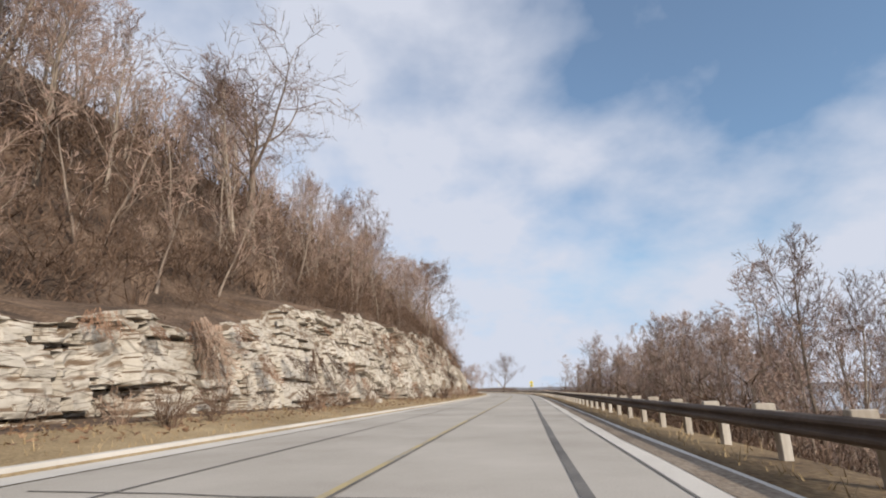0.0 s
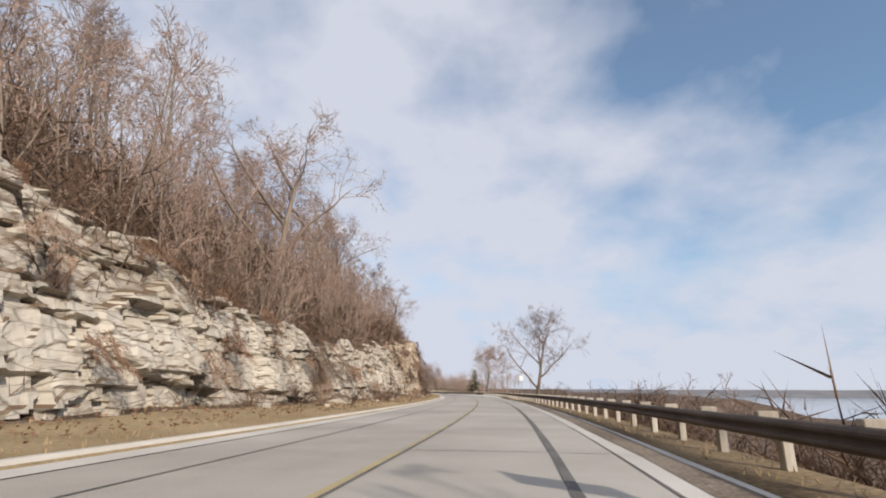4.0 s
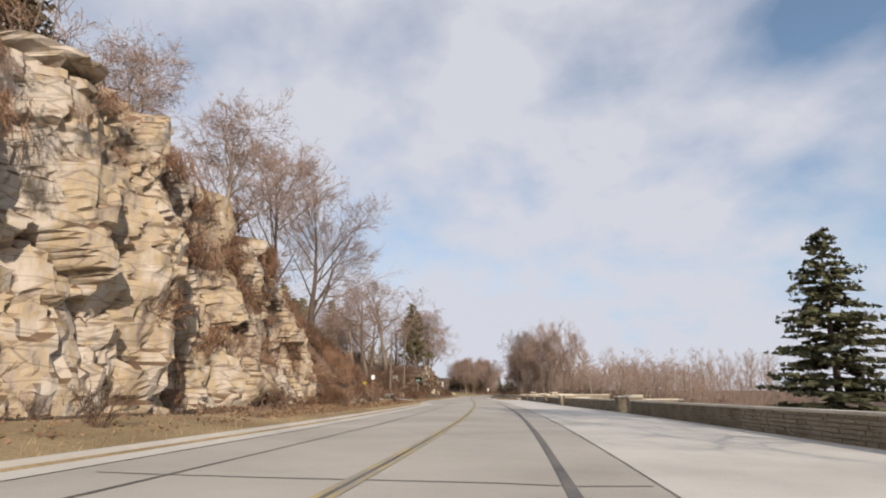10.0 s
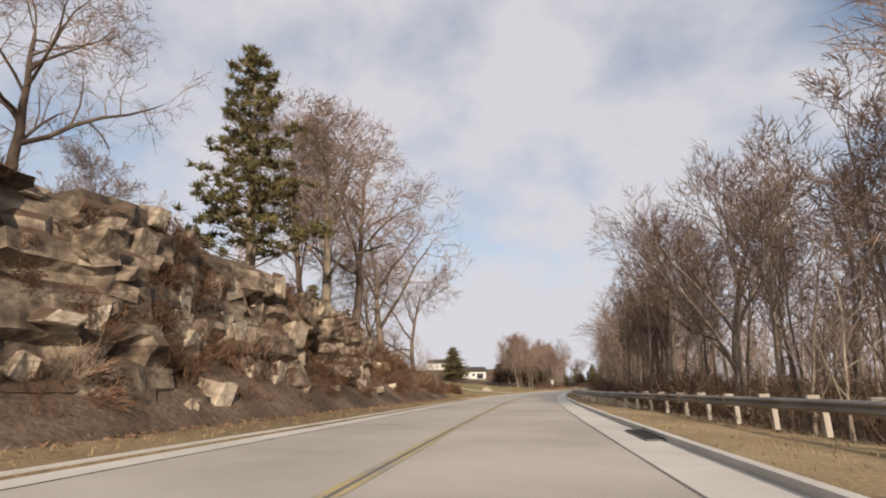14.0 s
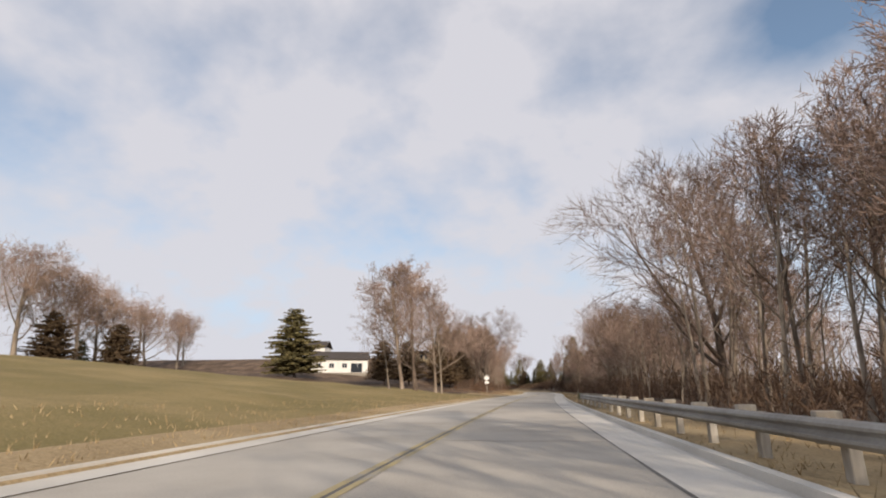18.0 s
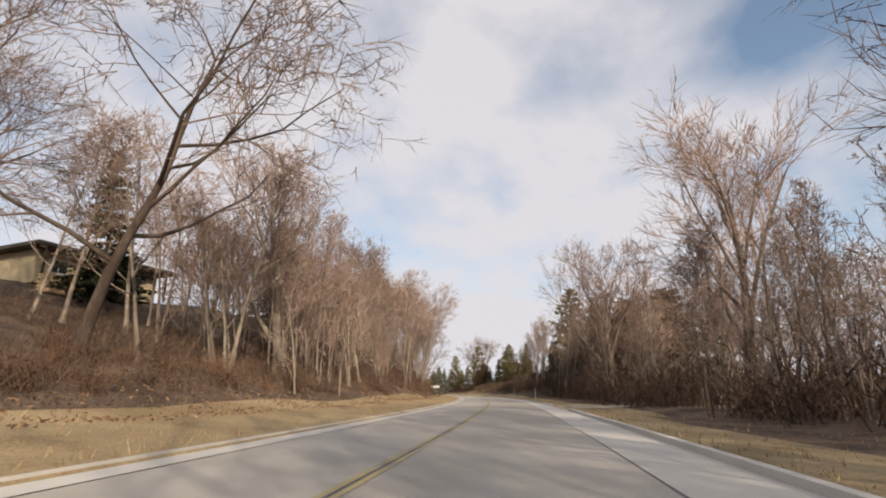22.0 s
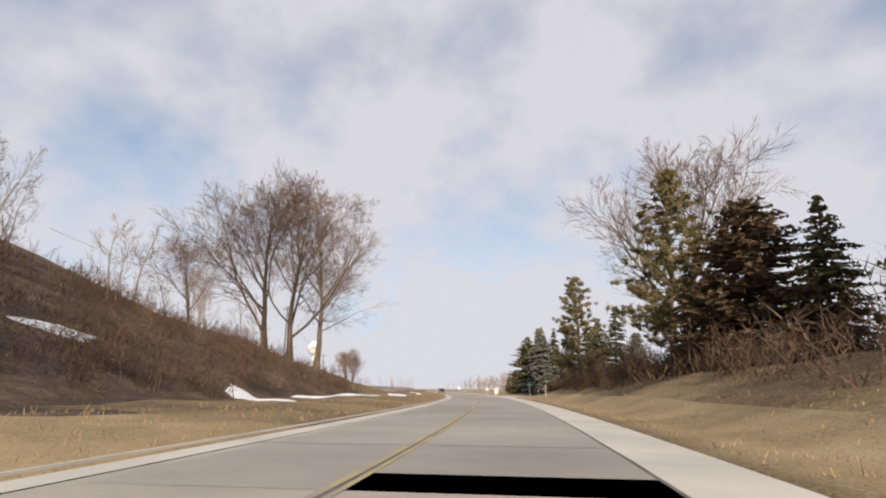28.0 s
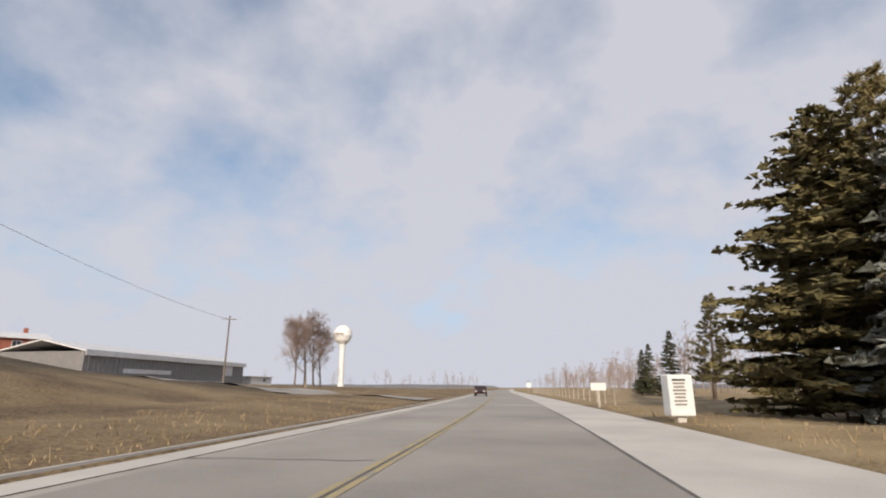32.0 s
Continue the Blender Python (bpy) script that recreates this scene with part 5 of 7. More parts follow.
class Mass:
    """Plants too many to count, joined into one mesh of kind stuff."""

    def __init__(self):
        self.v, self.loops, self.sizes, self.slots, self.n, self.mats, self.known = [], [], [], [], 0, [], {}

    def add(self, me, m):
        if me.name not in self.known:
            co, lo, sz = np.empty(len(me.vertices) * 3, np.float32), np.empty(len(me.loops), np.int32), np.empty(len(me.polygons), np.int32)
            me.vertices.foreach_get("co", co)
            me.loops.foreach_get("vertex_index", lo)
            me.polygons.foreach_get("loop_total", sz)
            if me.materials[0] not in self.mats:
                self.mats.append(me.materials[0])
            self.known[me.name] = (co.reshape(-1, 3), lo, sz, self.mats.index(me.materials[0]))
        co, lo, sz, slot = self.known[me.name]
        r = np.array(m)
        self.v.append(co @ r[:3, :3].T + r[:3, 3])
        self.loops.append(lo + self.n)
        self.sizes.append(sz)
        self.slots.append(np.full(len(sz), slot, np.int32))
        self.n += len(co)

    def make(self, name, label, category):
        v, lo, sz, sl = np.concatenate(self.v), np.concatenate(self.loops), np.concatenate(self.sizes), np.concatenate(self.slots)
        me = bpy.data.meshes.new(name)
        me.vertices.add(len(v))
        me.vertices.foreach_set("co", v.astype(np.float32).ravel())
        me.loops.add(len(lo))
        me.loops.foreach_set("vertex_index", lo.astype(np.int32))
        me.polygons.add(len(sz))
        me.polygons.foreach_set("loop_start", np.r_[0, np.cumsum(sz)[:-1]].astype(np.int32))
        me.polygons.foreach_set("loop_total", sz.astype(np.int32))
        for m in self.mats:
            me.materials.append(m)
        me.polygons.foreach_set("material_index", sl)
        me.update(calc_edges=True)
        return tagged(new(name, me), label, category, kind="stuff")


def scatter(masters, count, s_range, lat_fn, heights, seed, label, group, name="bare_tree", category="tree", tilt=4, power=1.0, mass=None):
    rng = random.Random(seed)
    for k in range(count):
        s = rng.uniform(*s_range)
        a, b = lat_fn(s)
        lat = a + (b - a) * rng.random() ** power
        mst, hgt, turn, tl = rng.choice(masters), rng.uniform(*heights), rng.uniform(0, 360), (rng.uniform(-tilt, tilt), rng.uniform(-tilt, tilt))
        if mass is not None:
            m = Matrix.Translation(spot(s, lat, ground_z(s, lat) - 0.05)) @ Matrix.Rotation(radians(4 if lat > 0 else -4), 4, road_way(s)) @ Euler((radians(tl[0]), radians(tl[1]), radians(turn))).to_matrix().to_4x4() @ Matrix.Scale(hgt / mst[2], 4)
            mass.add(mst[0], m)
            mass.add(mst[1], m)
        else:
            plant(mst, s, lat, hgt, turn, label, group, name, category, tilt=tl)


def bushes(meshes, count, s_range, lat_fn, sizes, seed, label, group, name="shrub", mass=None):
    rng = random.Random(seed)
    for k in range(count):
        s = rng.uniform(*s_range)
        a, b = lat_fn(s)
        lat = rng.uniform(a, b)
        k1, me = rng.uniform(*sizes), rng.choice(meshes)
        m = Matrix.Translation(spot(s, lat, ground_z(s, lat) - 0.03)) @ Euler((rng.uniform(-0.15, 0.15), rng.uniform(-0.15, 0.15), rng.uniform(0, 6.3))).to_matrix().to_4x4() @ Matrix.Diagonal((k1 * rng.uniform(0.8, 1.3), k1 * rng.uniform(0.8, 1.3), k1 * rng.uniform(0.8, 1.15), 1))
        if mass is not None:
            mass.add(me, m)
        else:
            ob = new(name, me)
            ob.matrix_basis = m
            tagged(ob, label, "shrub", group)


# the brushy slope over the rock cut
def slope_lat(a, b):
    return lambda s: (left_edge(s) - 10.0 - a, left_edge(s) - 10.0 - b)


brush, far_wood = Mass(), Mass()
bushes(SHRUB, 150, (-20, 264), slope_lat(-2.6, 5), (0.55, 1.15), 401, "tangled leafless brown shrub above the rock cut", "brush on the slope")
bushes(TANGLE, 620, (-15, 262), slope_lat(-2.5, 9), (0.7, 1.5), 402, "", "", mass=brush)
bushes(TANGLE, 170, (-8, 70), slope_lat(-4.5, -1.5), (0.4, 0.8), 467, "", "", mass=brush)
bushes(TANGLE, 230, (162, 262), slope_lat(-3.2, 1.5), (0.6, 1.25), 468, "", "", mass=brush)
bushes(TANGLE, 260, (-10, 200), slope_lat(-2.2, 4), (0.45, 0.9), 465, "", "", mass=brush)
bushes(TANGLE, 520, (-15, 225), slope_lat(8, 34), (1.2, 2.2), 407, "", "", mass=brush)
bushes(TANGLE, 260, (-8, 172), slope_lat(-4.6, -1.2), (0.35, 0.8), 410, "", "", mass=brush)
bushes(TANGLE, 130, (225, 292), slope_lat(0, 14), (0.6, 1.2), 408, "", "", mass=brush)
scatter(THICKET, 80, (-15, 225), slope_lat(-2.2, 10), (4.5, 9.0), 403, "thin leafless sapling on the brushy slope", "saplings on the slope", "sapling", "tree", 9)
scatter(BUSHY, 330, (-15, 215), slope_lat(0, 32), (7.0, 13.0), 406, "", "", mass=far_wood, tilt=9)
scatter(BUSHY, 80, (165, 262), slope_lat(-1.5, 9), (5.0, 9.5), 409, "", "", mass=far_wood, tilt=9)
scatter(BUSHY, 60, (174, 238), slope_lat(-2.6, 1.5), (4, 7.5), 469, "", "", mass=far_wood, tilt=12)
scatter(SLIM, 60, (0, 200), slope_lat(4, 30), (13, 19), 404, "slender bare tree on the slope above the rock cut", "trees on the slope", tilt=7)
plant(OAK[0], 33, -26, 21, 40, "wide bare tree with crooked limbs on the slope", tilt=(2, 10))
plant(ROUND[0], 97, -25, 19, 140, "bare tree with a broad crown leaning out over the rock", tilt=(0, 10))
plant(ROUND[1], 110, -24, 24, 10, "wide bare tree high on the slope over the rock cut", lean=6)
plant(OAK[2], 141, -21, 21, 90, "bare tree high on the slope over the rock cut", tilt=(0, 6))
plant(OAK[0], 160, -22, 14, 200, "bare tree high on the slope over the rock cut")
plant(OAK[1], 197, -19, 13, 20, "crooked bare tree on the rim of the rock", tilt=(0, 14))
plant(OAK[2], 203, -22, 13, 100, "crooked bare tree on the rim of the rock", tilt=(0, 10))
plant(SPRUCE[3], 212, -16.0, 2.6, 30, "small dark cedar on the rim of the rock", name="cedar")
plant(SPRUCE[3], 224, -17.0, 4.2, 130, "dark cedar on the rim of the rock", name="cedar")
plant(SPRUCE[3], 233.5, -19.0, 10.0, 230, "dark cedar above the rock", name="cedar")
plant(SPRUCE[3], 258, -21, 3.4, 90, "small dark cedar above the rock", name="cedar")
bushes(BRAMBLE, 110, (-10, 290), lambda s: (left_edge(s) - 2.0, left_edge(s) - 4.4), (0.4, 0.95), 405, "low dead weeds at the foot of the rock", "weeds below the rock", "weeds")
# dead vines that hang on the face
rng = random.Random(66)
for k in range(120):
    s = rng.choice((rng.uniform(168, 246), rng.uniform(168, 246), rng.uniform(4, 168)))
    hh = rng.uniform(0.35, 1.0) * float(rock_top(s))
    l0, z0 = cliff_lat(s, hh)
    ob = new("vine", rng.choice(BRAMBLE))
    k1 = rng.uniform(0.7, 1.6)
    ob.matrix_basis = at(s, l0 + 0.75, z0 + 0.4, rng.uniform(-40, 40)) @ Matrix.Rotation(radians(rng.uniform(120, 175)), 4, "Y") @ Matrix.Diagonal((k1 * 0.45, k1 * 0.9, k1 * 1.3, 1))
    tagged(ob, "dead brown vine hanging on the rock face", "vine", "vines on the rock")

vines = Mass()
for k in range(330):
    s = rng.choice((rng.uniform(166, 246), rng.uniform(196, 246), rng.uniform(196, 246), rng.uniform(246, 270), rng.uniform(10, 166)))
    hh = (1 - rng.random() ** 1.5 * (0.95 if s < 246 else 0.35)) * float(rock_top(s))
    l0, z0 = cliff_lat(s, hh)
    k1 = rng.uniform(0.3, 0.85)
    vines.add(rng.choice(VINE), at(s, l0 + 0.55, z0 + 0.3, rng.uniform(-30, 30)) @ Matrix.Rotation(radians(rng.uniform(130, 178)), 4, "Y") @ Matrix.Diagonal((k1 * 0.4, k1, k1 * 1.4, 1)))
for k in range(170):                              # leaf litter and stems over the end of the rock
    s = rng.uniform(260, 291)
    hh = rng.uniform(0.05, 1.0) * float(rock_top(s))
    l0, z0 = cliff_lat(s, hh)
    k1 = rng.uniform(0.4, 0.9)
    vines.add(rng.choice(VINE), at(s, l0 + 0.1, z0 - 0.1, rng.uniform(0, 360)) @ Matrix.Rotation(radians(rng.uniform(-40, 80)), 4, "Y") @ Matrix.Diagonal((k1, k1, k1 * 0.8, 1)))
vines.make("vines", "rust-brown dead vines hanging over the rock", "vines")

# beyond the rail by the river
scatter(BUSHY, 210, (30, 112), lambda s: (13, 42), (8.5, 14), 416, "", "", mass=far_wood, tilt=8)
scatter(SLIM, 34, (34, 96), lambda s: (15, 32), (13, 20), 411, "slender bare tree on the river bank below the rail", "trees by the river", tilt=6)
scatter(BUSHY, 60, (112, 160), lambda s: (16, 40), (5, 8.5), 438, "", "", mass=far_wood, tilt=8)
bushes(TANGLE, 260, (20, 165), lambda s: (9, 22), (0.9, 1.7), 439, "", "", mass=brush)
scatter(THICKET, 40, (40, 112), lambda s: (11, 24), (7, 11), 412, "leafless sapling on the river bank below the rail", "saplings by the river", "sapling", tilt=8)
scatter(THICKET, 14, (150, 225), lambda s: (12, 30), (6, 9), 413, "leafless sapling on the river bank below the rail", "saplings by the river", "sapling", tilt=8)
plant(OAK[2], 182.0, 10.2, 19, 60, "large dark bare tree leaning over the guard rail", tilt=(0, -3))
plant(ROUND[1], 251.7, 15.4, 19.2, 200, "tall symmetrical bare tree behind the stone wall", lean=1)
plant(DENSE, 268.6, 15.7, 12.6, 0, "dark green spruce behind the stone wall", name="spruce_tree")
scatter(BUSHY, 240, (306, 385), lambda s: (24, 58), (8, 12), 414, "", "", mass=far_wood, tilt=8)
bushes(TANGLE, 240, (275, 345), lambda s: (18, 70), (1.0, 2.0), 440, "", "", mass=brush)
scatter(LITE, 40, (345, 470), lambda s: (45, 95), (13, 17), 415, "", "", mass=far_wood)

# trees at the end of the rock cut and round the brown house
plant(SPREAD[1], 288.5, -19.6, 18, 30, "large bare tree with a rounded crown by the house", tilt=(0, 4))
plant(MAPLE[1], 282.5, -20.5, 18, 130, "large bare tree with a rounded crown by the house", tilt=(0, 6))
plant(ROUND[1], 275.0, -21.5, 14, 200, "dark bare tree over the brown house", lean=0)
plant(ROUND[0], 266.5, -21.0, 10, 300, "dark bare tree beside the brown house", tilt=(0, 8))
plant(SPRUCE[1], 262, -24, 12, 0, "tall dark spruce above the end of the rock", name="spruce_tree")
scatter(MAPLE + OAK + SLIM, 34, (306, 362), lambda s: (-70, -27), (8.5, 12), 421, "bare tree behind the side road", "trees by the side road")
scatter(SPRUCE[:2] + PINE[:1], 30, (286, 372), lambda s: (-84, -40), (9, 12.5), 422, "dark pine behind the side road", "pines by the side road", "pine_tree")
scatter([DENSE, PINE[0], PINE[1]], 18, (310, 342), lambda s: (-50, -32), (12, 16), 433, "dark pine behind the oaks", "pines by the side road", "pine_tree")
scatter(LITE + BUSHY, 70, (308, 348), lambda s: (-56, -27), (7, 11), 434, "", "", mass=far_wood)
scatter(BUSHY, 80, (105, 168), slope_lat(-2, 6), (7, 11.5), 435, "", "", mass=far_wood, tilt=9)
for s, lat, hgt, turn, mst in ((316, -22, 15, 10, OAK[0]), (320.5, -21.0, 17, 120, OAK[1]), (327.5, -18.7, 19.5, 220, OAK[2]), (312, -28, 13, 20, OAK[1]), (332, -23, 14, 70, OAK[2]), (308, -32, 13, 170, OAK[0]), (339, -19, 12, 260, OAK[1])):
    plant(mst, s, lat, hgt, turn, "bare oak with crooked limbs on the rocky knoll", "oaks on the knoll", "oak_tree")
plant(PINE[0], 348.0, -15.8, 17.5, 0, "tall pine with olive needles beside the knoll", name="pine_tree")
plant(ROUND[0], 352.5, -13.5, 16, 160, "bare tree with a round crown beside the pine")
plant(MAPLE[1], 353.0, -15.5, 17, 20, "bare tree with a round crown beside the pine")
plant(OAK[1], 357.5, -14.0, 19, 45, "large bare oak past the knoll", "oaks past the knoll", "oak_tree", tilt=(0, 5))
plant(MAPLE[0], 362.0, -18.5, 17, 210, "bare tree with a round crown beside the pine")
plant(ROUND[1], 371.0, -18.5, 15, 110, "bare tree with a round crown at the edge of the lawn")
plant(OAK[2], 365.0, -14.5, 18, 190, "large bare oak past the knoll", "oaks past the knoll", "oak_tree")
plant(OAK[0], 377, -15.5, 17, 300, "bare oak at the edge of the lawn", "oaks past the knoll", "oak_tree")
rng = random.Random(79)
for k in range(110):
    i, j = rng.randrange(len(o_s)), rng.randrange(2, m2)
    k1 = rng.uniform(0.25, 0.6)
    brush.add(rng.choice(VINE), at(float(o_s[i]), float(o_lat[i, j]) + 0.1, float(o_z[i, j]) + 0.1, rng.uniform(0, 360)) @ Matrix.Rotation(radians(rng.uniform(20, 150)), 4, "Y") @ Matrix.Diagonal((k1, k1, k1, 1)))
bushes(VINE, 150, (326, 352), lambda s: (left_edge(s) - 2.6, left_edge(s) - 7), (0.25, 0.6), 418, "", "", mass=brush)
bushes(VINE, 300, (266, 295), lambda s: (left_edge(s) - 4.3, left_edge(s) - 13), (0.3, 0.75), 436, "", "", mass=brush)
bushes(TANGLE, 70, (266, 295), lambda s: (left_edge(s) - 5.5, left_edge(s) - 14), (0.3, 0.6), 437, "", "", mass=brush)
bushes(VINE, 330, (305, 331), lambda s: (left_edge(s) - 2.8, left_edge(s) - 13), (0.22, 0.5), 419, "", "", mass=brush)
bushes(VINE, 300, (346, 376), lambda s: (left_edge(s) - 2.6, left_edge(s) - 9), (0.3, 0.7), 417, "", "", mass=brush)
bushes(TANGLE, 260, (304, 376), lambda s: (left_edge(s) - 3, left_edge(s) - 30), (0.35, 0.85), 427, "", "", mass=brush)
bushes(TANGLE, 200, (285, 385), lambda s: (-34, -80), (1.0, 2.0), 428, "", "", mass=brush)
bushes(TANGLE, 200, (318, 470), lambda s: (right_edge(s) + 4.5, right_edge(s) + 12), (0.6, 1.2), 429, "", "", mass=brush)
bushes(TANGLE, 300, (322, 490), lambda s: (right_edge(s) + 12, right_edge(s) + 60), (1.0, 1.8), 430, "", "", mass=brush)
bushes(SHRUB, 40, (304, 372), lambda s: (left_edge(s) - 4, left_edge(s) - 14), (0.25, 0.5), 423, "low brown brush on the rocky knoll", "brush on the knoll")
bushes(BRAMBLE, 60, (304, 372), lambda s: (left_edge(s) - 2.5, left_edge(s) - 8), (0.4, 0.8), 425, "low dead weeds on the leafy bank", "weeds on the knoll", "weeds")
scatter(LITE + BUSHY, 30, (350, 392), lambda s: (-46, -24), (8, 13), 426, "", "", mass=far_wood)
scatter(BUSHY, 50, (362, 394), lambda s: (-17, -30), (4.5, 7.5), 482, "", "", mass=far_wood, tilt=8)
scatter(LITE + BUSHY, 110, (364, 412), lambda s: (-60, -25), (6.5, 11), 430, "", "", mass=far_wood)
bushes(TANGLE, 120, (362, 412), lambda s: (-60, -22), (0.8, 1.6), 431, "", "", mass=brush)
scatter(PINE, 3, (378, 400), lambda s: (-44, -30), (12, 15), 424, "dark pine at the edge of the lawn", "pines by the lawn", "pine_tree")

# the wood on the river side
scatter(SLIM, 60, (326, 436), lambda s: (right_edge(s) + 7, right_edge(s) + 18), (10, 15), 431, "tall slender bare tree in the riverside wood", "riverside wood")
scatter(SLIM, 13, (417, 441), lambda s: (right_edge(s) + 6, right_edge(s) + 14), (11, 15), 481, "tall slender bare tree in the riverside wood", "riverside wood")
scatter(SLIM, 26, (440, 476), lambda s: (right_edge(s) + 8, right_edge(s) + 18), (8.5, 12), 475, "tall slender bare tree in the riverside wood", "riverside wood")
scatter(LITE + BUSHY[:2], 90, (322, 436), lambda s: (right_edge(s) + 14, right_edge(s) + 50), (9, 13), 433, "", "", mass=far_wood)
scatter(LITE + BUSHY, 60, (440, 490), lambda s: (right_edge(s) + 14, right_edge(s) + 50), (7.5, 11.5), 476, "", "", mass=far_wood)
scatter(THICKET, 60, (300, 470), lambda s: (right_edge(s) + 6, right_edge(s) + 16), (5, 9), 432, "leafless sapling in the riverside wood", "riverside saplings", "sapling")
for s, lat, hgt, turn in ((338, 15, 16, 0), (357, 13.5, 16, 40), (371, 13, 18, 80), (398, 13, 15, 200)):
    plant(COTTON[int(s) % 3], s, lat, hgt, turn, "tall bare tree with a spreading crown over the guard rail", "large riverside trees", "cottonwood_tree")

plant(SPREAD[0], 446.0, 16.0, 20, 200, "large dark tree with limbs reaching towards the road", name="oak_tree", lean=-7)
# lawn with spruce, tree groups, and woods on both sides
plant(WIDE, 482, -48.5, 14.0, 0, "full dark spruce standing alone on the lawn", name="spruce_tree")
for s, lat, hgt, turn in ((476, -88, 18, 30), (482, -92, 17, 90), (489, -94, 18, 200), (470, -84, 19, 10), (495, -98, 17, 60), (500, -94, 16, 140), (464, -82, 18, 240), (458, -78, 19, 300), (452, -76, 17, 40), (506, -98, 14, 300)):
    plant(ROUND[int(s) % 2], s, lat, hgt, turn, "round bare tree on the rise", "trees on the rise", sink=0.3)
plant(CEDAR, 474, -80, 10, 60, "broad dark cedar on the rise", name="cedar")
plant(CEDAR, 461, -76, 9, 160, "broad dark cedar on the rise", name="cedar")
plant(SPRUCE[3], 480, -90, 7.5, 30, "dark cedar on the rise", name="cedar")
plant(SPRUCE[3], 472, -86, 7, 130, "dark cedar on the rise", name="cedar")
for s, lat, hgt, turn in ((460.5, -17.8, 17.5, 0), (462.5, -18.6, 15.5, 70), (464.9, -17.6, 17.5, 150), (469.7, -15.1, 13, 200), (470.5, -16.3, 17, 20), (473.5, -20.5, 17.5, 250), (466, -22, 15, 100)):
    plant(MAPLE[int(s) % 3] if hgt > 16 else SLIM[int(hgt * 2) % 5], s, lat, hgt, turn, "slender bare tree in a group on the grass bank", "group on the bank")
for s, lat, hgt in ((485, -31, 8.5), (489, -27.5, 9.0), (497.5, -21, 8.0), (502, -25, 8.5), (509, -20.5, 8.0)):
    plant(CEDAR, s, lat, hgt, s * 7, "broad rust-brown cedar on the bank", "cedars on the bank", "cedar")
plant(CROOKED, 517.5, -19.0, 21, 100, "dark crooked bare tree leaning out from the bank below the house", name="oak_tree", lean=9)
plant(SPREAD[1], 513.0, -25.0, 17, 30, "dark bare tree with a wide crown beside the house", name="oak_tree")
scatter(SLIM, 10, (523, 540), lambda s: (-14.5, -24), (8, 12), 446, "slim bare tree at the edge of the wood", "wood on the bank", tilt=8)
scatter(SLIM + LITE[:1], 34, (536, 606), lambda s: (-13.5 - 1.5 * math.sin(s * 0.2), -26), (13, 20), 441, "bare tree in the wood on the bank", "wood on the bank", tilt=8)
scatter(LITE[:1] + BUSHY, 55, (526, 548), lambda s: (-15, -28), (7.5, 12), 447, "", "", mass=far_wood, tilt=7)
scatter(LITE + BUSHY, 95, (540, 618), lambda s: (-17, -46), (8, 14), 445, "", "", mass=far_wood, tilt=7)
scatter(THICKET, 60, (520, 622), lambda s: (-12.5, -22), (5, 9.5), 442, "leafless sapling at the edge of the wood", "saplings on the bank", "sapling", tilt=10)
bushes(TANGLE, 110, (524, 580), lambda s: (-13.5, -22), (0.5, 1.0), 466, "", "", mass=brush)
bushes(TANGLE, 240, (484, 640), lambda s: (-12.5, -30), (0.3, 0.75), 443, "", "", mass=brush)
bushes(TANGLE, 150, (500, 530), lambda s: (-13.0, -30), (0.3, 0.7), 477, "", "", mass=brush)
bushes(VINE, 120, (496, 600), lambda s: (-12.5, -20), (0.3, 0.7), 478, "", "", mass=brush)
scatter(SLIM, 9, (519, 530), lambda s: (-17, -27), (10, 15), 479, "slim bare tree at the edge of the wood", "wood on the bank", tilt=8)
scatter(PINE[:1] + SPRUCE[:1], 9, (525, 600), lambda s: (-27, -44), (12, 17), 444, "dark pine among bare trees", "pines on the bank", "pine_tree")
for s, lat, hgt, turn, tl in ((530, -17, 17, 130, 8), (560, -20, 16, 220, 4), (606.5, -17.3, 24, 300, 6), (614.2, -18.4, 23, 80, 8), (626, -14.5, 16, 20, 14)):
    plant(COTTON[int(s) % 3], s, lat, hgt, turn, "large bare tree leaning out from the bank", "large trees on the bank", "cottonwood_tree", tilt=(0, tl))
for s, lat, hgt, over in ((583.2, -14.0, 20, 15), (588.5, -14.4, 19, 12), (596.0, -14.2, 18, 5)):
    plant(SLIM[int(s) % 5], s, lat, hgt, s * 9, "tall pale-barked bare tree leaning over the verge", "wood on the bank", lean=over)
# right side
scatter(SLIM, 40, (462, 560), lambda s: (right_edge(s) + 8.5, right_edge(s) + 17), (10, 14.5), 451, "bare tree in the roadside wood", "roadside wood")
scatter(BUSHY, 120, (500, 592), lambda s: (right_edge(s) + 8, right_edge(s) + 17), (6, 11), 464, "", "", mass=far_wood)
scatter(LITE + BUSHY, 180, (462, 588), lambda s: (right_edge(s) + 12, right_edge(s) + 40), (8, 14), 456, "", "", mass=far_wood)
scatter(THICKET, 60, (462, 590), lambda s: (right_edge(s) + 7.5, right_edge(s) + 16), (5, 9), 452, "leafless sapling in the roadside wood", "roadside saplings", "sapling")
scatter(SLIM, 14, (466, 488), lambda s: (right_edge(s) + 9, right_edge(s) + 14), (9.5, 12.5), 448, "tall bare tree in the roadside wood", "roadside wood")
scatter(SPRUCE[:2] + [CEDAR], 20, (548, 594), lambda s: (right_edge(s) + 11.5, right_edge(s) + 26), (10, 15), 453, "dark spruce among bare trees", "roadside spruces", "spruce_tree")
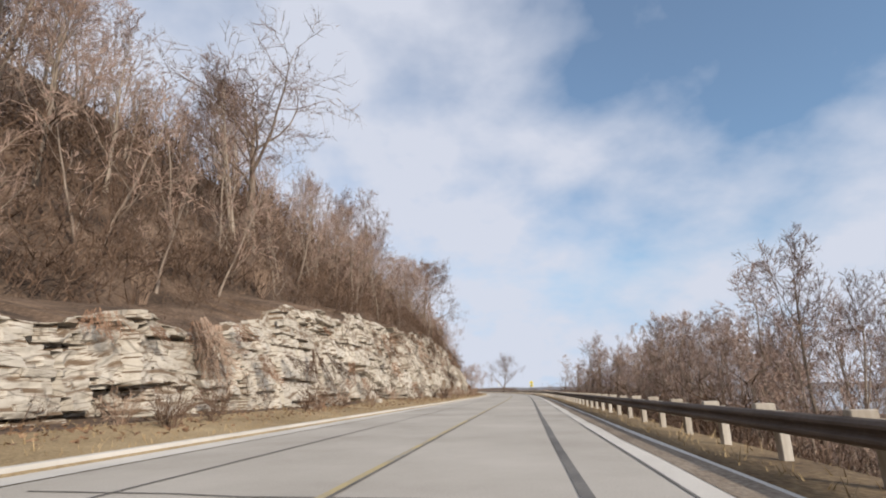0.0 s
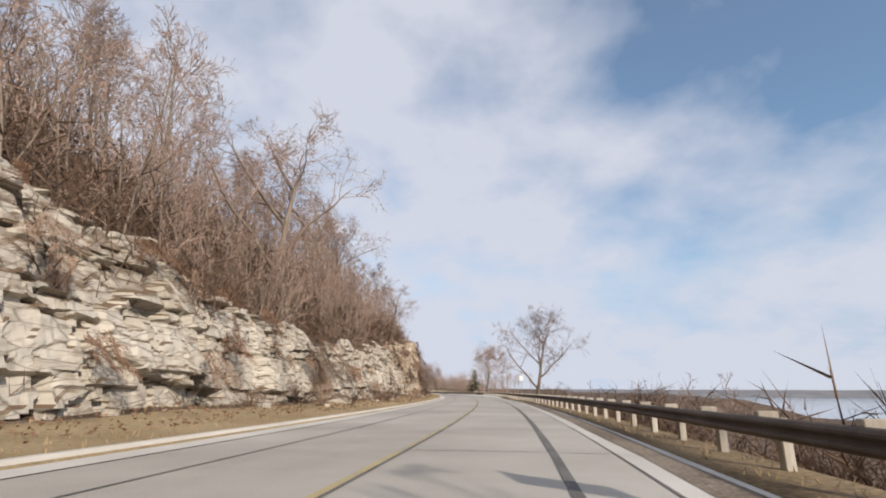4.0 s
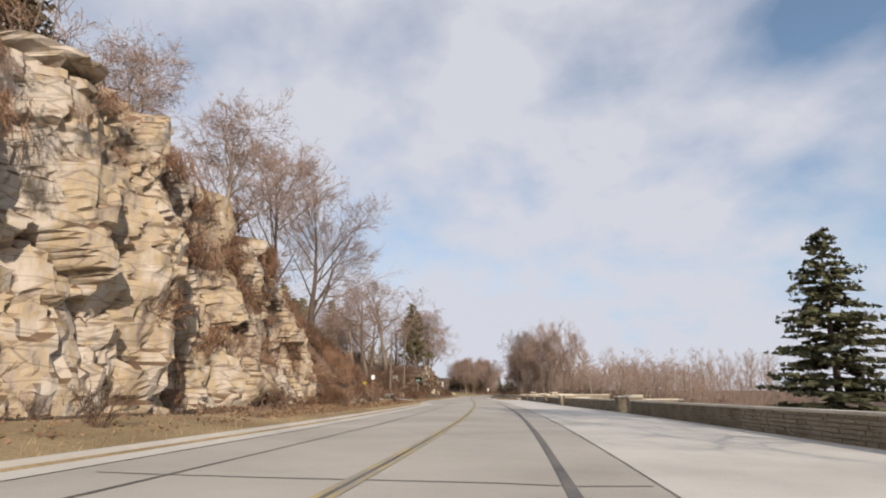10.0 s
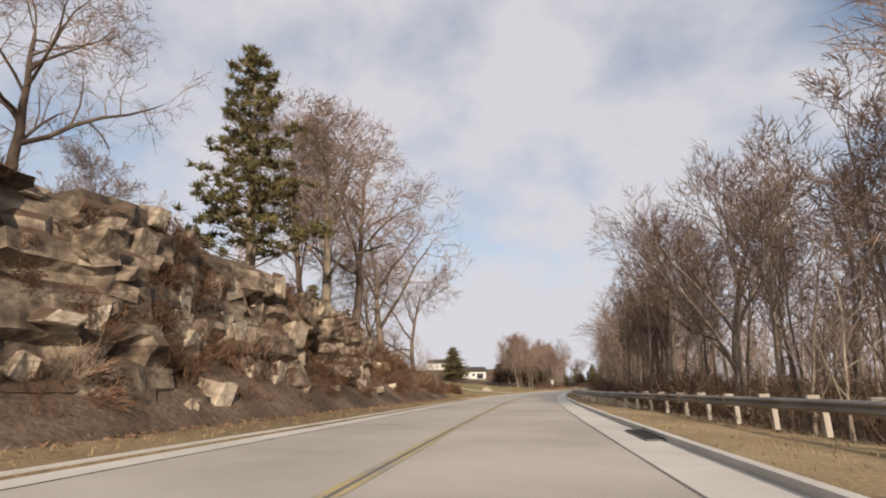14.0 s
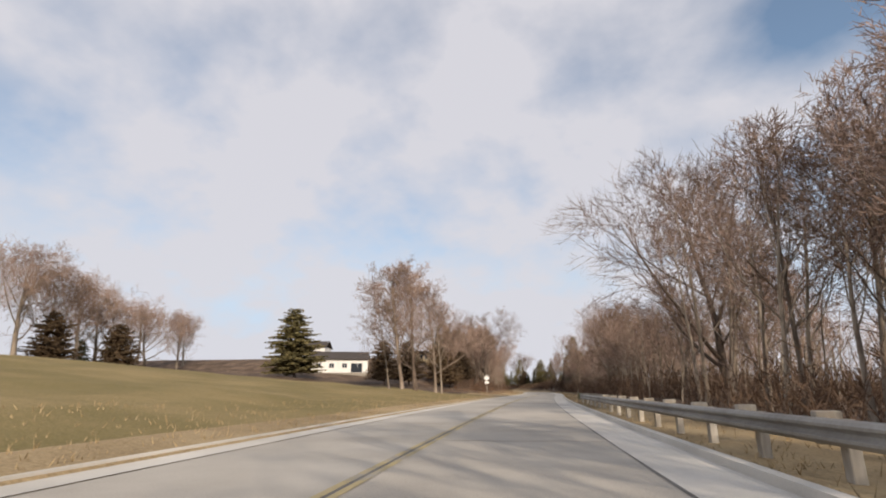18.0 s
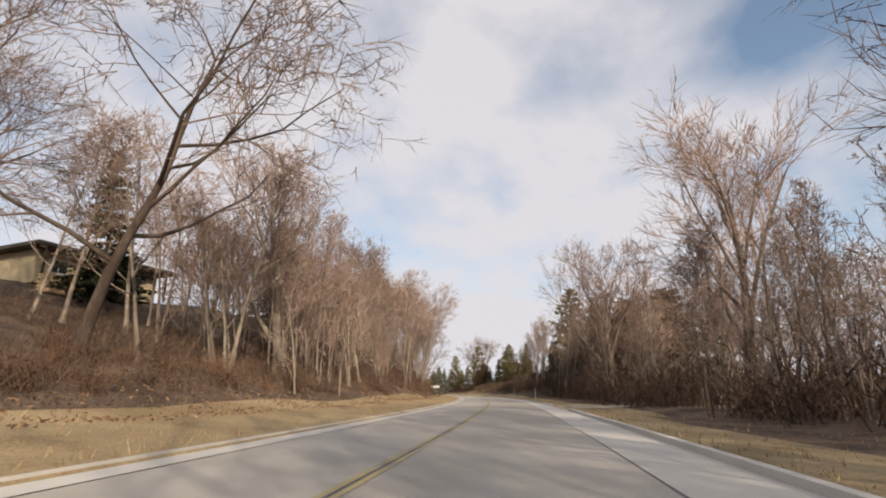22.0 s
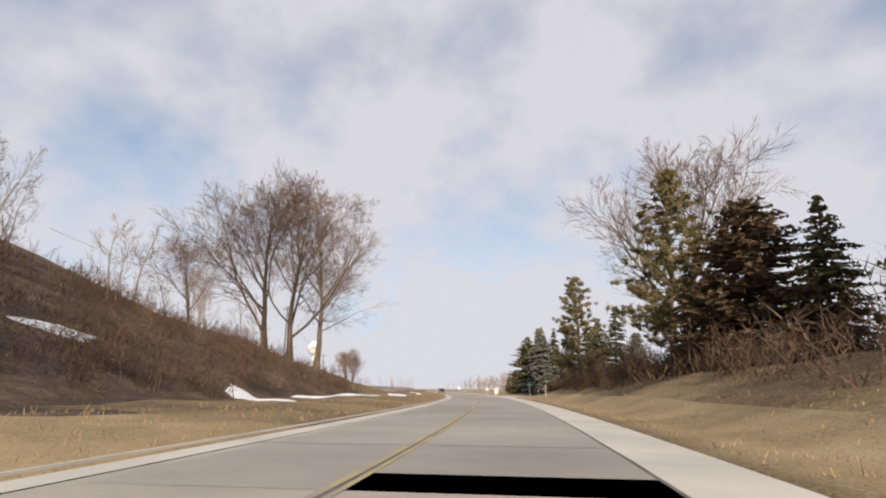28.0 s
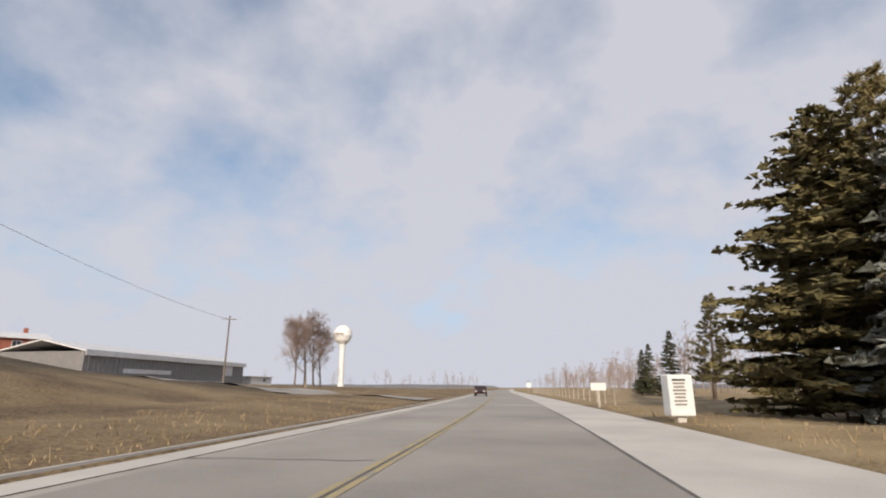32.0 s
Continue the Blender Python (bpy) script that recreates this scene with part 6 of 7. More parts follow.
bushes(TANGLE, 480, (462, 606), lambda s: (right_edge(s) + 6, right_edge(s) + 30), (0.7, 1.7), 457, "", "", mass=brush)
bushes(TANGLE, 330, (580, 632), lambda s: (right_edge(s) + 5.5, right_edge(s) + 15), (0.45, 0.8), 459, "", "", mass=brush)
bushes(TANGLE, 190, (600, 634), lambda s: (-13.2, -24), (0.7, 1.4), 462, "", "", mass=brush)
scatter(BUSHY, 60, (590, 634), lambda s: (-15, -26), (5, 9), 463, "", "", mass=far_wood, tilt=9)
bushes(TANGLE, 90, (560, 645), lambda s: (-11.2, -17), (0.4, 0.9), 460, "", "", mass=brush)
bushes(VINE + TANGLE[:2], 260, (668, 695), lambda s: (right_edge(s) + 5, right_edge(s) + 16), (0.35, 0.75), 480, "", "", mass=brush)
bushes(TANGLE, 420, (600, 696), lambda s: (right_edge(s) + 5.5, right_edge(s) + 20), (0.5, 1.15), 458, "", "", mass=brush)
for s, lat, hgt, mst, turn in ((489, 13.5, 16, 1, 10), (494.5, 15, 17, 2, 100), (501, 13.5, 17, 0, 190), (510, 15, 17, 1, 280), (530, 15, 19, 0, 300), (552, 13, 18, 1, 30)):
    plant(COTTON[mst], s, lat, hgt, turn, "large bare tree reaching over the roadside", "large roadside trees", "cottonwood_tree")
bushes(SHRUB, 90, (470, 690), lambda s: (right_edge(s) + 6.5, right_edge(s) + 14), (0.3, 0.75), 454, "brown brush beside the road", "roadside brush")
for s, lat, hgt, mst in ((600, 17.0, 9.5, SPRUCE[0]), (618.8, 16.8, 6.5, SPRUCE[1]), (622.2, 16.6, 12.0, SPRUCE[1]), (615, 19.5, 7.5, SPRUCE[0]), (626, 18.5, 8.0, CEDAR), (631, 17.0, 7.0, SPRUCE[0]), (636, 18.0, 8.5, BROAD), (641, 16.5, 11.0, SPRUCE[1]), (646.1, 18.5, 15.5, BROAD), (650, 16.0, 11.0, SPRUCE[0]), (655, 14.5, 8.5, SPRUCE[1]), (659, 13.5, 10.0, CEDAR), (664, 12.5, 8.0, SPRUCE[0]), (669, 16.5, 9.0, SPRUCE[1])):
    plant(mst, s, lat, hgt, s * 11, "roadside spruce with low boughs", "spruces beside the road", "spruce_tree")
for s, lat, hgt, mst in ((566, 16.0, 15, SPRUCE[1]), (573, 16.5, 16, DENSE), (580, 15.5, 15, SPRUCE[0]), (596.0, 16.5, 9.5, DENSE), (601.5, 19.5, 8.0, SPRUCE[0]), (603.5, 14.0, 4.5, SPRUCE[0]), (592, 21, 12, DENSE)):
    plant(mst, s, lat, hgt, s * 7, "tall dark spruce at the edge of the roadside wood", "roadside spruces", "spruce_tree")
for s, lat, hgt in ((560, 11.6, 14), (565.5, 11.2, 15), (570.5, 11.4, 15), (575, 11.3, 13), (587.5, 11.6, 14), (591.0, 12.6, 13), (594.0, 11.5, 14), (597.0, 12.5, 12), (601.0, 11.8, 12), (606.0, 12.6, 10), (610.5, 12.0, 9)):
    plant(SLIM[int(s) % 5], s, lat, hgt, s * 5, "slender bare tree in front of the spruces", "roadside wood")
plant(PINE[1], 591.5, 18.5, 21, 60, "tall dark pine at the edge of the roadside wood", name="pine_tree")
plant(PINE[1], 669, 13.5, 18, 0, "tall pine with open olive tufts", name="pine_tree")
plant(COTTON[0], 673, 17, 20, 30, "large bare tree behind the pine", name="cottonwood_tree")
plant(PINE[1], 698.0, 14.0, 18.5, 100, "tall white pine with spreading boughs", name="pine_tree", lean=0)
plant(SPRUCE[1], 699.5, 17.0, 12.0, 10, "olive spruce in front of the pine", name="spruce_tree")
plant(SPRUCE[0], 697.5, 19, 13.5, 50, "dark green spruce behind the pine", name="spruce_tree")
for s, lat, hgt, mst in ((723.4, 14.0, 13.0, SPRUCE[2]), (727.5, 18.0, 14.0, SPRUCE[1]), (725, 20.5, 11.0, SPRUCE[2]), (723, 25, 12.5, SPRUCE[2]), (716, 31, 12.5, SPRUCE[2]), (727.5, 12.0, 13.0, BROAD), (728.5, 15.0, 15.0, PINE[0]), (732, 17, 13.5, SPRUCE[1])):
    plant(mst, s, lat, hgt, s * 13, "dense blue-grey spruce beside the gravel drive" if mst is SPRUCE[2] else "dense olive conifer beside the gravel drive", "spruces by the drive", "spruce_tree")
for s, lat, hgt, mst in ((763, 16, 5.5, SPRUCE[0]), (750, 18, 9.5, PINE[0]), (752, 15, 6.5, SPRUCE[0]), (778, 22, 8, SPRUCE[0])):
    plant(mst, s, lat, hgt, s * 3, "dark conifer at the edge of the field", "conifers by the field", "spruce_tree")
scatter(LITE + BUSHY, 170, (742, 900), lambda s: (16, 46), (5.5, 8.5), 461, "", "", mass=far_wood)
# left bank at the end: cottonwoods and far trees
for s, lat, hgt, turn, over in ((703.5, -28.0, 26, 65, 1), (700.9, -31.6, 26, 110, 0), (699.4, -35.2, 25, 200, 0), (690, -42, 11, 40, -4)):
    plant(SPREAD[int(s) % 2], s, lat, hgt, turn, "large bare cottonwood on the grass bank", "cottonwoods", "cottonwood_tree", lean=over)
scatter(THICKET, 16, (652, 690), lambda s: (-26, -40), (6, 10), 471, "thin bare sapling on the bank", "saplings by the cottonwoods", "sapling")
bushes(TANGLE, 360, (628, 694), lambda s: (-18, -36), (0.5, 1.0), 472, "", "", mass=brush)
for s, lat, hgt, turn in ((783, -34.5, 13, 0), (785, -37, 12.5, 100), (781, -37, 12, 200), (786, -34.5, 11, 300)):
    plant((MAPLE[0], ROUND[0], MAPLE[1], MAPLE[2])[int(turn / 100)], s, lat, hgt, turn, "pale many-stemmed bare tree beside the drive", "trees by the drive")
scatter(LITE + BUSHY, 40, (860, 1090), lambda s: (-110, -14), (6, 10), 473, "", "", mass=far_wood)
scatter(LITE + BUSHY, 40, (860, 1090), lambda s: (14, 70), (6, 9), 474, "", "", mass=far_wood)
brush.make("brush", "dense leafless brown brush", "brush")
far_wood.make("woodland", "dense bare winter woodland", "woodland")


# ---- signs, posts and small road things ----
def sign_post(thing, high, mat=None, r=0.035):
    part("post", box(2 * r, 1.4 * r, high + 0.3, 0, 0.03, -0.3, 0.006), mat or M["steel"], thing)


def plate(outline, mat, parent, y=-0.01, name="panel", label=""):
    return part(name, prism(outline, 0.012), mat, parent, label) if y == 0 else moved(part(name, prism(outline, 0.012), mat, parent, label), y)


def moved(ob, y):
    ob.matrix_basis = Matrix.Translation((0, y, 0))
    return ob


def rect(w, h, z, x=0.0):
    return [(x - w / 2, z), (x + w / 2, z), (x + w / 2, z + h), (x - w / 2, z + h)]


def diamond(r, z):
    return [(0, z - r), (r, z), (0, z + r), (-r, z)]


# yellow side-road warning
y_sign = empty("warning_sign", at(108.6, 4.75, 0.0, -4), "yellow diamond road sign with a black side-road symbol and plaque", "road sign")
sign_post(y_sign, 3.4)
d = plate(diamond(0.54, 2.85), M["sign_yellow"], y_sign, -0.02)
part("symbol", box(0.09, 0.012, 0.60, 0.05, -0.032, 2.55), M["sign_black"], d, "black upright bar")
part("symbol", box(0.26, 0.012, 0.09, -0.10, -0.032, 2.80), M["sign_black"], d, "black side bar")
p = plate(rect(1.05, 0.40, 1.90), M["sign_yellow"], y_sign, -0.02, "plaque")
for k in range(4):
    part("letter_bar", box(0.11, 0.01, 0.18, -0.27 + 0.18 * k, -0.032, 2.01), M["sign_black"], p)
# small white board far along the rail
w_sign = empty("road_sign", at(171, 5.6, 0.0, 0), "small white road sign behind the guard rail", "road sign")
sign_post(w_sign, 3.5)
plate(rect(0.6, 0.75, 2.75), M["sign_white"], w_sign, -0.02)
# street name sign at the side road
g_sign = empty("street_sign", at(316.0, -11.2, ground_z(316, -11.2), 10), "green street name sign on a thin pale post", "street sign")
sign_post(g_sign, 2.5, M["post"], 0.03)
n1 = plate(rect(0.62, 0.17, 2.18), M["sign_green"], g_sign, -0.02, "name_plate")
for k in range(3):
    part("letter_bar", box(0.11, 0.008, 0.07, -0.16 + 0.15 * k, -0.03, 2.23), M["sign_white"], n1)
part("name_plate", box(0.012, 0.62, 0.17, 0.0, 0.0, 2.38), M["sign_green"], g_sign)
# small signs by the side road
b_sign = empty("road_sign", at(307.8, -17.0, ground_z(307.8, -17.0), 10), "pale blue-white sign on a grey post", "road sign")
sign_post(b_sign, 2.3)
plate(rect(0.5, 0.62, 1.6), M["sign_white"], b_sign, -0.02)
yb = empty("yard_sign", at(308.6, -18.5, ground_z(308.6, -18.5), 10), "small yellow board low on two stakes", "sign")
plate(rect(0.7, 0.5, 0.3), M["sign_yellow"], yb, -0.01)
for x in (-0.25, 0.25):
    part("stake", box(0.03, 0.03, 0.6, x, 0.02, -0.1), M["post"], yb)
board = empty("notice_board", at(318.5, -15.5, ground_z(318.5, -15.5), 12), "grey square board on two posts at the foot of the knoll", "sign")
plate(rect(0.7, 0.6, 0.5), M["steel"], board, -0.02)
for x in (-0.38, 0.38):
    part("post", box(0.07, 0.07, 1.4, x, 0.05, -0.2, 0.01), M["post"], board)
# diamond with a plate under it, seen from behind, on the left verge
s40 = empty("road_sign", at(492.6, -12.0, ground_z(492.6, -12.0), 4), "silver back of a diamond road sign with a plate below", "road sign")
sign_post(s40, 3.1, M["post"], 0.05)
plate(diamond(0.62, 2.95), M["sign_white"], s40, -0.03)
plate(rect(0.95, 0.45, 1.82), M["sign_white"], s40, -0.03, "plaque")
# double board past the big trees
s26 = empty("road_sign", at(616.8, -10.6, ground_z(616.8, -10.6), 6), "two white boards side by side on one wooden post", "road sign")
sign_post(s26, 2.75, M["post"], 0.055)
for x in (-0.55, 0.55):
    b = plate(rect(0.98, 0.58, 2.05, x), M["sign_white"], s26, -0.04, "board")
    for q, (wd, z) in enumerate(((0.7, 2.44), (0.62, 2.32), (0.5, 2.2))):
        part("letter_bar", box(wd, 0.008, 0.05, x, -0.052, z), M["steel"], b)
for s, lat, hgt in ((566, 5.6, 1.5), (589, 5.6, 1.5), (684.8, 5.9, 1.25), (696.5, 7.2, 1.1), (470, 5.2, 1.0)):
    mk = empty("marker_post", at(s, lat, ground_z(s, lat)), "slim pale marker post in the verge", "post", "marker posts")
    part("stake", box(0.09, 0.06, hgt + 0.3, 0, 0, -0.3, 0.008), M["post"], mk)
    part("cap", box(0.14, 0.09, 0.07, 0, 0, hgt, 0.012), M["sign_white"], mk)
# green street sign at the gravel drive
g2 = empty("street_sign", at(709.6, 8.6, ground_z(709.6, 8.6), 12), "green street name signs crossed on a white post", "street sign")
sign_post(g2, 2.35, M["sign_white"], 0.03)
n1 = plate(rect(0.95, 0.20, 2.02), M["sign_green"], g2, -0.02, "name_plate")
for k in range(4):
    part("letter_bar", box(0.13, 0.008, 0.08, -0.27 + 0.18 * k, -0.03, 2.08), M["sign_white"], n1)
part("name_plate", box(0.012, 0.6, 0.17, 0, 0.0, 2.25), M["sign_green"], g2)
purple = empty("yard_sign", at(716, 17.5, ground_z(716, 17.5), 10), "small dark violet board on short legs", "sign")
plate(rect(0.7, 0.6, 0.35), M["glass"], purple, -0.01)
for x in (-0.3, 0.3):
    part("leg", box(0.04, 0.04, 0.7, x, 0.02, -0.15), M["post"], purple)
# white cabinet sign on a stub, and a board beyond it
cab = empty("cabinet_sign", at(724.6, 4.9, 0.0, 10), "white upright box sign on a short concrete stub", "sign")
part("stub", box(0.30, 0.22, 0.45, 0, 0, -0.15, 0.02), M["pale"], cab)
cb = part("cabinet", box(0.78, 0.5, 1.25, 0, 0, 0.24, 0.03), M["sign_white"], cab)
for k in range(8):
    part("letter_bar", box(0.42 - 0.04 * (k % 3), 0.008, 0.055, -0.06, -0.256, 1.30 - k * 0.105), M["sign_black"] if k < 1 else M["steel"], cb)
bd = empty("road_sign", at(735.0, 4.6, 0.0, 4), "white board on a wooden post beside the shoulder", "road sign")
sign_post(bd, 1.2, M["post"], 0.06)
plate(rect(0.85, 0.42, 0.95), M["sign_white"], bd, -0.05, "board")
b2s = empty("road_sign", at(800, 5.0, 0.0, 0), "small white board far along the shoulder", "road sign")
sign_post(b2s, 2.0, M["post"], 0.05)
plate(rect(0.9, 0.9, 1.2), M["sign_white"], b2s, -0.05, "board")
fence = empty("stake_fence", pose(0, 0, 0), "row of pale wooden stakes along the field", "fence")
for k in range(26):
    s = 738 + k * 2.6
    part("stake", box(0.08, 0.08, 1.2, 0, 0, -0.2, 0.01), M["post"], fence).matrix_basis = at(s, 6.2, 0, 0)

# storm drain in the right kerb
drain = empty("storm_drain", at(337.2, 2.62, 0.0), "dark iron storm drain in the kerb", "drain")
part("grate_frame", box(0.55, 2.6, 0.03, 0.0, 0, 0.002, 0.005), M["tar"], drain)
for k in range(12):
    part("bar", box(0.48, 0.06, 0.03, 0.0, -1.1 + k * 0.2, 0.03, 0.006), M["wire"], drain)
# culvert mouth and stones by the side road
cul = empty("culvert", at(287.5, -10.4, ground_z(287.5, -10.4) + 0.12, 35), "pale concrete culvert pipe end in the bank", "pipe")
bm = bmesh.new()
for r0, r1 in ((0.36, 0.27),):
    vs = [[bm.verts.new((r * math.cos(a), y, 0.2 + r * math.sin(a))) for a in np.linspace(0, 6.283, 20, endpoint=False)] for r, y in ((r0, -0.5), (r0, 0.9), (r1, -0.5), (r1, 0.9))]
    for i in range(20):
        j = (i + 1) % 20
        bm.faces.new((vs[0][i], vs[0][j], vs[1][j], vs[1][i]))
        bm.faces.new((vs[2][j], vs[2][i], vs[3][i], vs[3][j]))
        bm.faces.new((vs[0][j], vs[0][i], vs[2][i], vs[2][j]))
part("pipe", bm, M["mortar"], cul)
# sand heap and stump by the lawn
def heap(name, s, lat, r, h, mat, label, cat):
    rng = random.Random(int(s))
    bm = bmesh.new()
    bmesh.ops.create_cone(bm, cap_ends=True, segments=22, radius1=r, radius2=0.12 * r, depth=h)
    bmesh.ops.subdivide_edges(bm, edges=bm.edges[:], cuts=2, use_grid_fill=True)
    for v in bm.verts:
        v.co += Vector([rng.uniform(-0.05, 0.05) * r for _ in range(3)])
        v.co.z += h / 2 - 0.15
    me = bpy.data.meshes.new(name)
    bm.to_mesh(me)
    bm.free()
    me.materials.append(mat)
    ob = new(name, me)
    ob.matrix_basis = at(s, lat, ground_z(s, lat))
    tagged(ob, label, cat)


heap("sand_pile", 411.5, -14.2, 1.5, 0.8, M["sand"], "pale heap of sand on the verge", "sand heap")
heap("tree_stump", 406.8, -14.0, 0.55, 0.55, M["bark"], "weathered tree stump on sandy ground", "stump")
apron("drive", 399, 408, -6.4, -30, M["sand"], "sandy track onto the lawn", 0.05, 0.0)

# ---- snow left in the shade ----
def snow(s, lat, ls, ll, seed):
    """A thin uneven sheet of old snow lying on the ground."""
    rng = random.Random(seed)
    n, rings = 26, 5
    wob = [rng.uniform(0.6, 1.25) for _ in range(n)]
    wob = [(wob[i - 1] + wob[i] + wob[(i + 1) % n]) / 3 for i in range(n)]
    vs, fs = [], []
    for q in range(rings):
        k = 1 - q / rings
        for i in range(n):
            a = 6.283 * i / n
            ss, l = s + ls * k * wob[i] * math.cos(a), lat + ll * k * wob[i] * math.sin(a)
            vs.append(spot(ss, l, ground_z(ss, l) + (-0.03 if q == 0 else 0.05 + 0.05 * (1 - k) + rng.uniform(0, 0.025))))
    vs.append(spot(s, lat, ground_z(s, lat) + 0.11))
    for q in range(rings - 1):
        for i in range(n):
            j = (i + 1) % n
            fs.append((q * n + i, q * n + j, (q + 1) * n + j, (q + 1) * n + i))
    fs += [((rings - 1) * n + i, (rings - 1) * n + (i + 1) % n, len(vs) - 1) for i in range(n)]
    ob = new("snow_patch", mesh_from("snow_patch", vs, fs, M["snow"], None, True))
    tagged(ob, "thin patch of old snow on brown grass", "snow", "snow patches")


for k, (s, lat, ls, ll) in enumerate(((669, -15, 3.0, 3.5), (676, -13.5, 4.5, 1.6), (663, -17, 1.5, 2.5), (684, -11.6, 4.6, 1.3), (690, -13.6, 3.0, 1.2), (701, -11.4, 1.3, 1.0), (697, -10.5, 2.0, 0.5), (577, -19.5, 2.0, 0.6), (583.5, -19.8, 1.5, 0.6), (588.5, -24.6, 2.2, 1.1), (560, -18.5, 1.2, 0.8), (565, -20, 1.0, 0.6), (590.6, -20.7, 1.3, 1.4), (606, -19, 1.2, 0.8), (655, -24.5, 2.5, 0.8), (622, -12.2, 1.6, 0.3), (640, -11.0, 3.0, 0.35))):
    snow(s, lat, ls, ll, 700 + k)


# ---- buildings ----
def window(parent, x, y, z, w, h, side="y", frame=None):
    """A window set on a wall that faces -y or +x/-x."""
    turn = {"y": 0, "x": 90, "-x": -90}[side]
    m = Matrix.Translation((x, y, z)) @ Matrix.Rotation(radians(turn), 4, "Z")
    f = part("window", prism(rect(w + 0.16, h + 0.16, -0.08), 0.06), frame or M["white_wood"], parent)
    f.matrix_basis = m
    g = part("pane", prism(rect(w, h, 0), 0.02), M["glass"], f)
    g.matrix_basis = Matrix.Translation((0, -0.035, 0))
    b = part("bar", box(0.05, 0.03, h, 0, -0.045, 0), frame or M["white_wood"], f)
    return f


def boards(thing, w, d, h, mat, z=0.0, step=0.22):
    """Walls as lapped boards: a body with thin proud courses."""
    body = part("wall", box(w, d, h, 0, 0, z), mat, thing)
    k, e = 0, 0.018
    c = [(-w / 2 - e, -d / 2 - e), (w / 2 + e, -d / 2 - e), (w / 2 + e, d / 2 + e), (-w / 2 - e, d / 2 + e)]
    while k * step < h - 0.05:
        z0, z1 = z + k * step + 0.01, z + min((k + 1) * step, h) - 0.012
        vs = [(x, y, z0) for x, y in c] + [(x * 0.999, y * 0.999, z1) for x, y in c]
        part("board", mesh_from("board", vs, [(i, (i + 1) % 4, 4 + (i + 1) % 4, 4 + i) for i in range(4)], mat), None, body)
        k += 1
    return body


def gable(thing, w, d, h, rise, mat, over=0.5, thick=0.14, z=0.0):
    """A pitched roof whose ridge runs along x, with eaves; and gable ends."""
    half = d / 2 + over
    out = [(-half, h - over * rise / (d / 2)), (0, h + rise), (half, h - over * rise / (d / 2)), (half, h - over * rise / (d / 2) + thick), (0, h + rise + thick), (-half, h - over * rise / (d / 2) + thick)]
    bm = prism([(x, zz + z) for x, zz in out], w + 2 * over)
    bmesh.ops.rotate(bm, cent=(0, 0, 0), matrix=Matrix.Rotation(radians(90), 3, "Z"), verts=bm.verts)
    return part("roof", bm, mat, thing)


# brown house with a white-railed deck over the bank
hs = empty("house", at(295.3, -29.0, 4.7, 94), "dark brown timber house with a white-railed deck on a bank", "house")
part("foundation", box(13.5, 7.0, 2.9, 0, 0, -2.2), M["mortar"], hs)
boards(hs, 13.6, 7.2, 3.5, M["brown_wood"], 1.0)
gable(hs, 13.6, 7.2, 4.5, 1.1, M["dark_roof"], 0.9)
for x in (-5.3, -3.2, -1.0, 1.2, 3.6, 5.5):
    window(hs, x, -3.64, 3.0, 1.0, 0.75)
part("door", box(1.8, 0.08, 2.0, 3.0, -3.64, 1.02, 0.01), M["glass"], hs, "glazed sliding door")
part("deck", box(14.2, 2.2, 0.18, -0.2, -4.75, 0.85, 0.02), M["brown_wood"], hs)
part("top_rail", box(14.2, 0.12, 0.08, -0.2, -5.8, 1.95, 0.01), M["white_wood"], hs, "white handrail")
bal = bpy.data.meshes.new("baluster")
bm = box(0.07, 0.05, 1.0, 0, 0, 0, 0.006)
bm.to_mesh(bal)
bm.free()
bal.materials.append(M["white_wood"])
for k in range(56):
    o = new("baluster", bal)
    o.parent = hs
    o.matrix_basis = Matrix.Translation((-7.2 + k * 0.25, -5.8, 0.98))
for x in (-7.1, -4.0, -0.8, 2.4, 5.6, 6.8):
    part("deck_post", box(0.18, 0.18, 4.6, x, -5.75, -3.6, 0.02), M["pole_wood"], hs)
part("stone_base", box(10, 1.2, 2.2, -2, -4.2, -2.3, 0.1), M["ochre"], hs, "rough stone below the deck")

# low tan building and grey garage by the side road
tb = empty("garage", at(314, -36, ground_z(314, -36) - 0.3, 70), "low tan block building behind the side road", "building")
boards(tb, 7.5, 5.0, 2.3, M["tan_wall"], 0, 0.4)
gable(tb, 7.5, 5.0, 2.3, 0.5, M["dark_roof"], 0.4)
part("door", box(1.0, 0.08, 1.9, 1.5, -2.53, 0.02), M["brown_wood"], tb)
gg = empty("house", at(305, -42, ground_z(305, -42) - 0.3, 80), "low grey house with flat white-edged roofs", "house")
boards(gg, 12, 7.0, 2.7, M["grey_siding"], 0, 0.3)
part("roof", box(13, 8.0, 0.25, 0, 0, 2.7, 0.02), M["white_roof"], gg)
for x in (-4, -1, 3):
    window(gg, x, -3.54, 1.1, 1.3, 0.9)
ck = empty("cabin", at(345, -34, ground_z(345, -34), 30), "dark low cabin with a shallow roof among the oaks", "cabin")
boards(ck, 9, 5, 2.2, M["brown_wood"])
gable(ck, 9, 5, 2.2, 0.7, M["dark_roof"], 0.7)
for x in (-2.5, 0, 2.5):
    window(ck, x, -2.54, 0.9, 0.9, 0.8)

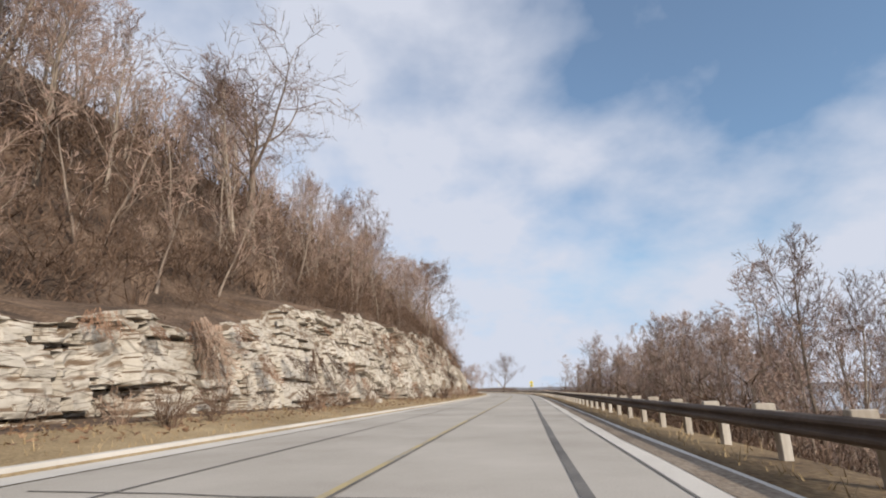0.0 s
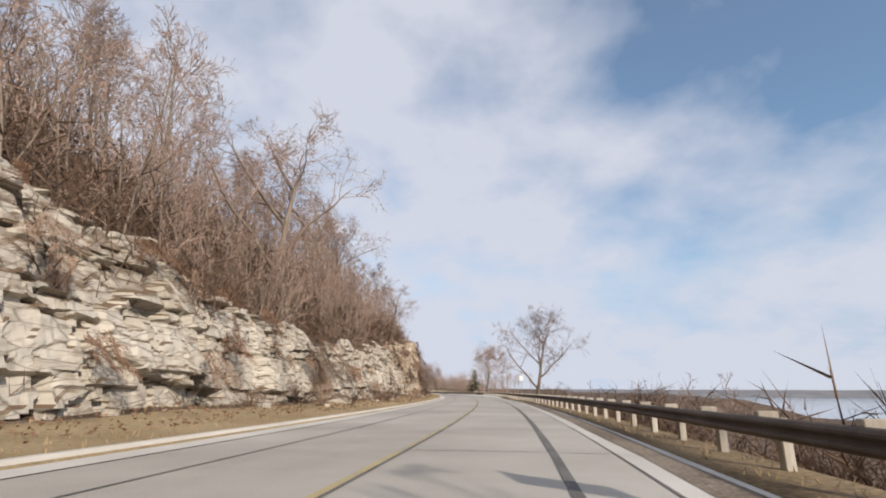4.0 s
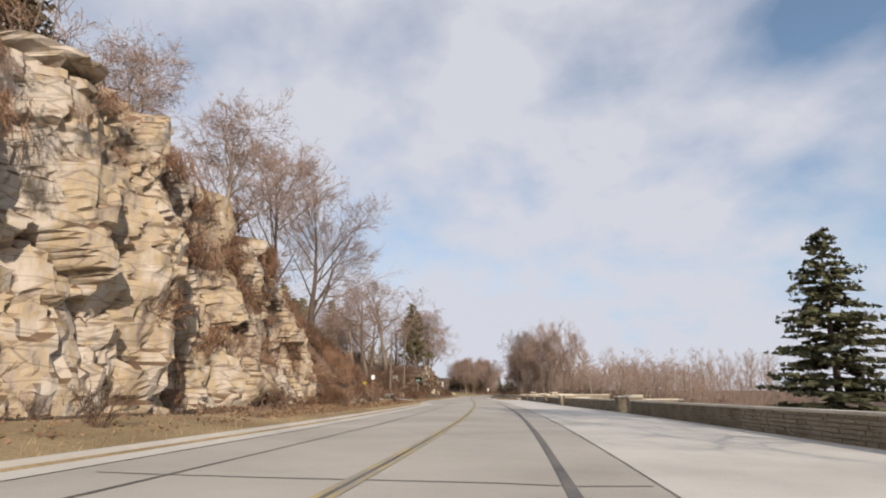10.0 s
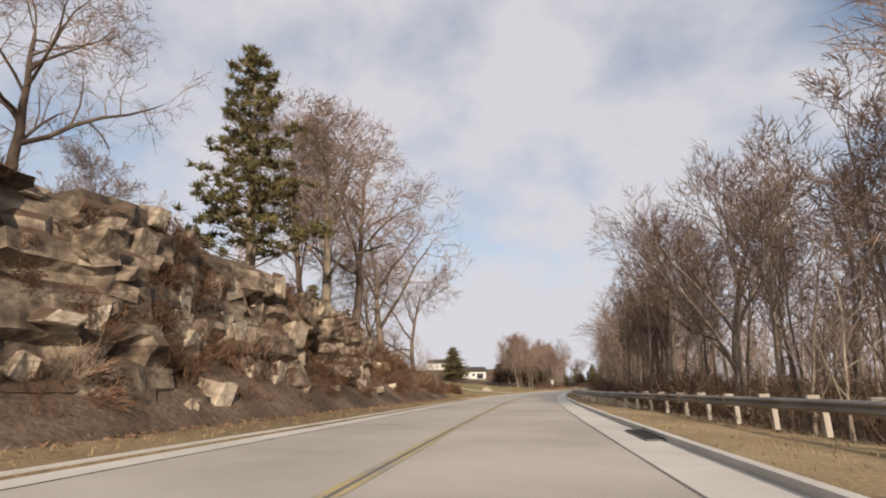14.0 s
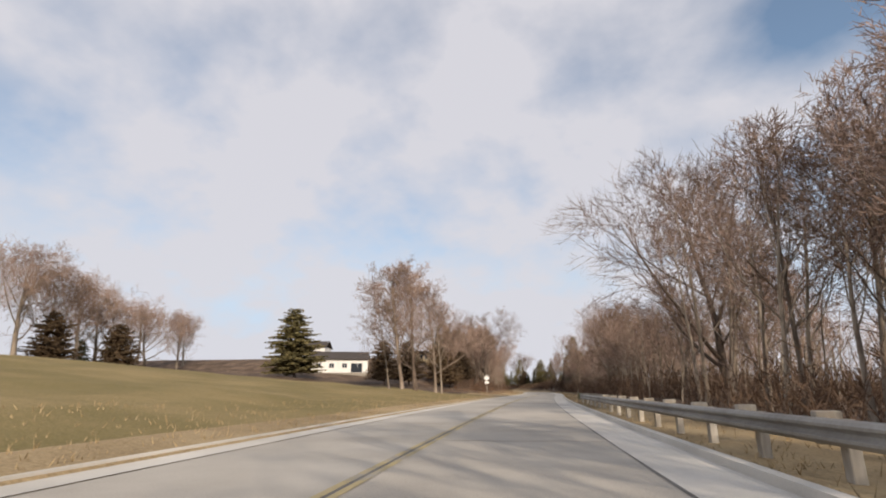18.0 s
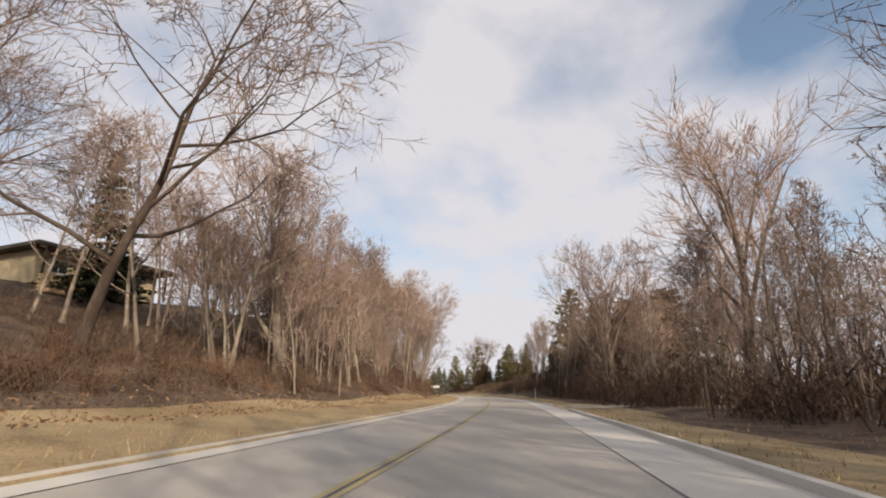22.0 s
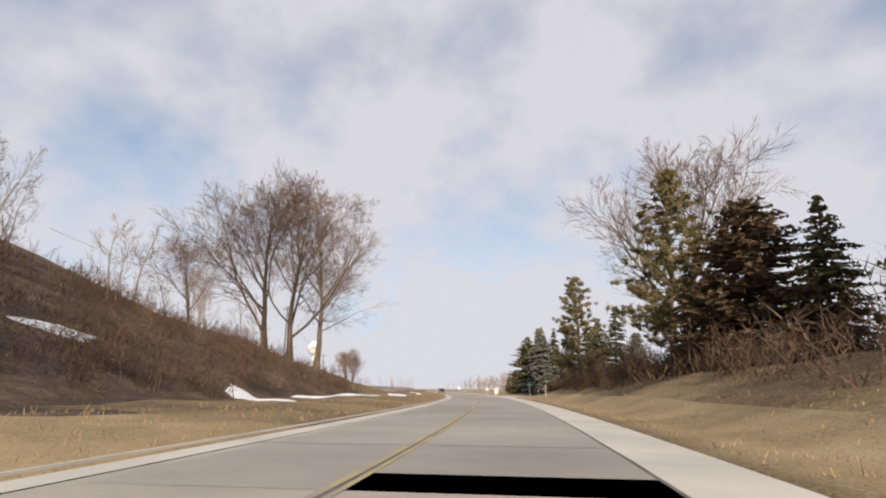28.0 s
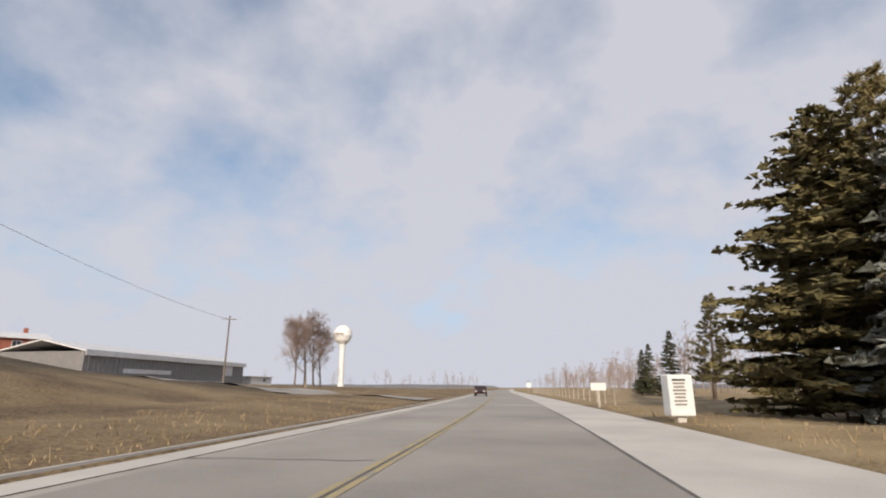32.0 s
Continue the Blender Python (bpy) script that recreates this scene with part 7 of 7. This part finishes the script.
# white house beyond the lawn spruce, and two more behind it
def white_house(s, lat, turn, w, d, h, z=None, label="long white house with a dark roof above the lawn", roof=None):
    t = empty("house", at(s, lat, ground_z(s, lat) - 0.3 if z is None else z, turn), label, "house")
    part("foundation", box(w - 0.1, d - 0.1, 2.0, 0, 0, -1.9), M["mortar"], t)
    boards(t, w, d, h, M["siding"], 0.1, 0.3)
    gable(t, w, d, h + 0.1, d * 0.22, roof or M["dark_roof"], 0.5)
    for k in range(int(w // 3)):
        window(t, -w / 2 + 1.6 + k * 3, -d / 2 - 0.03, 1.2 if h < 4 else 3.4, 1.1, 1.0, frame=M["white_wood"])
    # no opening is cut: a dark sheet stands for the garage's shaded inside
    part("garage_door", box(2.6, 0.06, 2.1, w * 0.3, -d / 2 - 0.04, 0.15, 0.02), M["glass"], t, "dark sheet for the shaded inside of an open garage")
    return t


white_house(500, -49, 24, 13, 8, 3.2)
white_house(520, -70, 10, 13, 8, 3.4, label="white house half hidden by the wood")
# dwelling with a woodpile on the bank
wh = empty("house", at(534.5, -39.5, ground_z(534.5, -39.5), 74), "low brown house with a flat overhanging roof on the bank", "house")
boards(wh, 11, 6, 2.8, M["tan_wall"], 0, 0.3)
part("roof", box(13, 8.4, 0.35, 0, -0.4, 2.8, 0.04), M["dark_roof"], wh)
for x in (-3.8, -1, 3):
    window(wh, x, -3.04, 1.1, 1.4, 1.0)
for x in (-5.6, 0.5, 5.6):
    part("roof_post", box(0.16, 0.16, 2.8, x, -4.2, 0, 0.01), M["brown_wood"], wh)
wp = empty("woodpile", at(528.8, -34.5, ground_z(528.8, -34.5), 74), "stack of cut pale firewood on the bank", "woodpile")
log = bpy.data.meshes.new("log")
bm = rod((0, -0.22, 0), (0, 0.22, 0), 0.075, 0.07, 7)
bm.to_mesh(log)
bm.free()
log.materials.append(M["cut_wood"])
rng = random.Random(50)
for r in range(9):
    for c in range(20):
        o = new("log", log)
        o.parent = wp
        o.matrix_basis = Matrix.Translation((-1.6 + c * 0.165 + (r % 2) * 0.08, rng.uniform(-0.04, 0.04), 0.08 + r * 0.145)) @ Matrix.Scale(rng.uniform(0.85, 1.1), 4)

# long shed with a white roof, lean-to, brick house, water tower
sh = empty("shed", at(783, -67, 3.9, 89), "long grey metal shed with a low white roof", "shed")
part("wall", box(46, 14, 4.4, 0, 0, -1.8), M["grey_siding"], sh)
gable(sh, 46, 14, 2.6, 1.6, M["white_roof"], 0.3, 0.2)
rib = bpy.data.meshes.new("rib")
bm = box(0.07, 0.05, 3.0, 0, 0, -0.5)
bm.to_mesh(rib)
bm.free()
rib.materials.append(M["grey_siding"])
for k in range(45):
    o = new("rib", rib)
    o.parent = sh
    o.matrix_basis = Matrix.Translation((-22 + k, -7.03, 0))
part("fascia", box(46.6, 0.12, 0.85, 0, -7.42, 2.0, 0.02), M["white_roof"], sh, "white roof edge")
part("door", box(3.2, 0.08, 2.2, 16.5, -7.04, 0.0), M["white_roof"], sh, "white rolling door")
part("band", box(12.0, 0.06, 0.7, -9, -7.04, -0.3), M["white_wood"], sh, "pale lower panel")
ln = empty("shed", at(808, -62, 2.3, 84), "small white lean-to beside the long shed", "shed")
part("wall", box(9, 6, 2.2, 0, 0, -0.6), M["siding"], ln)
part("roof", box(9.6, 6.8, 0.2, 0, 0, 1.6, 0.03), M["white_roof"], ln)
window(ln, 1.0, -3.04, 0.5, 1.0, 0.7)
bh = empty("house", at(775, -86, ground_z(775, -86) - 0.1, 60), "red brick house with a pale roof on the rise", "house")
part("wall", box(9, 7, 2.6, 0, 0, 0), M["brick_red"], bh)
gable(bh, 9, 7, 2.6, 1.0, M["white_roof"], 0.6)
for x in (-3, 0, 3):
    window(bh, x, -3.54, 1.0, 1.2, 1.0)
part("chimney", box(0.6, 0.6, 1.4, 2, 0.5, 3.2, 0.02), M["brick_red"], bh)

tower = empty("water_tower", at(905, -79, 0.0), "white water tower with a round tank on a slim column", "water tower")
bm = bmesh.new()
prof = [(3.2, 0), (1.6, 1.5), (1.3, 4), (1.3, 20), (1.7, 22.2), (3.6, 24.0), (4.6, 26.4), (4.4, 28.6), (3.3, 30.4), (1.4, 31.5), (0.05, 31.8)]
rows = [[bm.verts.new((r * math.cos(a), r * math.sin(a), z)) for a in np.linspace(0, 6.283, 24, endpoint=False)] for r, z in prof[:7]]
for a, b in zip(rows, rows[1:]):
    for i in range(24):
        bm.faces.new((a[i], a[(i + 1) % 24], b[(i + 1) % 24], b[i]))
part("column", bm, M["white_paint"], tower)
bm = bmesh.new()
rows = [[bm.verts.new((r * math.cos(a), r * math.sin(a), z)) for a in np.linspace(0, 6.283, 24, endpoint=False)] for r, z in prof[6:]]
for a, b in zip(rows, rows[1:]):
    for i in range(24):
        bm.faces.new((a[i], a[(i + 1) % 24], b[(i + 1) % 24], b[i]))
tank = part("tank", bm, M["white_paint"], tower, "round white tank")
part("emblem", box(3.6, 0.1, 0.8, 0, -4.62, 26.6), M["steel"], tank, "dark mark on the tank")

# ---- poles and wires ----
def pole(s, lat, hgt, label, arm=1.6, turn=0.0):
    t = empty("utility_pole", at(s, lat, ground_z(s, lat), turn), label, "utility pole", "utility poles")
    part("shaft", rod((0, 0, -0.4), (0, 0, hgt), 0.16, 0.10, 10), M["pole_wood"], t)
    if arm:
        part("crossarm", box(arm, 0.10, 0.12, 0, -0.12, hgt - 0.6, 0.01), M["pole_wood"], t)
        for x in (-arm / 2 + 0.1, 0.0, arm / 2 - 0.1):
            part("insulator", rod((x, -0.12, hgt - 0.48), (x, -0.12, hgt - 0.32), 0.04, 0.03, 7), M["white_paint"], t)
    return t


def wire(a, b, sag, label="thin black overhead wire"):
    cu = bpy.data.curves.new("wire", "CURVE")
    cu.dimensions, cu.bevel_depth, cu.bevel_resolution = "3D", 0.018, 0
    sp = cu.splines.new("POLY")
    sp.points.add(20)
    a, b = Vector(a), Vector(b)
    for i in range(21):
        t = i / 20
        p = a.lerp(b, t)
        sp.points[i].co = (p.x, p.y, p.z - sag * 4 * t * (1 - t), 1)
    cu.materials.append(M["wire"])
    tagged(new("wire", cu), label, "wire", "wires")


pole(313.6, -13.2, 9.4, "plain brown wooden utility pole at the side road", 0)
lamp_pole = pole(308.5, -14.5, 9.0, "wooden pole with a small lamp arm at the side road", 0)
part("arm", rod((0, 0, 8.0), (1.2, -0.5, 8.5), 0.03, 0.03, 6), M["steel"], lamp_pole)
part("lamp_head", box(0.5, 0.22, 0.14, 1.4, -0.58, 8.42, 0.04), M["steel"], lamp_pole)
pole(769.8, -42.5, 10.3, "tall pale wooden utility pole by the long shed", 2.2, 20)
pole(722.0, -40.0, 11.4, "leaning wooden utility pole on the bank", 1.6, 30)
wire(spot(722.0, -40.0, ground_z(722.0, -40.0) + 10.8), spot(769.8, -42.5, ground_z(769.8, -42.5) + 9.7), 1.4)
wire(spot(722.0, -40.0, ground_z(722.0, -40.0) + 10.8), spot(672, -46, 17), 1.2)

# ---- an oncoming car, far ahead ----
car = empty("car", at(772, -4.0, 0.0, 180), "dark car standing on the road far ahead", "car")
bm = prism([(-2.1, 0.30), (2.1, 0.30), (2.2, 0.75), (1.5, 0.95), (0.75, 1.42), (-1.2, 1.45), (-2.05, 1.0), (-2.15, 0.6)], 1.75)
bmesh.ops.bevel(bm, geom=bm.edges[:], offset=0.05, segments=2, affect="EDGES")
bmesh.ops.rotate(bm, cent=(0, 0, 0), matrix=Matrix.Rotation(radians(90), 3, "Z"), verts=bm.verts)
part("body", bm, M["car_dark"], car)
part("windscreen", box(1.45, 0.04, 0.42, 0, 1.02, 0.98, 0.01), M["glass"], car)
for x in (-0.6, 0.6):
    part("headlight", box(0.32, 0.06, 0.14, x, 2.17, 0.62, 0.02), M["white_paint"], car)
for x in (-0.8, 0.8):
    for y in (-1.35, 1.35):
        wl = part("wheel", rod((x - 0.1, y, 0.32), (x + 0.1, y, 0.32), 0.32, 0.32, 16), M["tyre"], car)
        part("rim", rod((x - 0.11, y, 0.32), (x + 0.11, y, 0.32), 0.18, 0.18, 10), M["steel"], wl)

# ---- dead grass along the verges ----
rng = random.Random(90)
gr = Wood()
for k in range(42000):
    s = rng.uniform(-6, 735)
    if rng.random() < 0.6:
        lat = float(left_edge(s)) - 0.2 - rng.random() ** 1.5 * 6.5
        if 297 < s < 304:
            continue
    else:
        lat = float(right_edge(s)) + 0.25 + rng.random() ** 1.4 * 5.0
        if 226 < s < 322 or 695 < s < 709 or 528 < s < 536:
            continue
    p = spot(s, lat, ground_z(s, lat) - 0.02)
    hgt = rng.uniform(0.05, 0.17) * (1.9 if rng.random() < 0.1 else 1)
    for _ in range(2):
        q = p + Vector((rng.uniform(-0.08, 0.08), rng.uniform(-0.08, 0.08), 0))
        gr.blade(q, q + Vector((rng.uniform(-0.6, 0.6), rng.uniform(-0.6, 0.6), 1.0)) * hgt, 0.014, rng)
tagged(new("grass", mesh_from("grass", gr.v, gr.f, M["tan"])), "short dead grass along the verges", "grass", kind="stuff")

# ---- fallen leaves on the banks ----
rng = random.Random(91)
lf = Wood()
for s0, s1, d0, d1, count in ((262, 297, 1.2, 14, 16000), (304, 378, 1.2, 13, 26000), (0, 262, 1.2, 5, 9000), (478, 640, 3.5, 13, 22000)):
    for k in range(count):
        s, d = rng.uniform(s0, s1), rng.uniform(d0, d1)
        lat = float(left_edge(s)) - d
        p = spot(s, lat, ground_z(s, lat) + rng.uniform(0.0, 0.05))
        a = rng.uniform(0, 6.283)
        lf.blade(p, p + Vector((math.cos(a), math.sin(a), rng.uniform(-0.1, 0.6))) * rng.uniform(0.08, 0.2), rng.uniform(0.03, 0.06), rng)
tagged(new("leaves", mesh_from("leaves", lf.v, lf.f, M["leaf"])), "dry brown leaves fallen on the banks", "leaves", kind="stuff")
